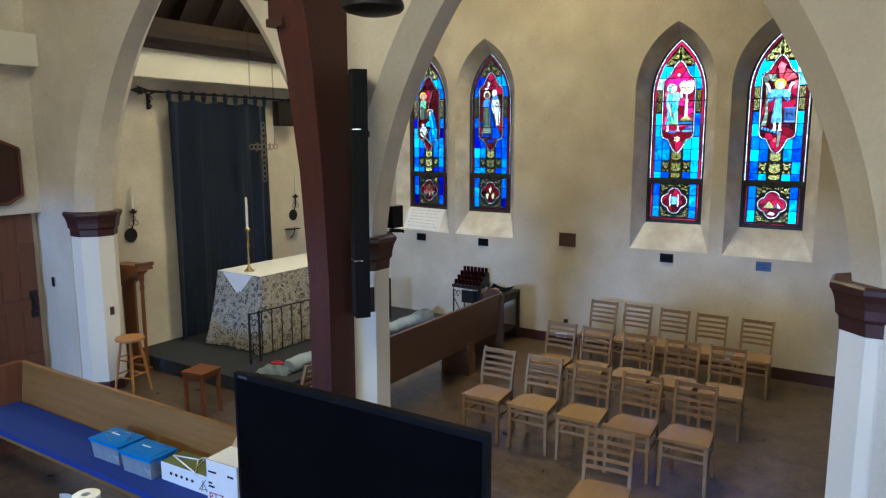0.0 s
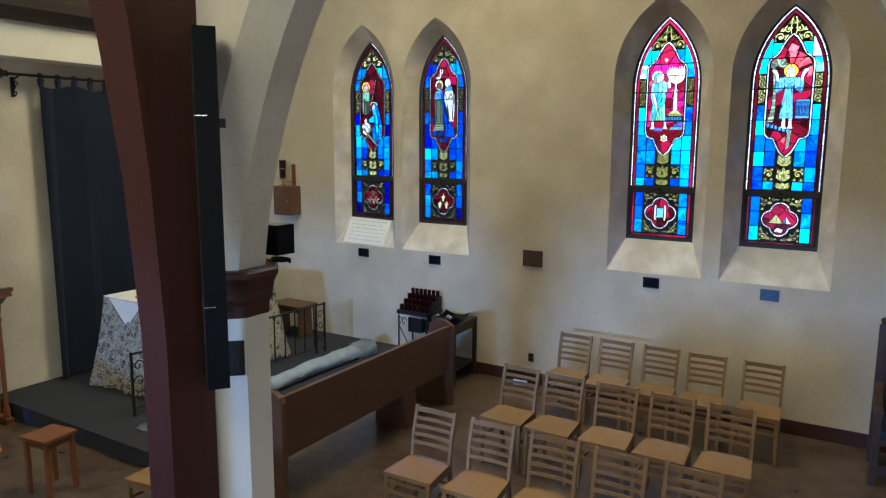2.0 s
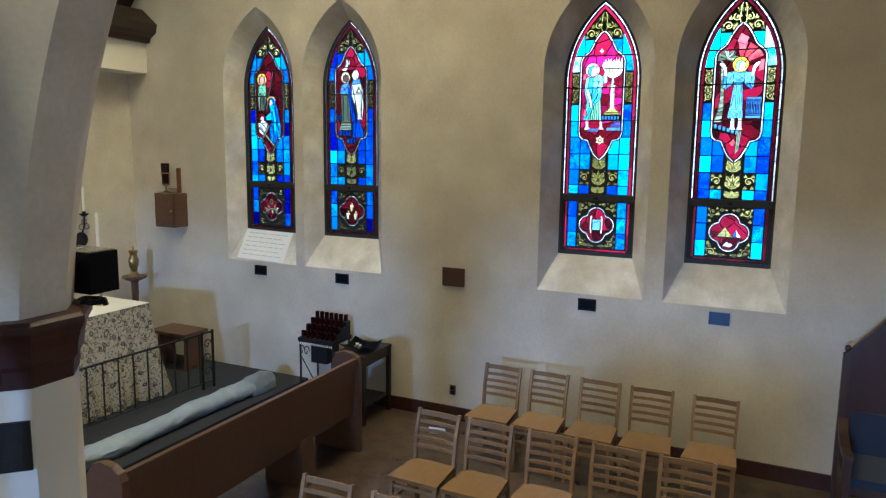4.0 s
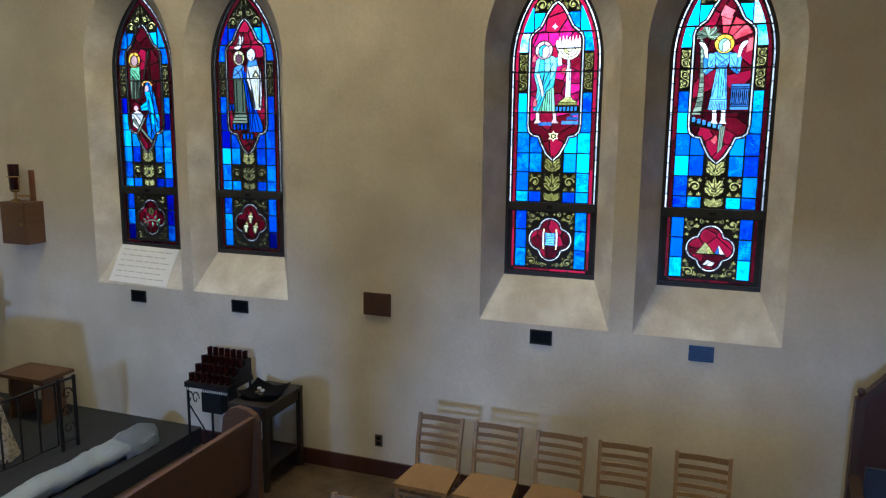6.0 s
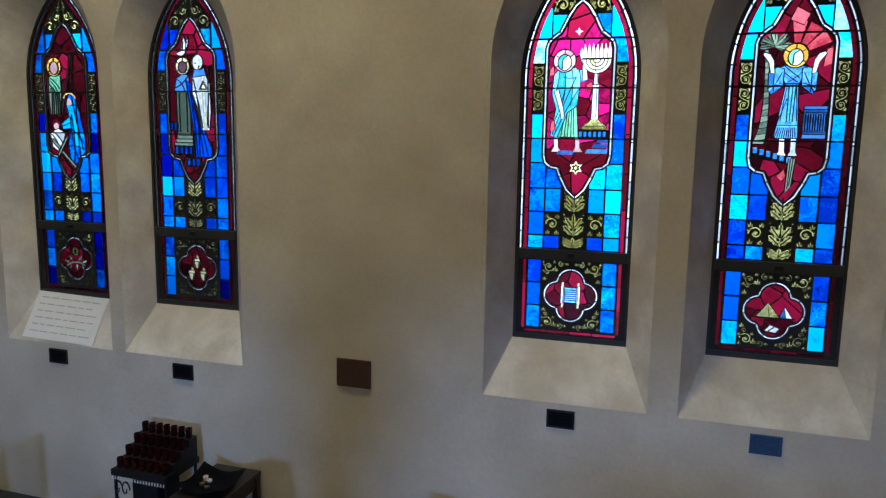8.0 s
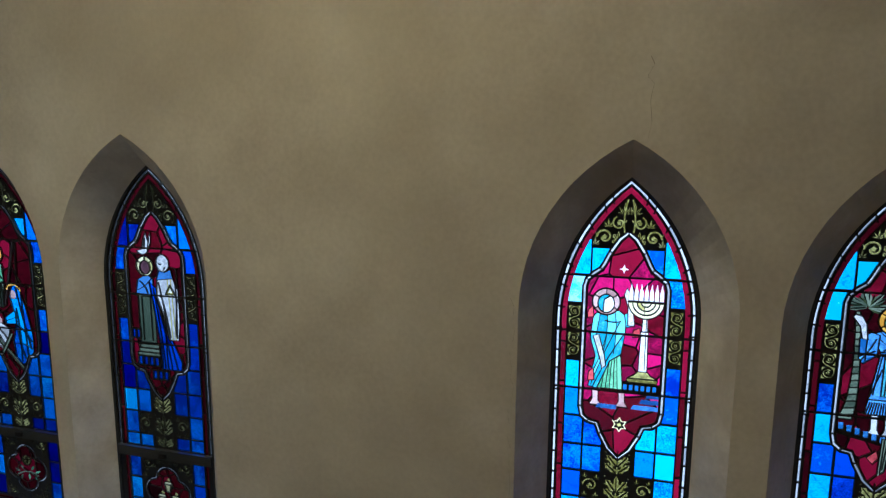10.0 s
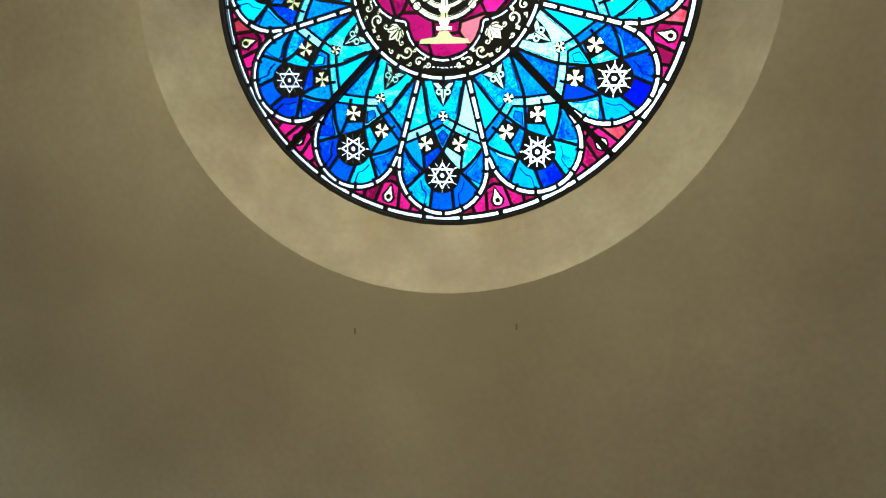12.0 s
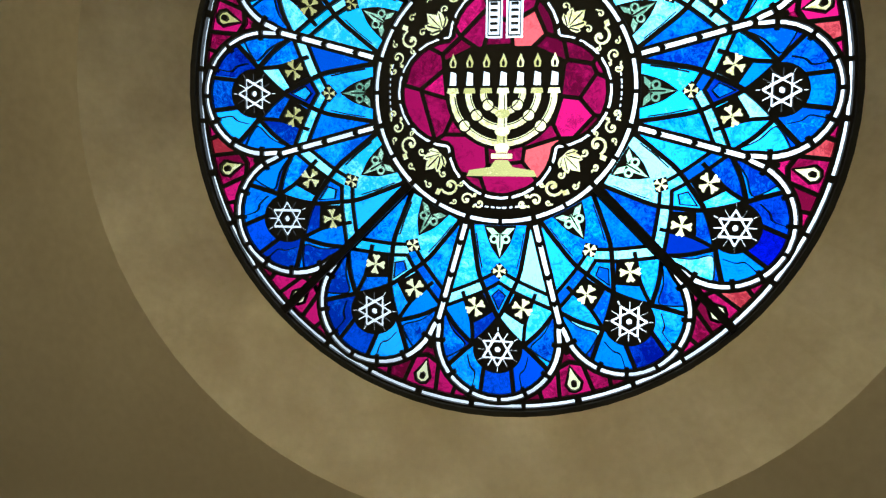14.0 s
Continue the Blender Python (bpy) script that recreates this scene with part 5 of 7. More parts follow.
for c in cells(rr, (-0.30, 0.30, -0.30, 0.30), 46, 0.011):
    L.fill(c, rr.choice(("berry",) * 11 + ("magenta",) * 3 + ("orange",)), q)


def volute(x, z, r, a0, flip, mat, w):
    """A painted tendril: a tight spiral with a bud at its eye and a leaf on its back."""
    at = [(x + r * (1 - 0.125 * t) * math.cos(a0 + flip * t), z + r * (1 - 0.125 * t) * math.sin(a0 + flip * t)) for t in [0.45 * i for i in range(14)]]
    L.line(at, w, mat, hub)
    L.fill(disc(x, z, r * 0.26, 8), mat, hub, True)
    c, s = math.cos(a0), math.sin(a0)
    L.fill([(x + r * c, z + r * s), (x + r * (1.5 * c - 0.45 * s), z + r * (1.5 * s + 0.45 * c)), (x + r * (1.9 * c - 0.1 * s), z + r * (1.9 * s + 0.1 * c)), (x + r * (1.4 * c + 0.35 * s), z + r * (1.4 * s - 0.35 * c))], mat, hub, True)


for a in (45, 135, 225, 315):
    # a leaf of five veined lobes that opens outward from the cusp
    for e, q5 in ((-62, 0.040), (-31, 0.055), (0, 0.066), (31, 0.055), (62, 0.040)):
        x, z = 0.246 * math.cos(radians(a)), 0.246 * math.sin(radians(a))
        c, s = math.cos(radians(a + e)), math.sin(radians(a + e))
        lobe = L.fill([(x + q5 * (u * c - v * s), z + q5 * (u * s + v * c)) for u, v in ((0.0, 0.0), (0.35, 0.20), (0.7, 0.22), (1.0, 0.0), (0.7, -0.22), (0.35, -0.20))], "palegold", hub, True)
        L.line([(x + 0.15 * q5 * c, z + 0.15 * q5 * s), (x + 0.8 * q5 * c, z + 0.8 * q5 * s)], 0.003, clip=hub)
    for f in (-1, 1):
        for d, r0, r, w in ((16, 0.302, 0.027, 0.0075), (27, 0.318, 0.018, 0.006), (6.5, 0.334, 0.010, 0.005), (34, 0.320, 0.0125, 0.0055), (21.5, 0.337, 0.0085, 0.0045), (21, 0.283, 0.0075, 0.0045), (9, 0.285, 0.011, 0.005)):
            x, z = r0 * math.cos(radians(a + f * d)), r0 * math.sin(radians(a + f * d))
            volute(x, z, r, radians(a + f * (d - 90) if d < 10 else a - f * 20 + 180 * (d == 27)), f, "palegold", w)
for a in range(0, 360, 3):
    if abs((a + 45) % 90 - 45) < 13:
        L.fill(ringpart(0.323, 0.328, a, a + rr.uniform(1.2, 2.4), 1), "white", hub, True)
L.fill([(-0.165, -0.015), (0.165, -0.015), (0.175, 0.085), (0.09, 0.125), (-0.09, 0.125), (-0.175, 0.085)], "lead", q)
L.fill(arc(0, 0.0, 0.163, 180, 360, 20), "lead", q)
for r in (0.143, 0.098, 0.055):
    L.line(arc(0, 0.0, r, 180, 360, 18), 0.019, "palegold", q)
    for s in (-1, 1):
        L.fill(disc(s * r * 0.75, -r * 0.66, 0.019, 10), "lead", q)
        L.fill(disc(s * r * 0.75, -r * 0.66, 0.0155, 10), "palegold", q, True)
for r in (0.143, 0.098, 0.055):
    L.line(arc(0, 0.0, r - 0.0055, 186, 354, 18), 0.0022, clip=q)
L.fill([(-0.016, -0.17), (0.016, -0.17), (0.011, 0.0), (-0.011, 0.0)], "palegold", q)
L.line([(0.006, -0.16), (0.005, -0.01)], 0.0022, clip=q)
for z in (-0.155, -0.11, -0.06):
    L.fill(disc(0, z, 0.022, 10, 0.013), "palegold", q)
L.fill([(-0.030, -0.172), (0.030, -0.172), (0.030, -0.186), (-0.030, -0.186)], "palegold", q)
L.fill([(-0.018, -0.190), (0.018, -0.190), (0.032, -0.210), (0.092, -0.219), (0.10, -0.236), (-0.10, -0.236), (-0.092, -0.219), (-0.032, -0.210)], "palegold", q)
for k in range(-3, 4):
    x = k * 0.0475
    L.fill([(x - 0.018, -0.004), (x + 0.018, -0.004), (x + 0.015, 0.012), (x - 0.015, 0.012)], "palegold", q)
    L.fill([(x - 0.010, 0.018), (x + 0.010, 0.018), (x + 0.010, 0.052), (x - 0.007, 0.058)], "white", q)
    L.fill([(x - 0.008, 0.068), (x + 0.008, 0.068), (x + 0.011, 0.082), (x, 0.108), (x - 0.011, 0.082)], "palegold", q)
    L.fill([(x - 0.003, 0.072), (x + 0.003, 0.072), (x + 0.004, 0.081), (x, 0.090), (x - 0.004, 0.081)], "lead", q)
for s in (-1, 1):
    t = L.fill([(s * 0.005, 0.148), (s * 0.052, 0.148), (s * 0.052, 0.255), (s * 0.042, 0.270), (s * 0.016, 0.270), (s * 0.005, 0.255)], "white", q)
    L.line([(s * 0.012, 0.156), (s * 0.045, 0.156), (s * 0.045, 0.25), (s * 0.012, 0.25)], 0.0025, clip=(q, t), closed=True)
    for k in range(5):
        L.line([(s * 0.021, 0.170 + k * 0.018), (s * 0.037, 0.170 + k * 0.018)], 0.006, clip=(q, t))
ov, sets = L.solve()
hubo = new("hub", flat_mesh("hub", ov, sets[("lead",)], LEAD, 0.012))
hubo.parent = rose
put_panes(ov, sets, hubo)
bm = bmesh.new()
lathe(bm, [(0.920, -0.018), (0.965, -0.018), (0.965, 0.025), (0.920, 0.025), (0.920, -0.018)], seg=96, axis="y", close=False)
part("window_frame", bm, SASH, rose, "dark iron window frame")
for a in (45, 135, 225, 315):
    bm = bmesh.new()
    c, s = math.cos(radians(a)), math.sin(radians(a))
    beam(bm, (0.37 * c, -0.012, 0.37 * s), (0.915 * c, -0.012, 0.915 * s), 0.024, 0.03, (0, 1, 0))
    part("support_bar", bm, IRON, rose)

# ---- timber post with loudspeaker column ----
post = thing("timber_post", pose(-3.735, 4.24, 0), "dark red stained timber post that widens upward, beside the column", "post", kind="structure")
bm = bmesh.new()
secs = []
for z, x0, x1, y0 in ((0, -0.11, 0.11, -0.16), (1.9, -0.11, 0.11, -0.16), (2.8, -0.135, 0.105, -0.20), (3.6, -0.185, 0.10, -0.27), (4.4, -0.26, 0.10, -0.40), (5.4, -0.40, 0.10, -0.75), (6.4, -0.5, 0.10, -1.4)):
    secs.append([bm.verts.new(p) for p in ((x0, y0, z), (x1, y0, z), (x1 - 0.035, 0.19, z), (x0, 0.19, z))])
for a, b in zip(secs, secs[1:]):
    for i in range(4):
        bm.faces.new((a[i], a[(i + 1) % 4], b[(i + 1) % 4], b[i]))
bm.faces.new(secs[0][::-1]), bm.faces.new(secs[-1])
part("shaft", bm, TIMBER, post, bevel=0.012)
bm = bmesh.new()
for k, (z0, z1) in enumerate(((3.93, 3.99), (3.99, 4.13), (4.13, 4.20))):
    e = (0.03, 0.015, 0.04)[k]
    box(bm, -0.26 - e, -0.12, -0.33 - e, -0.05 + e, z0, z1)
part("corbel_block", bm, DARKWOOD, post, bevel=0.01)

spk = thing("column_loudspeaker", pose(-3.468, 4.30, 1.60, 0, 0.8, -38), "tall thin black column loudspeaker fixed to the timber post", "loudspeaker")
bm = B(-0.075, 0.075, -0.06, 0.06, 0, 2.01)
part("body", bm, BLACK, spk, bevel=0.008)
part("front_grille", B(-0.062, 0.062, -0.066, -0.059, 0.03, 1.98), GRILLE, spk)
for z in (0.42, 1.48):
    part("bracket", B(-0.075, -0.035, 0.055, 0.10, z, z + 0.05), IRON, spk)
    part("seam", B(-0.077, 0.077, -0.068, 0.0, z + 0.06, z + 0.066), CHROME, spk)

# ---- vents, plates and fittings of the window wall ----
GR = ((-6.385, BLACK), (-5.19, BLACK), (-2.309, BLACK), (-1.084, BLUEPLATE))
for x, mt in GR:
    g = thing("wall_grille", pose(x, WALL, 1.453), "small dark metal wall grille below a window" if mt is BLACK else "small blue metal wall plate below a window", "vent", "grilles under the windows")
    bm = bmesh.new()
    for b in ((-0.09, 0.09, 0.047, 0.06), (-0.09, 0.09, -0.06, -0.047), (-0.09, -0.078, -0.047, 0.047), (0.078, 0.09, -0.047, 0.047)):
        box(bm, b[0], b[1], -0.014, 0.0, b[2], b[3])
    part("frame", bm, mt if mt is BLUEPLATE else GRILLE, g, bevel=0.002)
    part("backing", B(-0.078, 0.078, -0.006, 0, -0.047, 0.047), mt, g)
    for i in range(6):
        z = -0.04 + i * 0.016
        part("slat", B(-0.076, 0.076, -0.012, -0.007, z, z + 0.006), mt, g)
p = thing("wall_plaque", pose(-3.766, WALL, 1.60), "square dark bronze plaque on the plaster wall", "plaque")
part("plate", B(-0.128, 0.128, -0.016, 0, -0.1, 0.1), BROWNBRONZE, p, bevel=0.004)
part("rim", B(-0.118, 0.118, -0.019, -0.016, -0.09, 0.09), BROWNBRONZE, p)
p = thing("wall_outlet", pose(-3.757, WALL, 0.335), "small dark wall outlet above the baseboard", "outlet")
part("plate", B(-0.036, 0.036, -0.008, 0, -0.055, 0.055), BROWNBRONZE, p, bevel=0.003)
part("socket", B(-0.02, 0.02, -0.011, -0.008, -0.04, -0.008), BLACK, p)
part("socket", B(-0.02, 0.02, -0.011, -0.008, 0.008, 0.04), BLACK, p)

# vent on the column's slanted face
v = thing("column_vent", pose(COLX[1] + 0.2365 * math.sin(math.pi / 4), (N0 + N1) / 2 - 0.2365 * math.cos(math.pi / 4), 1.675, 0, 0, 45), "square dark metal vent cover on the column", "vent")
part("cover", B(-0.085, 0.085, -0.018, 0, -0.11, 0.11), GRILLE, v, bevel=0.004)

# ---- chairs ----
def chair(m):
    c = thing("chair", m, "light brown ladder-back wooden chair with a smooth tan seat", "chair", "rows of chairs")
    bm = bmesh.new()
    prism(bm, [(-0.215, -0.20), (0.215, -0.20), (0.185, 0.19), (-0.185, 0.19)], "z", 0.43, 0.462)
    part("seat", bm, SEATWOOD, c, "tan polished wooden seat", bevel=0.012, seg=2)
    for s in (-1, 1):
        bm = bmesh.new()
        beam(bm, (s * 0.190, -0.175, 0.43), (s * 0.196, -0.185, 0), 0.034, 0.034, (0, 1, 0), 0.75)
        part("leg", bm, CHAIRWOOD, c, bevel=0.004)
        bm = bmesh.new()
        pts = [(s * 0.178, 0.235, 0.0), (s * 0.175, 0.185, 0.25), (s * 0.174, 0.175, 0.45), (s * 0.176, 0.20, 0.65), (s * 0.178, 0.262, 0.86)]
        for a, b in zip(pts, pts[1:]):
            beam(bm, a, b, 0.026, 0.034, (0, 1, 0))
        part("back_post", bm, CHAIRWOOD, c)
        bm = bmesh.new()
        beam(bm, (s * 0.188, -0.17, 0.27), (s * 0.176, 0.18, 0.27), 0.018, 0.026)
        part("side_stretcher", bm, CHAIRWOOD, c)
        part("seat_rail", (lambda q: (beam(q, (s * 0.19, -0.16, 0.41), (s * 0.172, 0.17, 0.41), 0.02, 0.045), q)[1])(bmesh.new()), CHAIRWOOD, c)
    for z in (0.385, 0.30):
        part("front_stretcher", B(-0.18, 0.18, -0.187, -0.169, z - 0.013, z + 0.013), CHAIRWOOD, c)
    for i, z in enumerate((0.83, 0.762, 0.70, 0.638, 0.576)):
        y = 0.20 + (z - 0.65) * 0.295
        bm = bmesh.new()
        h = 0.021 if i == 0 else 0.0145
        at = [(-0.168 + 0.084 * k, y + 0.012 * math.sin(math.pi * k / 4), z) for k in range(5)]
        for a, b in zip(at, at[1:]):
            beam(bm, a, b, 0.013, 2 * h)
        part("slat", bm, CHAIRWOOD, c)
    bm = bmesh.new()
    box(bm, -0.165, 0.165, 0.178, 0.198, 0.27, 0.30)
    part("back_stretcher", bm, CHAIRWOOD, c)
    return c


rng = random.Random(5)
first = None
for y, xs in ((5.99, (-3.17, -2.645, -2.13, -1.64, -1.15)), (7.355, (-3.045, -2.59, -2.085, -1.60, -1.115)), (8.755, (-3.005, -2.535, -2.045, -1.565, -1.04)), (4.545, (-1.44,))):
    for x in xs:
        m = pose(x, y + rng.uniform(-0.012, 0.012), 0, 0, 0, 6 if y < 5 else rng.uniform(-2, 2))
        if first is None:
            first = chair(m)
        else:
            copy_thing(first, m)
bk = thing("paper_slip", pose(-3.045, 7.605, 0.70, 20, 0, 8), "folded white paper slip stuck in a chair back", "paper")
part("sheet", B(-0.07, 0.07, -0.004, 0.0, -0.03, 0.035), PAPER, bk)


# ---- pews ----
def pew(m, length, wood, label, legs, ends=None, end_wood=None):
    """A long pew that faces -y; the top of its back stands over y = 0."""
    c = thing("pew", m, label, "pew")
    h = length / 2
    bm = bmesh.new()
    prism(bm, [(0.0, 0.86), (-0.032, 0.86), (-0.085, 0.36), (-0.05, 0.36)], "x", -h, h)
    part("backrest", bm, wood, c, bevel=0.006)
    part("top_rail", B(-h, h, -0.038, 0.004, 0.858, 0.884), wood, c, bevel=0.008, seg=2)
    part("seat", B(-h, h, -0.545, -0.07, 0.40, 0.44), wood, c, bevel=0.012, seg=2)
    for x in legs:
        bm = bmesh.new()
        prism(bm, [(-0.44, 0), (-0.01, 0), (-0.04, 0.40), (-0.42, 0.40)], "x", x - 0.09, x + 0.09)
        part("support", bm, wood, c, bevel=0.005)
    for s in (-1, 1):
        bm = bmesh.new()
        prism(bm, ends or [(-0.50, 0), (0.025, 0), (0.025, 0.83), (0.0, 0.885), (-0.06, 0.90), (-0.12, 0.87), (-0.17, 0.70), (-0.30, 0.60), (-0.46, 0.58), (-0.50, 0.52)], "x", s * h - 0.025 if s > 0 else -h - 0.03, s * h + 0.03 if s > 0 else -h + 0.025)
        part("end_panel", bm, end_wood or wood, c, bevel=0.008, seg=2)
    return c


dark = pew(pose(-4.24, 6.945, 0, 0, 0, 270), 2.72, PEWDARK, "long dark brown wooden pew with broad rounded ends", (-0.58,),
    [(-0.50, 0), (0.025, 0), (0.025, 0.845), (0.0, 0.89), (-0.07, 0.925), (-0.16, 0.935), (-0.23, 0.91), (-0.28, 0.85), (-0.30, 0.72), (-0.36, 0.62), (-0.46, 0.58), (-0.50, 0.52)])
dark.scale = (1, 1, 1.075)
pew(pose(-4.92, 3.285, 0), 4.15, PEWWOOD, "long golden oak pew with dark end panels and blue cushion", (),
    [(-0.56, 0), (0.025, 0), (0.025, 0.86), (-0.02, 0.885), (-0.20, 0.885), (-0.40, 0.87), (-0.52, 0.82), (-0.56, 0.72)], DOORWOOD)
cush = thing("pew_cushion", pose(-4.92, 3.285, 0.44), "long flat royal blue cushion on the oak pew", "cushion")
part("pad", B(-2.06, 2.06, -0.555, -0.095, 0.0, 0.05), BLUECUSHION, cush, bevel=0.02, seg=3, smooth=True)

from mathutils import noise

# pale blue cloth roll along the platform's edge
roll = thing("cloth_roll", pose(-5.985, 7.48, 0.17, 0, 0, -0.8), "long rolled pale blue padded cloth lying along the platform edge", "cloth")
bm = bmesh.new()
pts, rad = [], []
for i in range(96):
    u = i / 95
    k = 0.104 + 0.006 * math.sin(u * 9) - 0.014 * math.exp(-((u - 0.80) / 0.010) ** 2) - 0.010 * math.exp(-((u - 0.52) / 0.008) ** 2) - 0.010 * math.exp(-((u - 0.27) / 0.008) ** 2)
    pts.append((0.012 * math.sin(u * 7), -1.55 + 3.1 * u, 0))
    rad.append(k * (0.80 if i in (0, 95) else 1))
tube(bm, pts, rad, 28)
# slack folds that run round the roll at a slant; flat below
for v in bm.verts:
    p = Vector((v.co.x * 6, v.co.y * 3.2 + v.co.x * 5, v.co.z * 6))
    g = 1 + 0.16 * noise.noise(p) + 0.12 * noise.noise(p * 2.7) - 0.10 * max(0, 1 - abs(noise.noise(p * 1.3 + Vector((7, 3, 1)))) * 9)
    v.co = (v.co.x * g * 1.12, v.co.y, max(0.0, v.co.z * g * 0.86 + 0.078))
part("padding", bm, PALEBLUE, roll, smooth=True)
# loose end of the cloth, drawn over the roll
bm = bmesh.new()
prof = [(-0.135, 0.012), (-0.132, 0.09), (-0.095, 0.165), (-0.03, 0.196), (0.04, 0.190), (0.10, 0.150), (0.135, 0.085), (0.150, 0.012)]
rows = []
for i in range(13):
    y = 1.18 + 0.41 * i / 12
    sag = 0.85 + 0.15 * min(1, i / 3) if i < 10 else 1 - 0.05 * (i - 9)
    rows.append([bm.verts.new((x * sag * (1 + 0.05 * noise.noise(Vector((x * 9, y * 11, 2)))), y + 0.02 * math.sin(x * 30), z * sag + 0.012 * noise.noise(Vector((x * 12, y * 14, 5))))) for x, z in prof])
for a, b in zip(rows, rows[1:]):
    for j in range(len(prof) - 1):
        bm.faces.new((a[j], a[j + 1], b[j + 1], b[j]))
bmesh.ops.solidify(bm, geom=list(bm.faces), thickness=0.012)
part("flap", bm, PALEBLUE, roll, "loose draped end of the cloth", smooth=True)

# ---- altar ----
def floral_mat():
    """Printed cloth: dark blossoms, brown leaves and thin tendrils on cream."""
    m = surf("floral_damask", (0.33, 0.30, 0.235), (0.46, 0.42, 0.335), 30, 0.9, 0.15, fine=150)
    n, l = m.node_tree.nodes, m.node_tree.links
    b = n["Principled BSDF"]
    tc, no, off = n.new("ShaderNodeTexCoord"), n.new("ShaderNodeTexNoise"), n.new("ShaderNodeVectorMath")
    no.inputs["Scale"].default_value, no.inputs["Detail"].default_value = 26.0, 3
    l.new(tc.outputs["Object"], no.inputs["Vector"])
    off.operation = "MULTIPLY_ADD"
    off.inputs[1].default_value = (0.045, 0.045, 0.045)
    l.new(no.outputs["Color"], off.inputs[0])
    l.new(tc.outputs["Object"], off.inputs[2])

    def band(value, lo, hi):
        """1 where the value lies between lo and hi, with soft edges."""
        up, dn, mu = n.new("ShaderNodeMapRange"), n.new("ShaderNodeMapRange"), n.new("ShaderNodeMath")
        soft = (hi - lo) * 0.2
        up.inputs[1].default_value, up.inputs[2].default_value = lo - soft, lo + soft
        dn.inputs[1].default_value, dn.inputs[2].default_value = hi + soft, hi - soft
        mu.operation = "MULTIPLY"
        l.new(value, up.inputs[0])
        l.new(value, dn.inputs[0])
        l.new(up.outputs[0], mu.inputs[0])
        l.new(dn.outputs[0], mu.inputs[1])
        return mu.outputs[0]

    def spots(scale):
        v = n.new("ShaderNodeTexVoronoi")
        v.inputs["Scale"].default_value = scale
        l.new(off.outputs[0], v.inputs["Vector"])
        return v.outputs["Distance"]

    big, small, lines = spots(11.0), spots(27.0), n.new("ShaderNodeTexNoise")
    lines.inputs["Scale"].default_value, lines.inputs["Detail"].default_value = 17.0, 1.5
    l.new(off.outputs[0], lines.inputs["Vector"])
    col = b.inputs["Base Color"].links[0].from_socket
    for fac, tone in ((band(small, 0.16, 0.30), (0.20, 0.165, 0.115)), (band(lines.outputs["Fac"], 0.475, 0.515), (0.07, 0.062, 0.055)), (band(small, -0.1, 0.10), (0.05, 0.048, 0.05)),
                      (band(big, 0.22, 0.33), (0.055, 0.052, 0.055)), (band(big, -0.1, 0.10), (0.26, 0.17, 0.08)), (band(big, 0.10, 0.15), (0.045, 0.042, 0.045))):
        mx = n.new("ShaderNodeMix")
        mx.data_type = "RGBA"
        l.new(fac, mx.inputs[0])
        l.new(col, mx.inputs[6])
        mx.inputs[7].default_value = (*tone, 1)
        col = mx.outputs[2]
    l.new(col, b.inputs["Base Color"])
    return m


FLORAL = floral_mat()
altar = thing("altar", pose(-7.36, 7.30, 0.17), "altar table draped to the floor in black and cream floral cloth", "altar")
bm = bmesh.new()


def drape(u, w):
    """The hanging cloth: once round the table (u), from its top edge to the floor (w)."""
    hx, hy = 0.44, 0.92
    per = 4 * (hx + hy)
    d = u * per
    if d < 2 * hx:
        x, y, nx, ny = -hx + d, -hy, 0, -1
    elif d < 2 * hx + 2 * hy:
        x, y, nx, ny = hx, -hy + d - 2 * hx, 1, 0
    elif d < 4 * hx + 2 * hy:
        x, y, nx, ny = hx - (d - 2 * hx - 2 * hy), hy, 0, 1
    else:
        x, y, nx, ny = -hx, hy - (d - 4 * hx - 2 * hy), -1, 0
    cx, cy = (x / hx) ** 7, (y / hy) ** 15
    out = w * (0.11 + 0.020 * w * math.sin(d * 15) + 0.022 * w * math.sin(d * 37 + 2) + 0.010 * math.sin(d * 71)) + 0.06 * w * w * (abs(cx) * (ny != 0) + abs(cy) * (nx != 0))
    q = Vector((nx + 0.6 * cx * (ny != 0), ny + 0.6 * cy * (nx != 0)))
    return Vector((x + q.x * out, y + q.y * out, 1.045 * (1 - w) + 0.012))


sheet(bm, drape, 150, 10)
bmesh.ops.remove_doubles(bm, verts=bm.verts[:], dist=1e-4)
part("altar_cloth", bm, FLORAL, altar, "black, cream and gold floral altar cloth", smooth=True)
part("table_top", B(-0.43, 0.43, -0.91, 0.91, 1.005, 1.053), PEWDARK, altar)
linen = thing("altar_linen", pose(-7.36, 7.30, 1.223), "white linen runner over the altar with a pointed end", "cloth")
bm = bmesh.new()
box(bm, -0.44, 0.44, -0.925, 0.925, 0.002, 0.008)
part("runner", bm, LINEN, linen)
bm = bmesh.new()
prism(bm, [(-0.30, 0.004), (0.30, 0.004), (0.04, -0.26), (-0.04, -0.26)], "y", -0.948, -0.944)
part("pointed_end", bm, LINEN, linen)


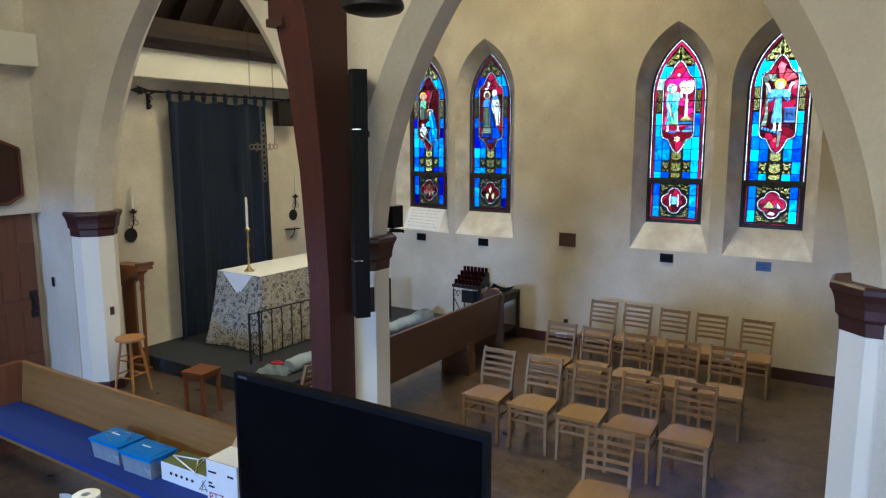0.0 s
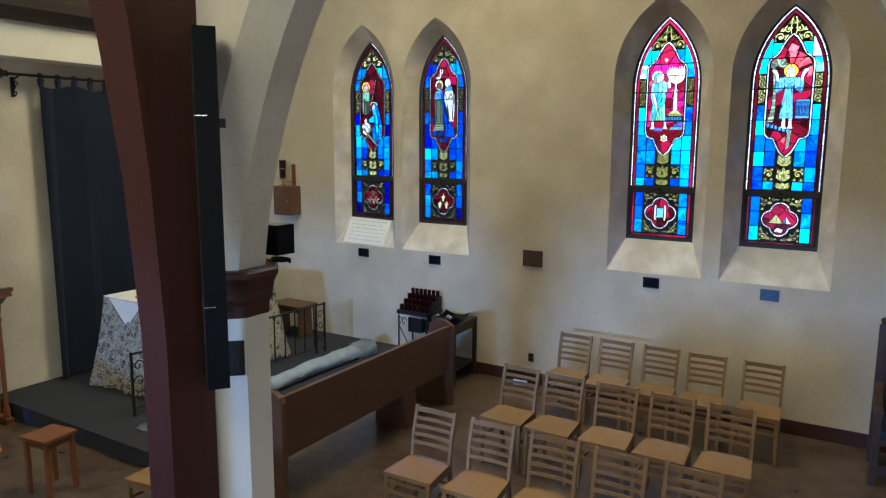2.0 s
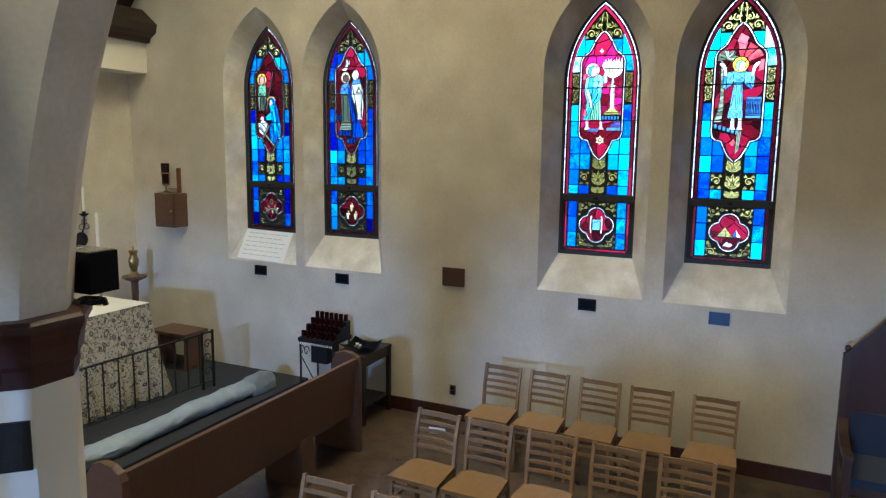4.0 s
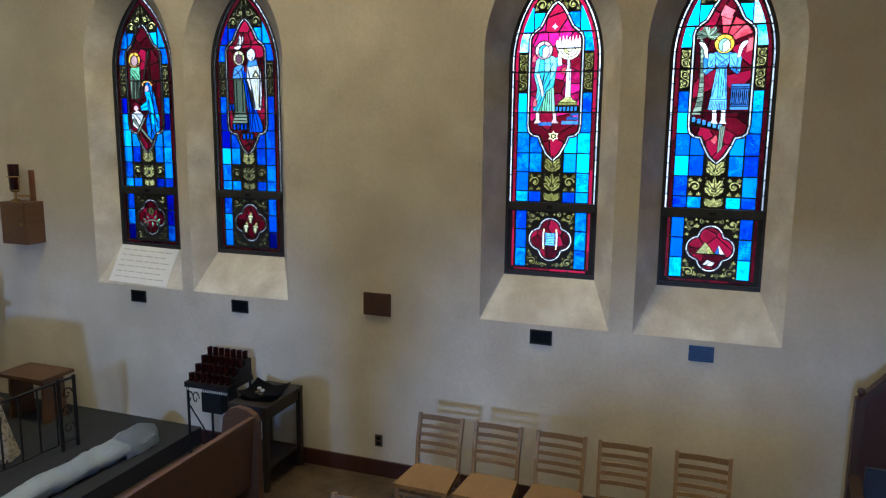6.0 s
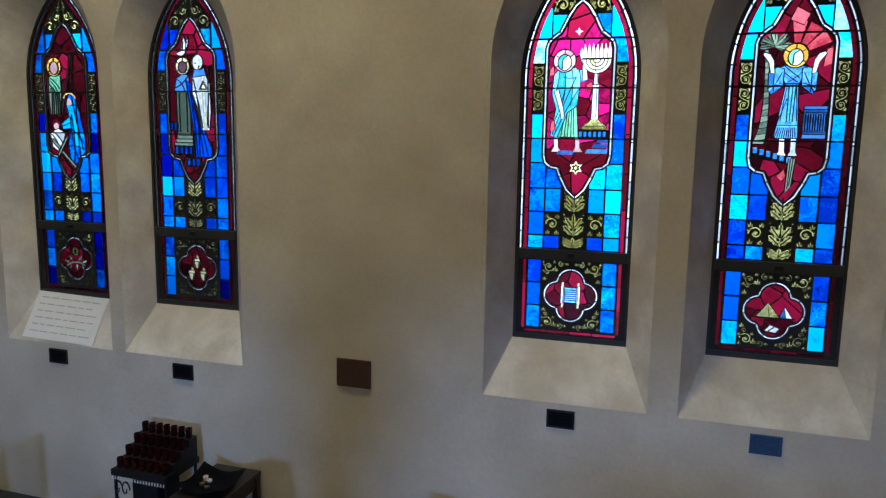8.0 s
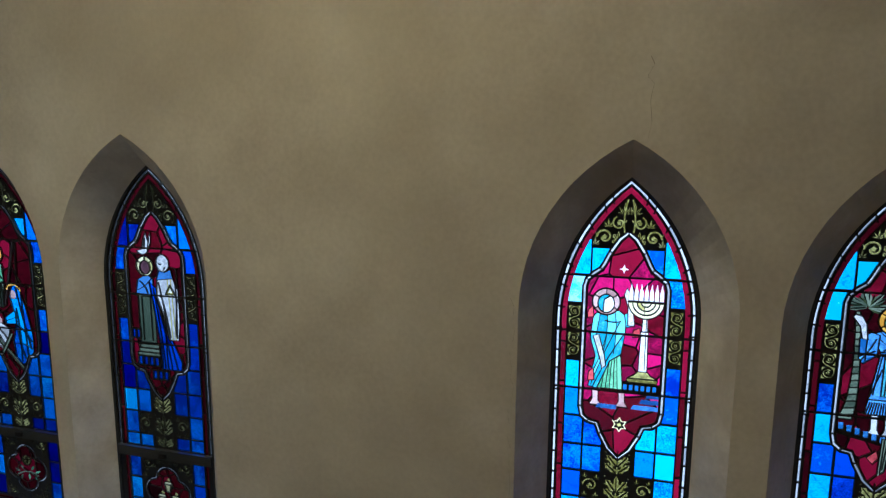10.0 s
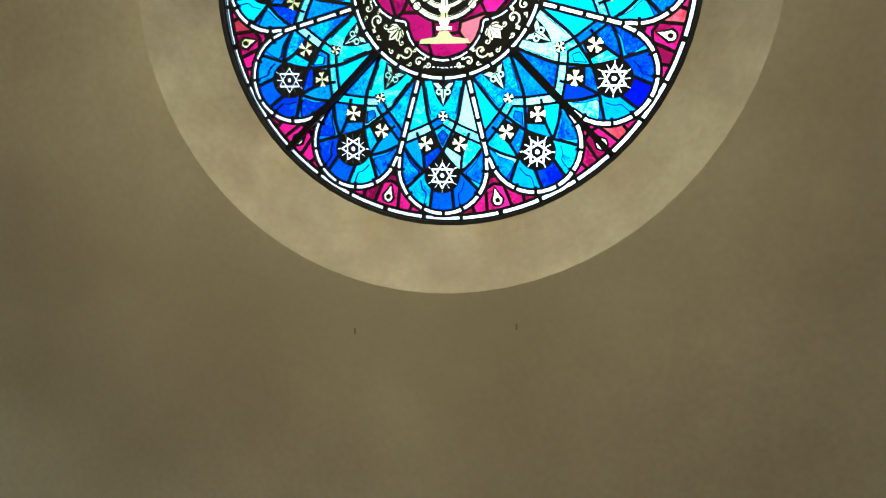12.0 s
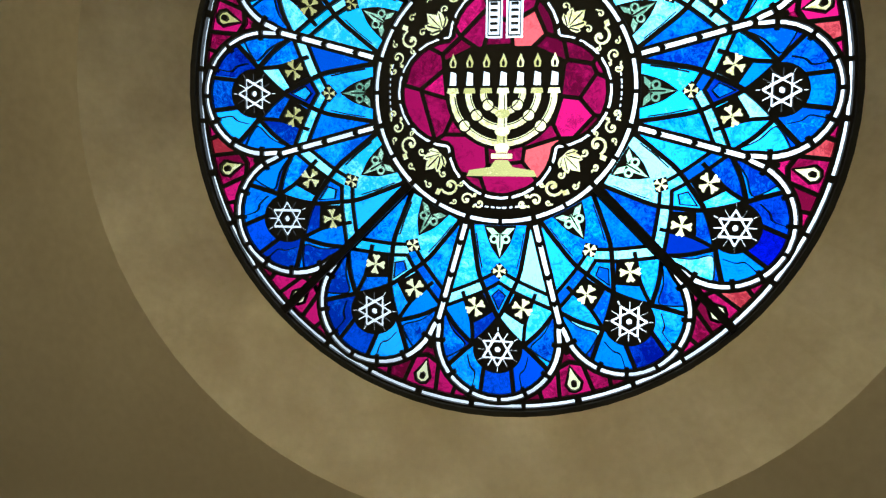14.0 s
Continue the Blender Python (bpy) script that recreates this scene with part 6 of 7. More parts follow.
def candlestick(x, y, z, h, candle):
    c = thing("candlestick", pose(x, y, z), "tall brass candlestick with a white candle", "candlestick", "altar candlesticks")
    bm = bmesh.new()
    lathe(bm, [(0.075, 0), (0.075, 0.012), (0.045, 0.03), (0.028, 0.05), (0.018, 0.07), (0.013, 0.09), (0.02, h * 0.3), (0.012, h * 0.34), (0.012, h * 0.55), (0.022, h * 0.6), (0.012, h * 0.64), (0.012, h * 0.9), (0.03, h * 0.94), (0.036, h * 0.97), (0.02, h)], seg=16)
    part("stick", bm, BRASS, c, smooth=True)
    bm = bmesh.new()
    lathe(bm, [(0.018, h), (0.018, h + candle), (0.006, h + candle + 0.004), (0.003, h + candle + 0.02)], seg=12)
    part("candle", bm, WAX, c, smooth=True)


candlestick(-7.36, 6.57, 1.231, 0.62, 0.42)
candlestick(-7.30, 7.92, 1.231, 0.60, 0.40)

# ---- curtain and rod ----
rod = thing("curtain_rod", pose(END, 7.03, 3.725), "black iron curtain rod with leaf-shaped finials and scroll brackets", "curtain rod")
bm = bmesh.new()
tube(bm, [(0.15, -1.20, 0), (0.15, 1.42, 0)], 0.016, 10)
part("rod", bm, IRON, rod)
for s, y in ((-1, -1.20), (1, 1.42)):
    bm = bmesh.new()
    lathe(bm, [(0.016, 0), (0.036, 0.03 * s), (0.018, 0.055 * s), (0.052, 0.11 * s), (0.036, 0.16 * s), (0.005, 0.25 * s)], (0.15, y, 0), 8, "y")
    for k in range(6):
        a = k * math.pi / 3
        c, e = math.cos(a), math.sin(a)
        beam(bm, (0.15 + 0.02 * c, y + 0.05 * s, 0.02 * e), (0.15 + 0.075 * c, y + 0.13 * s, 0.075 * e), 0.036, 0.008, (c, 0, e), 0.2)
    part("finial", bm, IRON, rod)
    bm = bmesh.new()
    yy = y - s * 0.10
    tube(bm, [(0.0, yy, -0.20), (0.05, yy, -0.14), (0.04, yy, -0.05), (0.15, yy, -0.01)], 0.011, 6)
    for r, z in ((0.055, -0.11), (0.034, -0.21)):
        tube(bm, [(0.055 + r * (1 - 0.07 * i) * math.cos(i * 0.6), yy, z + r * (1 - 0.07 * i) * math.sin(i * 0.6)) for i in range(11)], 0.009, 6)
    box(bm, 0, 0.012, yy - 0.02, yy + 0.02, -0.24, -0.02)
    part("bracket", bm, IRON, rod)
cur = thing("curtain", pose(END + 0.15, 7.055, 0.19), "heavy navy blue curtain in folds hung by tabs behind the altar", "curtain")
bm = bmesh.new()
sheet(bm, lambda u, w: Vector((0.022 * math.sin(u * 52 + 1.2 * math.sin(w * 2 + 5 * u)) * (0.5 + 0.5 * w) * (0.6 + 0.4 * math.sin(u * 9 + 1)) + 0.030 * math.sin(u * 23 + 2.2 * math.sin(u * 7) + 0.8 * w) + 0.006 * math.sin(u * 120 + 3 * w) * w, -0.92 + 1.84 * u + 0.02 * (w - 0.5) * (2 * u - 1), 3.425 * (1 - w) - 0.02 * math.sin(u * 22) * (1 - w))), 190, 14)
solid(bm, 0.004)
part("panel", bm, CURTAIN, cur, smooth=True)
for i in range(10):
    y = -0.89 + i * 0.197
    bm = bmesh.new()
    tube(bm, [(0.0, y, 3.415), (0.022, y, 3.495), (0.024, y, 3.545), (0, y, 3.56), (-0.024, y, 3.545), (-0.022, y, 3.495), (0, y, 3.415)], 0.012, 6)
    for vv in bm.verts:
        vv.co.y = y + (vv.co.y - y) * 2.6
    part("tab", bm, CURTAIN, cur)

# ---- nave side: door, plaque, ledge, switches ----
door = thing("door_1", pose(-8.73, 3.42, 0), "dark reddish-brown planked wooden door with an iron handle", "door", kind="structure")
for i in range(9):
    y = -0.93 + i * 0.207
    part("plank", B(-0.02, 0.02, y, y + 0.202, 0.01, 2.175), DOORWOOD, door, bevel=0.005)
for z in (0.35, 1.05, 1.75):
    part("cross_rail", B(0.02, 0.04, -0.9, 0.92, z - 0.07, z + 0.07), DOORWOOD, door, bevel=0.004)
bm = bmesh.new()
tube(bm, [(0.045, 0.86, 0.93), (0.08, 0.86, 0.97), (0.085, 0.86, 1.10), (0.045, 0.86, 1.16)], 0.014, 8)
box(bm, 0.02, 0.046, 0.82, 0.90, 0.88, 1.22)
part("door_handle", bm, IRON, door, "black iron pull handle")
piece("trim_nave_ledge", B(-8.64, -8.40, 0.5, N0, 3.80 + LIFT, 4.17 + LIFT), PALE, "pale plastered ledge above the door wall", "beam", bevel=0.006)

plq = thing("hymn_board", pose(-8.635, 3.75, 2.30), "dark wooden hymn board with a pointed top on the wall", "plaque")
bm = bmesh.new()
out = [(0.48, 0.68), (0.48, 0.10), (0.30, 0.0), (-0.30, 0.0), (-0.48, 0.10), (-0.48, 0.68), (0.0, 0.90)]
prism(bm, out, "x", 0.0, 0.03)
part("board", bm, DARKWOOD, plq, bevel=0.006)
bm = bmesh.new()
for a, b in zip(out, out[1:] + out[:1]):
    beam(bm, (0.036, a[0] * 0.96, 0.02 + a[1] * 0.95), (0.036, b[0] * 0.96, 0.02 + b[1] * 0.95), 0.03, 0.04, (1, 0, 0))
part("border", bm, DOORWOOD, plq)

sw = thing("light_switch", pose(-8.486, N0, 1.325), "dark double light switch on the plaster wall", "switch")
part("plate", B(-0.035, 0.035, -0.007, 0.012, -0.06, 0.06), CHROME, sw, bevel=0.002)
for z in (-0.03, 0.028):
    part("toggle", B(-0.022, 0.022, -0.014, -0.007, z - 0.02, z + 0.02), BLACK, sw)
sw = thing("light_switch", pose(COLX[0] + 0.235, 4.70, 1.0, 0, 0, 90), "small dark switch on the column's flank", "switch")
part("plate", B(-0.025, 0.025, -0.008, 0.002, -0.05, 0.05), BROWNBRONZE, sw, bevel=0.002)

lampp = thing("pendant_lamp", pose(-2.90, 3.8, 3.925), "dark metal bowl-shaped pendant lamp on a long rod", "lamp")
bm = bmesh.new()
lathe(bm, [(0.02, 0.22), (0.10, 0.20), (0.18, 0.13), (0.21, 0.05), (0.21, 0.02), (0.19, 0.0), (0.12, -0.02), (0.02, -0.03)], seg=28)
part("shade", bm, IRON, lampp, smooth=True)
bm = bmesh.new()
tube(bm, [(0, 0, 0.2), (0, 0, TOP - 3.925)], 0.012, 8)
part("rod", bm, IRON, lampp)

# ---- television on its stand ----
tv = thing("television", pose(-1.858, 2.2, 0.718), "large flat black television with a glossy dark screen", "television")
part("casing", B(-0.73, 0.73, 0.0, 0.045, 0.28, 1.155), BLACK, tv, bevel=0.008, seg=2)
part("rear_housing", B(-0.5, 0.5, 0.045, 0.10, 0.42, 0.95), BLACK, tv, bevel=0.02)
part("screen", B(-0.71, 0.71, -0.004, 0.0, 0.305, 1.125), SCREEN, tv)
part("maker_plate", B(-0.69, -0.63, -0.006, 0.0, 1.133, 1.147), CHROME, tv)
tv.scale = (1.02, 1, 1)
st = thing("television_stand", pose(-1.858, 2.265, 0), "black metal television stand with a cross foot", "stand")
bm = bmesh.new()
box(bm, -0.04, 0.04, 0.02, 0.08, 0.05, 1.5), box(bm, -0.25, 0.25, 0.01, 0.035, 1.02, 1.45)
part("pole", bm, IRON, st)
part("foot", (lambda q: (box(q, -0.5, 0.5, -0.04, 0.08, 0, 0.05), box(q, -0.06, 0.06, -0.35, 0.40, 0, 0.05), q)[2])(bmesh.new()), IRON, st)

# ---- on the oak pew: tubs and cartons ----
SEAT = 0.489


def tub(x, y, label, wire):
    t = thing("storage_tub", pose(x, y, SEAT, 0, 0, 2), label, "box", "storage tubs")
    bm = bmesh.new()
    prism(bm, [(-0.165, -0.105), (0.165, -0.105), (0.165, 0.105), (-0.165, 0.105)], "z", 0.0, 0.15)
    for v in bm.verts:
        if v.co.z > 0.1:
            v.co.x *= 1.09
            v.co.y *= 1.12
    part("body", bm, TUB, t, bevel=0.012, seg=2)
    part("lid", B(-0.19, 0.19, -0.128, 0.128, 0.148, 0.168), BLUELID, t, "bright blue plastic lid", bevel=0.007, seg=2)
    part("lid_panel", B(-0.15, 0.15, -0.09, 0.09, 0.168, 0.173), BLUELID, t, bevel=0.004)
    part("handle", B(0.17, 0.195, -0.04, 0.04, 0.11, 0.15), BLUELID, t, bevel=0.004)
    part("sticker", B(-0.10, 0.0, 0.02, 0.035, 0.173, 0.175), PAPER, t)
    if wire:
        c = thing("loose_wire", pose(x, y, SEAT + 0.176), "thin grey wire loop lying on a tub lid", "wire")
        bm = bmesh.new()
        tube(bm, [(0.13 * math.cos(a), 0.08 * math.sin(a) + 0.02 * math.sin(2 * a), 0.004) for a in [0.35 * i for i in range(16)]], 0.0035, 6)
        part("wire", bm, CHROME, c)


tub(-4.99, 2.985, "clear plastic storage tub with a blue lid on the pew", True)
tub(-4.565, 2.975, "clear plastic tub with a blue lid, beside another", False)
cb = thing("carton", pose(-4.06, 3.045, SEAT, 0, 0, 2), "flat white and green carton lying on the pew cushion", "carton")
part("body", B(-0.22, 0.22, -0.12, 0.12, 0, 0.13), PAPER, cb, bevel=0.003)
part("top_print", B(-0.218, 0.218, -0.118, 0.118, 0.13, 0.132), GREENCARD, cb, "olive green printed top")
for i in range(5):
    bm = bmesh.new()
    lathe(bm, [(0.011, -0.1225), (0.011, -0.1205)], (-0.135 + i * 0.045, 0, 0.065), 12, "y")
    part("print_dot", bm, GRILLE, cb)
for a, b in (((0.10, 0.025), (0.155, 0.105)), ((0.12, 0.02), (0.135, 0.085)), ((0.165, 0.025), (0.125, 0.09)), ((0.10, 0.03), (0.17, 0.04))):
    bm = bmesh.new()
    beam(bm, (a[0], -0.121, a[1]), (b[0], -0.121, b[1]), 0.003, 0.004, (0, 1, 0))
    part("print_bar", bm, GRILLE, cb)
cb.scale = (1.32, 0.86, 1.13)
hg = thing("coat_hanger", pose(-4.12, 3.04, SEAT + 0.152, 0, 0, -15), "white plastic coat hanger lying on the carton", "hanger")
bm = bmesh.new()
tube(bm, [(-0.20, -0.06, 0.004), (0, 0.05, 0.004), (0.20, -0.06, 0.004)], 0.006, 8, closed=True)
tube(bm, [(0, 0.05, 0.004), (0, 0.09, 0.004), (0.025, 0.115, 0.004), (0.045, 0.09, 0.004), (0.03, 0.07, 0.004)], 0.004, 6)
part("frame", bm, PAPER, hg)
cb = thing("carton", pose(-3.585, 2.99, SEAT, 0, 0, 4), "tall open white carton with red print and raised flaps", "carton")
part("body", B(-0.13, 0.13, -0.12, 0.12, 0, 0.27), PAPER, cb, bevel=0.003)
for m, d in (((-0.13, 0, 0.27, 0, -35, 0), (-0.12, 0)), ((0, 0.12, 0.27, 40, 0, 0), None), ((0, -0.12, 0.27, -70, 0, 0), None)):
    bm = B(-0.12, 0.0, -0.11, 0.11, 0, 0.004) if d else B(-0.12, 0.12, -0.0, 0.10, 0, 0.004)
    bm.transform(pose(*m))
    part("flap", bm, BROWNCARD, cb, "raw brown cardboard flap")
for x, z, w in ((-0.115, 0.115, 0.05), (-0.115, 0.135, 0.03), (-0.115, 0.20, 0.07), (0.05, 0.20, 0.05)):
    part("print_bar", B(x, x + w, -0.1225, -0.12, z, z + 0.010), GRILLE, cb)
# the printed letters that can be read
text = bpy.data.curves.new("print_word", "FONT")
text.body, text.size, text.extrude = "PTZ", 0.075, 0.0004
flat = new("print_word", text)
word = bpy.data.meshes.new_from_object(flat.evaluated_get(bpy.context.evaluated_depsgraph_get()))
bpy.data.objects.remove(flat)
word.materials.clear()
word.materials.append(REDINK)
ob = new("print_word", word)
ob.parent, ob.location, ob.rotation_euler = cb, (-0.118, -0.1212, 0.035), (radians(90), 0, 0)
tagged(ob, "small red printed letters")
cb.scale = (1.12, 1, 1.3)
# support added below the view so the paper roll doesn't float
stand = thing("plant_stand", pose(-2.65, 1.36, 0), "plain dark wooden stand under the paper roll", "stand")
part("top", B(-0.14, 0.14, -0.16, 0.10, 1.42, 1.45), DARKWOOD, stand, bevel=0.004)
for sx in (-1, 1):
    for sy in (-0.13, 0.07):
        part("leg", B(sx * 0.12 - 0.015, sx * 0.12 + 0.015, sy - 0.015, sy + 0.015, 0, 1.42), DARKWOOD, stand)
rl = thing("paper_roll", pose(-2.63, 1.40, 1.45), "roll of white paper tissue with a loose end", "paper roll")
bm = bmesh.new()
lathe(bm, [(0.02, 0.0), (0.055, 0.0), (0.056, 0.10), (0.053, 0.102), (0.02, 0.102), (0.02, 0.0)], seg=32, close=False)
part("tissue", bm, PAPER, rl, smooth=True)
bm = bmesh.new()
sheet(bm, lambda u, w: Vector((-0.045 - 0.05 * u, -0.035 - 0.03 * u + 0.01 * math.sin(3 * u), 0.10 * w + 0.006 * u)), 6, 2)
solid(bm, 0.001)
part("loose_end", bm, PAPER, rl)

# ---- stools, lectern and the single chair ----
s = thing("bar_stool", pose(-7.47, 4.745, 0, 0, 0, 12), "light wooden round stool with turned legs and rungs", "stool")
bm = bmesh.new()
lathe(bm, [(0.13, 0.625), (0.165, 0.63), (0.17, 0.645), (0.165, 0.66), (0.13, 0.665)], seg=28)
part("seat", bm, STOOLWOOD, s, smooth=True)
for k in range(4):
    a = radians(45 + 90 * k)
    bm = bmesh.new()
    tube(bm, [(0.10 * math.cos(a), 0.10 * math.sin(a), 0.63), (0.15 * math.cos(a), 0.15 * math.sin(a), 0.35), (0.205 * math.cos(a), 0.205 * math.sin(a), 0.0)], [0.014, 0.019, 0.013], 8)
    part("leg", bm, STOOLWOOD, s, smooth=True)
    for z in (0.20, 0.40):
        r = 0.205 - 0.105 * z / 0.63
        b = a + math.pi / 2
        dz = 0.03 if k % 2 else 0.0
        bm = bmesh.new()
        tube(bm, [(r * math.cos(a), r * math.sin(a), z + dz), (r * math.cos(b), r * math.sin(b), z + dz)], 0.009, 6)
        part("rung", bm, STOOLWOOD, s)
s.scale = (1, 1, 1.05)
s = thing("square_stool", pose(-6.17, 4.755, 0, 0, 0, 8), "small square reddish wooden stool with four slim legs", "stool")
part("seat", B(-0.155, 0.155, -0.155, 0.155, 0.475, 0.50), REDWOOD, s, bevel=0.006)
for sx in (-1, 1):
    for sy in (-1, 1):
        bm = bmesh.new()
        for a, b in zip(((0.124, 0.475), (0.121, 0.28), (0.123, 0.11)), ((0.121, 0.28), (0.123, 0.11), (0.127, 0.0))):
            beam(bm, (sx * a[0], sy * a[0], a[1]), (sx * b[0], sy * b[0], b[1]), 0.036, 0.036, (0, 1, 0), 0.92)
        part("leg", bm, REDWOOD, s)
    part("apron", B(sx * 0.12 - 0.008, sx * 0.12 + 0.008, -0.11, 0.11, 0.415, 0.475), REDWOOD, s)
    part("apron", B(-0.11, 0.11, sx * 0.12 - 0.008, sx * 0.12 + 0.008, 0.415, 0.475), REDWOOD, s)
s.scale = (1, 1, 1.04)
copy_thing(first, pose(-4.80, 4.88, 0, 0, 0, -86))

lc = thing("lectern", pose(-8.21, 5.315, 0), "brown wooden lectern with a sloping desk and turned post", "lectern")
bm = bmesh.new()
prism(bm, [(-0.30, 1.12), (-0.30, 1.34), (0.27, 1.36), (0.29, 1.30), (0.18, 1.27), (-0.10, 1.08)], "y", -0.10, 0.12)
part("desk", bm, REDWOOD, lc, bevel=0.006)
part("ledge", B(0.24, 0.30, -0.11, 0.13, 1.345, 1.385), PEWDARK, lc, bevel=0.004)
part("back_panel", B(-0.28, -0.02, 0.03, 0.06, 0.0, 1.12), REDWOOD, lc, bevel=0.004)
bm = bmesh.new()
lathe(bm, [(0.035, 0.0), (0.035, 0.14), (0.022, 0.17), (0.03, 0.24), (0.022, 0.30), (0.026, 0.7), (0.022, 1.02), (0.034, 1.06), (0.022, 1.10), (0.034, 1.16), (0.034, 1.29)], (0.17, 0.02, 0), 14)
part("post", bm, REDWOOD, lc, smooth=True)
part("foot", B(-0.26, 0.24, -0.02, 0.06, 0.0, 0.05), REDWOOD, lc, bevel=0.006)

lc.scale = (1, 1, 1.07)

# ---- altar rail ----
rail = thing("altar_rail", pose(-6.58, 7.32, 0.17, 0, 0, -3), "low black wrought-iron altar rail with scrolled end panels", "railing")
for z, h in ((0.665, 0.014), (0.08, 0.008)):
    part("bar", B(-0.016 if h > 0.01 else -0.008, 0.016 if h > 0.01 else 0.008, -1.42, 1.42, z - h / 2, z + h / 2), IRON, rail)
for i in range(15):
    y = -1.22 + i * 0.1743
    part("baluster", B(-0.006, 0.006, y - 0.006, y + 0.006, 0.08, 0.66), IRON, rail)
for y in (-1.42, -1.26, 1.26, 1.42):
    part("post", B(-0.011, 0.011, y - 0.011, y + 0.011, 0.0, 0.685), IRON, rail, bevel=0.002)
for c in (-1.34, 1.34):
    for z, f in ((0.20, 1), (0.365, -1), (0.53, 1)):
        bm = bmesh.new()
        tube(bm, [(0, c + f * 0.058 * (1 - 0.11 * a) * math.cos(a), z + 0.062 * (1 - 0.11 * a) * math.sin(a)) for a in [0.5 * i for i in range(15)]], 0.006, 6)
        part("scroll", bm, IRON, rail)

bag = thing("cloth_bundle", pose(-6.17, 5.88, 0.17, 0, 0, 15), "pale blue folded cloth with a red strap on the platform", "cloth")
bm = bmesh.new()
sheet(bm, lambda u, w: Vector((-0.22 + 0.44 * u, -0.14 + 0.28 * w, 0.075 * (math.sin(math.pi * u) * math.sin(math.pi * w)) ** 0.35 + 0.012 * math.sin(u * 19 + w * 7))), 18, 12)
solid(bm, 0.006)
part("fold", bm, PALEBLUE, bag, smooth=True)
bm = bmesh.new()
tube(bm, [(-0.10, 0.05, 0.085), (-0.02, 0.09, 0.10), (0.07, 0.05, 0.095), (0.02, 0.0, 0.10), (-0.08, 0.02, 0.09)], 0.013, 8)
part("strap", bm, REDINK, bag, "crumpled red strap")

# ---- hanging cross of rings ----
cr = thing("hanging_cross", pose(-7.55, 7.12, 2.97), "hanging metal cross made of linked rings with a rayed centre", "cross")
RG = surf("dull_metal", (0.22, 0.185, 0.15), (0.34, 0.29, 0.23), 10, 0.4, 0.1, metal=0.8)
spots = [(0, 0.078 * k) for k in range(-6, 5)] + [(0.078 * k, 0) for k in (-3, -2, -1, 1, 2, 3)]
for y, z in spots:
    bm = bmesh.new()
    tube(bm, [(0, y + 0.036 * math.cos(a), z + 0.036 * math.sin(a)) for a in [2 * math.pi * i / 16 for i in range(16)]], 0.007, 6, closed=True)
    part("ring", bm, RG, cr, smooth=True)
for k in range(8):
    a = radians(22.5 + 45 * k)
    bm = bmesh.new()
    tube(bm, [(0, 0.05 * math.cos(a), 0.05 * math.sin(a)), (0, 0.17 * math.cos(a), 0.17 * math.sin(a))], [0.008, 0.004], 6)
    part("ray", bm, RG, cr)
for y in (-0.22, 0.22):
    bm = bmesh.new()
    for i in range(40):
        z = 0.04 + i * 0.075
        a = (0.008, 0) if i % 2 else (0, 0.008)
        tube(bm, [(a[0], y + a[1], z), (a[0], y + a[1], z + 0.07), (-a[0], y - a[1], z + 0.07), (-a[0], y - a[1], z)], 0.003, 4, closed=True)
    part("chain", bm, IRON, cr, "thin dark chain")


# ---- wall sconces, loudspeaker, shelf on the west wall ----
def sconce(y):
    s = thing("wall_sconce", pose(END, y, 1.785), "black iron wall sconce with rings and a white candle", "sconce", "wall sconces")
    bm = bmesh.new()
    lathe(bm, [(0.02, 0.0), (0.085, 0.004), (0.098, 0.02), (0.09, 0.028), (0.02, 0.022)], (0, -0.03, 0), 24, "x")
    part("reflector", bm, IRON, s, smooth=True)
    bm = bmesh.new()
    tube(bm, [(0.03, -0.03, 0.06), (0.05, 0.0, 0.16), (0.055, 0.005, 0.30)], 0.010, 8)
    part("stem", bm, IRON, s)
    for dy, z in ((-0.035, 0.165), (0.04, 0.165), (0.003, 0.225)):
        bm = bmesh.new()
        tube(bm, [(0.05, dy + 0.034 * math.cos(a), z + 0.034 * math.sin(a)) for a in [2 * math.pi * i / 16 for i in range(16)]], 0.006, 6, closed=True)
        part("ring", bm, RG, s)
    bm = bmesh.new()
    lathe(bm, [(0.015, 0.29), (0.05, 0.315), (0.055, 0.33), (0.02, 0.325), (0.02, 0.36)], (0.055, 0.005, 0), 16)
    part("cup", bm, IRON, s, smooth=True)
    bm = bmesh.new()
    lathe(bm, [(0.017, 0.34), (0.017, 0.64), (0.01, 0.65), (0.003, 0.665)], (0.055, 0.005, 0), 12)
    part("candle", bm, WAX, s, smooth=True)


sconce(5.56)
sconce(8.655)
ls = thing("wall_loudspeaker", pose(END, 8.43, 3.50, 0, 0, -18), "black box loudspeaker fixed high beside the curtain", "loudspeaker")
part("cabinet", B(0.06, 0.24, -0.17, 0.17, -0.20, 0.20), BLACK, ls, bevel=0.012)
part("grille", B(0.24, 0.246, -0.155, 0.155, -0.185, 0.185), GRILLE, ls)
part("bracket", B(0.0, 0.06, -0.04, 0.04, -0.05, 0.05), IRON, ls)
sh = thing("wall_shelf", pose(END, 8.55, 1.545), "small dark iron bracket shelf on the wall", "shelf")
part("board", B(0, 0.14, -0.12, 0.12, 0, 0.015), IRON, sh)
bm = bmesh.new()
tube(bm, [(0.12, 0, 0), (0.08, 0, -0.10), (0.01, 0, -0.16)], 0.008, 6)
part("bracket", bm, IRON, sh)

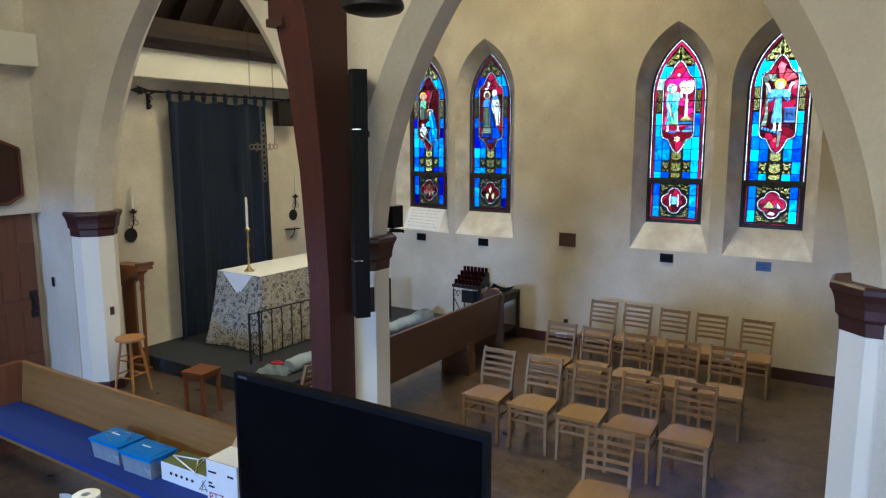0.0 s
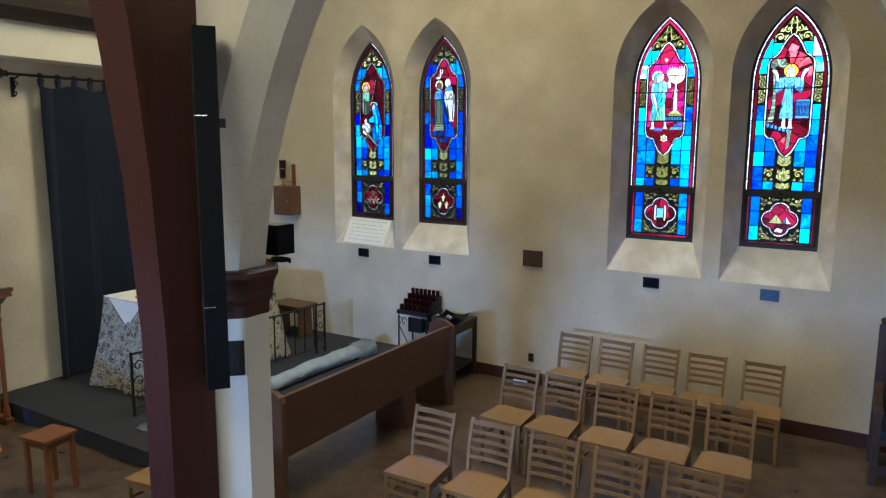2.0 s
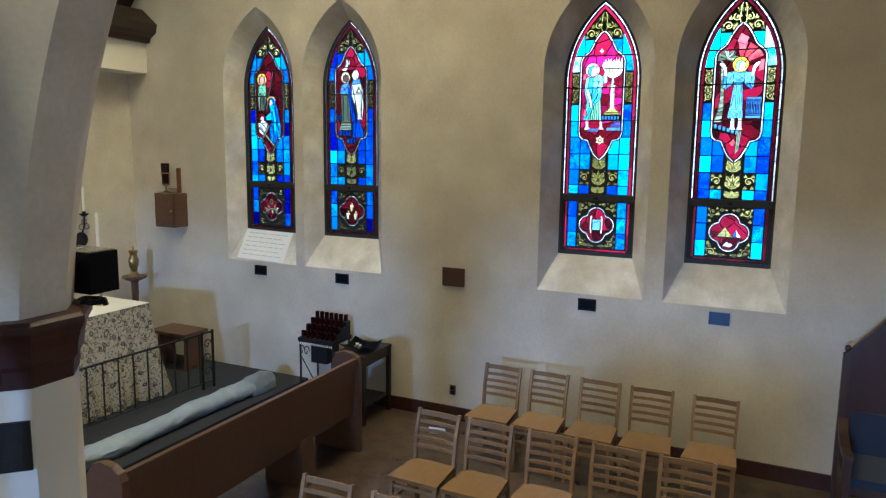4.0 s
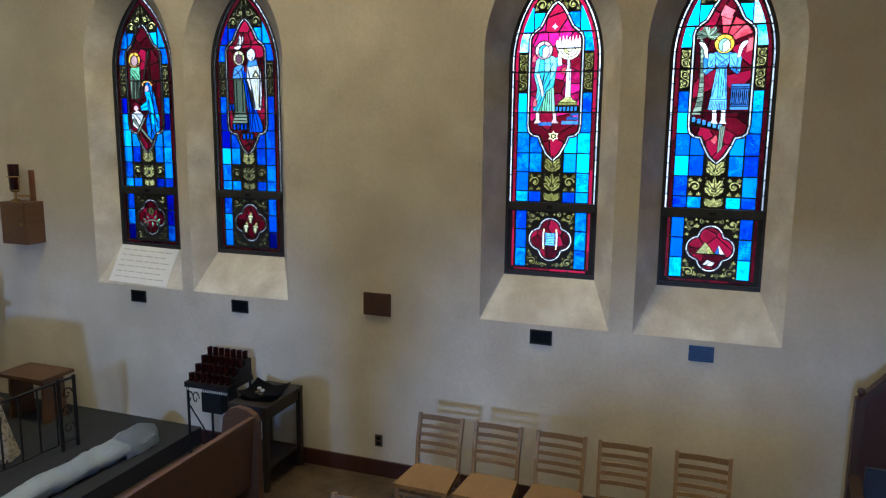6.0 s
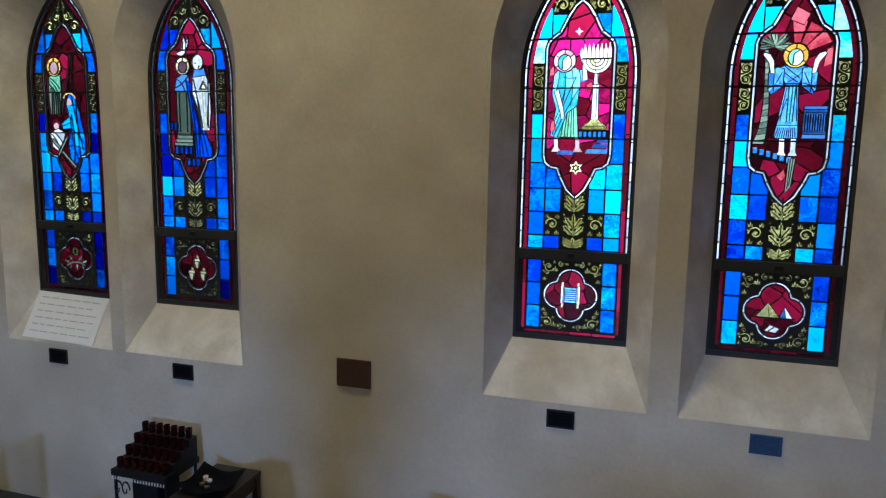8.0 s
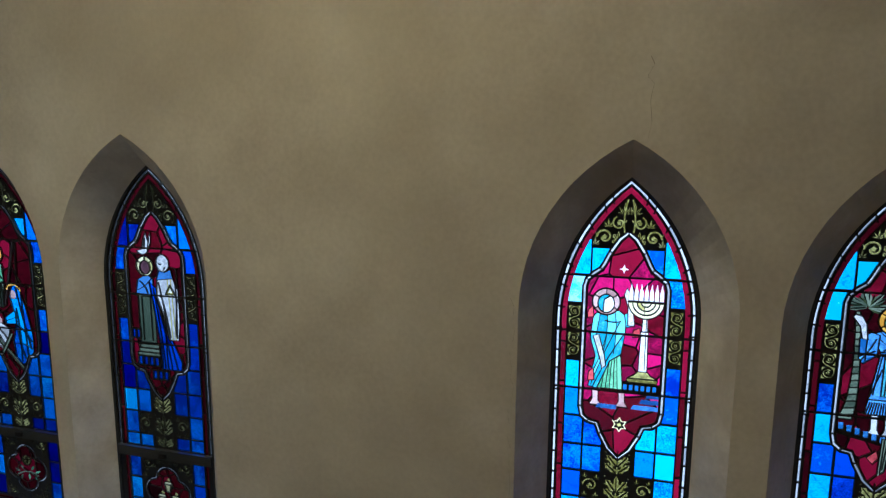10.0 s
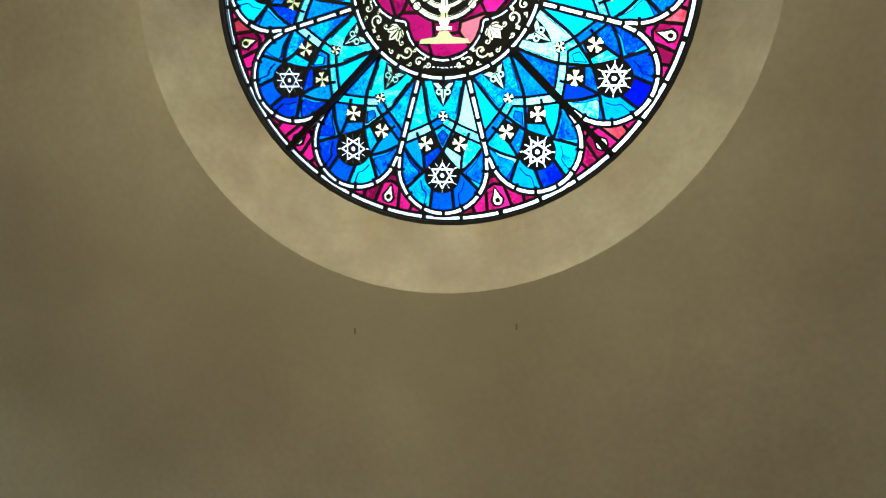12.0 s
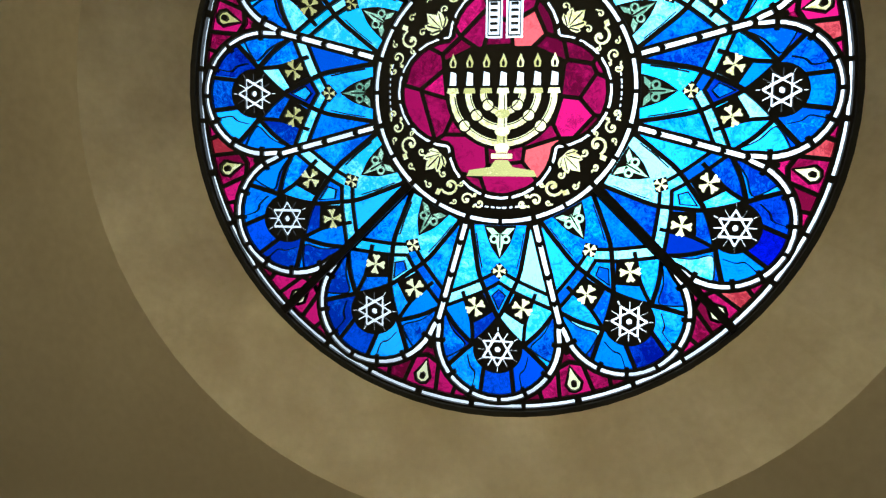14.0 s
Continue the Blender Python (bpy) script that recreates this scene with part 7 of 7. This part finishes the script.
# monitor box behind the column
mb = thing("small_loudspeaker", pose(-3.765, N1, 2.255), "small black box loudspeaker on the back of the arcade", "loudspeaker")
part("cabinet", B(-0.14, 0.13, 0.02, 0.18, 0.0, 0.20), BLACK, mb, bevel=0.008)
part("top_panel", B(-0.13, 0.12, 0.03, 0.17, 0.20, 0.206), CHROME, mb)
part("bracket", B(-0.03, 0.03, 0.0, 0.02, 0.05, 0.15), IRON, mb)
cc = thing("cable_coil", pose(-3.56, 4.93, 2.225), "loose coil of dark cable lying on the capital", "cable")
bm = bmesh.new()
tube(bm, [((0.07 + 0.008 * math.sin(5 * a)) * math.cos(a), (0.045 + 0.006 * math.cos(7 * a)) * math.sin(a), 0.008 + 0.004 * a / 3) for a in [0.4 * i for i in range(48)]], 0.006, 6)
part("cable", bm, BLACK, cc)

# ---- wooden tabernacle box with a red lamp on the window wall ----
ab = thing("tabernacle_box", pose(-7.733, WALL, 1.93), "brown wooden wall box beside the window", "box")
part("body", B(-0.168, 0.168, -0.22, 0.0, 0.0, 0.43), PEWDARK, ab, bevel=0.006)
part("door", B(-0.155, 0.155, -0.23, -0.22, 0.015, 0.415), PEWDARK, ab, bevel=0.004)
part("knob", B(0.115, 0.135, -0.245, -0.23, 0.20, 0.22), BRASS, ab)
sl = thing("sanctuary_lamp", pose(-7.80, 9.36, 2.36), "red glass sanctuary lamp in a brass holder on the wall box", "lamp")
bm = bmesh.new()
lathe(bm, [(0.05, 0.0), (0.05, 0.012), (0.014, 0.03), (0.014, 0.09), (0.045, 0.11), (0.048, 0.12)], seg=16)
part("holder", bm, BRASS, sl, smooth=True)
bm = bmesh.new()
lathe(bm, [(0.036, 0.10), (0.046, 0.13), (0.054, 0.38), (0.048, 0.38), (0.042, 0.14), (0.032, 0.115)], seg=20)
part("glass", bm, REDGLASS, sl, "dark red glass cylinder", smooth=True)
for s in (-1, 1):
    part("arm", B(s * 0.062 - 0.004, s * 0.062 + 0.004, -0.004, 0.004, 0.10, 0.26), BRASS, sl)
bm = bmesh.new()
tube(bm, [(0.064 * math.cos(a), 0.064 * math.sin(a), 0.255) for a in [2 * math.pi * i / 20 for i in range(20)]], 0.005, 6, closed=True)
part("hoop", bm, BRASS, sl)
part("back_stick", B(0.10, 0.15, 0.085, 0.115, 0.0, 0.32), REDWOOD, sl, "slim brown wooden upright behind the lamp", bevel=0.004)
part("bracket", B(0.0, 0.12, 0.035, 0.10, 0.045, 0.065), BRASS, sl)

# ---- pedestal with a brass lamp; low bench ----
pd = thing("pedestal", pose(-8.21, 9.15, 0.17), "slender dark wooden pedestal in the chancel corner", "pedestal")
bm = bmesh.new()
lathe(bm, [(0.17, 0), (0.17, 0.03), (0.10, 0.06), (0.05, 0.09), (0.04, 0.5), (0.045, 0.94), (0.07, 0.97)], seg=8)
part("post", bm, PEWDARK, pd)
bm = bmesh.new()
lathe(bm, [(0.09, 0.97), (0.14, 0.99), (0.15, 1.0), (0.15, 1.025)], seg=8)
part("top", bm, PEWDARK, pd)
pd.scale = (1, 1, 1.075)
bl = thing("brass_lamp", pose(-8.21, 9.15, 1.272), "small brass altar lamp standing on the pedestal", "lamp")
bm = bmesh.new()
lathe(bm, [(0.06, 0), (0.06, 0.01), (0.025, 0.04), (0.05, 0.09), (0.06, 0.14), (0.035, 0.19), (0.05, 0.22), (0.055, 0.23), (0.012, 0.235), (0.01, 0.27)], seg=20)
part("body", bm, BRASS, bl, smooth=True)
bl.scale = (1.15, 1.15, 1.45)
be = thing("kneeling_bench", pose(-7.42, 9.11, 0.17), "small dark wooden bench with solid ends", "bench")
part("top", B(-0.30, 0.30, -0.195, 0.195, 0.455, 0.49), PEWDARK, be, bevel=0.006)
for s in (-1, 1):
    bm = bmesh.new()
    prism(bm, [(-0.14, 0), (-0.05, 0), (0.0, 0.06), (0.05, 0), (0.14, 0), (0.12, 0.455), (-0.12, 0.455)], "x", s * 0.22 - 0.015, s * 0.22 + 0.015)
    part("end", bm, PEWDARK, be)
part("rail", B(-0.21, 0.21, -0.012, 0.012, 0.345, 0.455), PEWDARK, be)

# ---- votive stand ----
vs = thing("votive_stand", pose(-5.265, 9.22, 0), "black iron votive candle stand with stepped tiers of red glasses", "candle stand")
for sx in (-0.27, 0.27):
    for sy in (-0.18, 0.18):
        part("leg", B(sx - 0.01, sx + 0.01, sy - 0.01, sy + 0.01, 0, 0.70), IRON, vs)
bm = bmesh.new()
box(bm, -0.29, 0.29, -0.21, 0.21, 0.66, 0.70)
part("tray", bm, IRON, vs, bevel=0.004)
bm = bmesh.new()
for i in range(19):
    tube(bm, [(-0.27 + 0.03 * i, -0.213, 0.640), (-0.27 + 0.03 * i, -0.213, 0.660)], [0.007, 0.004], 6)
part("bead_trim", bm, LINEN, vs, "row of pale hanging beads")
part("coin_box", B(-0.10, 0.16, -0.17, 0.10, 0.46, 0.63), IRON, vs, bevel=0.004)
for s in (-1, 1):
    bm = bmesh.new()
    tube(bm, [(s * 0.25, -0.18, 0.50), (s * 0.10, 0.0, 0.12), (s * -0.05, 0.18, 0.02)], 0.008, 6)
    part("brace", bm, IRON, vs)
for c in (-0.24, -0.16):
    bm = bmesh.new()
    tube(bm, [(c + 0.05 * (1 - 0.12 * a) * math.cos(a), -0.19, 0.57 + 0.06 * (1 - 0.12 * a) * math.sin(a)) for a in [0.5 * i for i in range(14)]], 0.006, 6)
    part("scroll", bm, IRON, vs)
cup = bmesh.new()
lathe(cup, [(0.022, 0.0), (0.028, 0.01), (0.030, 0.062), (0.026, 0.062), (0.024, 0.015)], seg=12)
cup_mesh = mesh_of(cup, "votive_glass", REDGLASS, smooth=True)
for row in range(4):
    y, z = -0.15 + row * 0.10, 0.70 + row * 0.048
    if row:
        part("step", B(-0.28, 0.28, y - 0.05, y + 0.05, 0.70, z), IRON, vs)
    for i in range(7):
        g = new("votive_glass", cup_mesh)
        g.parent, g.location = vs, (-0.24 + i * 0.08, y, z)

vs.scale = (0.82, 0.92, 1.17)

# ---- side table with a dish ----
tb = thing("side_table", pose(-4.70, 9.14, 0), "small black wooden side table with a lower shelf", "table")
BLK = surf("black_painted_wood", (0.012, 0.010, 0.010), (0.028, 0.022, 0.020), 6, 0.5, 0.1)
part("top", B(-0.19, 0.19, -0.30, 0.30, 0.69, 0.72), BLK, tb, bevel=0.004)
for sx in (-0.165, 0.165):
    for sy in (-0.275, 0.275):
        part("leg", B(sx - 0.022, sx + 0.022, sy - 0.022, sy + 0.022, 0, 0.69), BLK, tb, bevel=0.003)
part("shelf", B(-0.16, 0.16, -0.27, 0.27, 0.16, 0.185), BLK, tb)
part("apron", B(-0.17, 0.17, -0.285, 0.285, 0.60, 0.69), BLK, tb)
tb.scale = (1, 1, 1.07)
ds = thing("dish", pose(-4.72, 9.12, 0.772), "black square dish with upturned corners on the side table", "dish")
bm = bmesh.new()
sheet(bm, lambda u, w: Vector((0.36 * (u - 0.5), 0.36 * (w - 0.5), 0.012 + 0.055 * (abs(2 * u - 1) * abs(2 * w - 1)) ** 1.5 + 0.012 * max(abs(2 * u - 1), abs(2 * w - 1)) ** 2)), 12, 12)
solid(bm, 0.008)
part("bowl", bm, BLACK, ds, smooth=True)
sr = random.Random(3)
for i in range(5):
    k = thing("tealight", pose(-4.72 + sr.uniform(-0.08, 0.08), 9.12 + sr.uniform(-0.08, 0.08), 0.79), "small white tealight lying in the dish", "candle", "tealights in the dish")
    bm = bmesh.new()
    lathe(bm, [(0.018, 0), (0.019, 0.016), (0.016, 0.016), (0.002, 0.013)], seg=12)
    part("cup", bm, WAX if i % 2 else BRASS, k)

# ---- carved chair with a gabled back ----
th = thing("throne_chair", pose(0.30, 9.20, 0), "dark carved wooden armchair with a gabled high back and blue seat", "chair")
for s in (-1, 1):
    part("back_post", B(s * 0.37 - 0.03, s * 0.37 + 0.03, -0.03, 0.03, 0, 1.34), DARKOAK, th, bevel=0.005)
    bm = bmesh.new()
    lathe(bm, [(0.016, 1.34), (0.022, 1.35), (0.012, 1.358), (0.026, 1.38), (0.018, 1.405), (0.004, 1.412)], (s * 0.37, 0, 0), 14)
    part("finial", bm, DARKOAK, th, smooth=True)
    part("front_leg", B(s * 0.36 - 0.03, s * 0.36 + 0.03, -0.60, -0.54, 0, 0.66), DARKOAK, th, bevel=0.005)
    bm = bmesh.new()
    for a, b in zip(((-0.62, 0.68), (-0.40, 0.66), (-0.15, 0.69)), ((-0.40, 0.66), (-0.15, 0.69), (-0.02, 0.78))):
        beam(bm, (s * 0.36, a[0], a[1]), (s * 0.36, b[0], b[1]), 0.07, 0.04)
    part("arm", bm, DARKOAK, th, bevel=0.004)
    part("side_panel", B(s * 0.36 - 0.012, s * 0.36 + 0.012, -0.55, -0.03, 0.12, 0.46), DARKOAK, th)
    bm = bmesh.new()
    beam(bm, (s * 0.36, -0.005, 1.33), (0, -0.005, 1.76), 0.05, 0.07, (0, 1, 0))
    part("gable_rail", bm, DARKOAK, th, bevel=0.004)
bm = bmesh.new()
prism(bm, [(-0.34, 0.45), (0.34, 0.45), (0.34, 1.31), (0, 1.72), (-0.34, 1.31)], "y", 0.0, 0.02)
part("back_panel", bm, DARKWOOD, th)
part("back_cushion", B(-0.30, 0.30, -0.03, 0.0, 0.50, 0.86), CURTAIN, th, "dark blue back cushion", bevel=0.01)
part("seat", B(-0.34, 0.34, -0.58, 0.0, 0.38, 0.44), DARKOAK, th, bevel=0.005)
part("seat_cushion", B(-0.33, 0.33, -0.57, -0.02, 0.44, 0.51), CURTAIN, th, "dark blue seat cushion", bevel=0.02, seg=2)
part("front_rail", B(-0.33, 0.33, -0.585, -0.56, 0.10, 0.20), DARKOAK, th)

# ---- written sheet on the sill; cracks and specks in the plaster ----
sp = thing("paper_notice", pose(-6.40, 9.585, 1.747, 0, 0, 0), "large white handwritten paper sheet lying on the window sill", "paper")
ang = math.atan2(0.355, 0.20)
bm = B(-0.36, 0.36, -0.20, 0.20, 0.004, 0.007)
bm.transform(pose(0, 0, 0, math.degrees(ang), 0, 0) @ pose(0, 0, 0, 0, 0, -1.5))
part("sheet", bm, PAPER, sp)
wr = random.Random(11)
for row in range(6):
    x, y = -0.31, 0.15 - row * 0.058
    while x < 0.26:
        w = wr.uniform(0.05, 0.11)
        bm = B(x, x + w, y - 0.005, y + 0.005, 0.0075, 0.0085)
        bm.transform(pose(0, 0, 0, math.degrees(ang), 0, 0) @ pose(0, 0, 0, 0, 0, -1.5))
        part("written_word", bm, INK, sp)
        x += w + 0.02
CRACK = surf("plaster_crack", (0.26, 0.205, 0.14), (0.38, 0.32, 0.24), 30, 0.9, 0.0)
cw = random.Random(2)
bm = bmesh.new()


def crack(x, z0, z1, w):
    z0, z1 = z0 + LIFT, z1 + LIFT
    p, z = Vector((x, WALL - 0.0005, z0)), z0
    while z < z1:
        q = Vector((x + cw.uniform(-0.016, 0.016), WALL - 0.0005, z + cw.uniform(0.03, 0.08)))
        if cw.random() < 0.6:
            beam(bm, p, q, w * cw.uniform(0.3, 1.3), 0.002, (0, 1, 0), cw.uniform(0.4, 1.0))
        p, z = q, q.z


crack(-2.24, 4.47, 5.0, 0.0025)
crack(-2.86, 2.0, 3.65, 0.0012)
for x, z in ((-3.389, 5.498), (-4.01, 5.436)):
    box(bm, x - 0.004, x + 0.004, WALL - 0.004, WALL, z - 0.012, z + 0.012)
piece("trim_wall_cracks", bm, CRACK, "fine cracks and specks in the plaster", "crack")

# ---- small pieces that belong to a part of their thing ----
NEST = {("television", "screen"): "casing", ("television", "maker_plate"): "casing", ("storage_tub", "handle"): "lid", ("storage_tub", "lid_panel"): "lid",
        ("storage_tub", "sticker"): "lid", ("votive_stand", "bead_trim"): "tray", ("tabernacle_box", "knob"): "door", ("hymn_board", "border"): "board",
        ("carton", "print_bar"): "body", ("carton", "print_dot"): "body", ("carton", "top_print"): "body", ("paper_notice", "written_word"): "sheet",
        ("light_switch", "toggle"): "plate", ("wall_outlet", "socket"): "plate", ("wall_plaque", "rim"): "plate", ("wall_sconce", "candle"): "cup"}
for ob in list(bpy.data.objects):
    top = ob.parent
    if top is None or top.parent is not None:
        continue
    into = NEST.get((top.name.split(".")[0], ob.name.split(".")[0]))
    for mate in top.children:
        if into and mate.name.split(".")[0] == into and mate.location.length < 1e-6:
            ob.parent = mate
            break
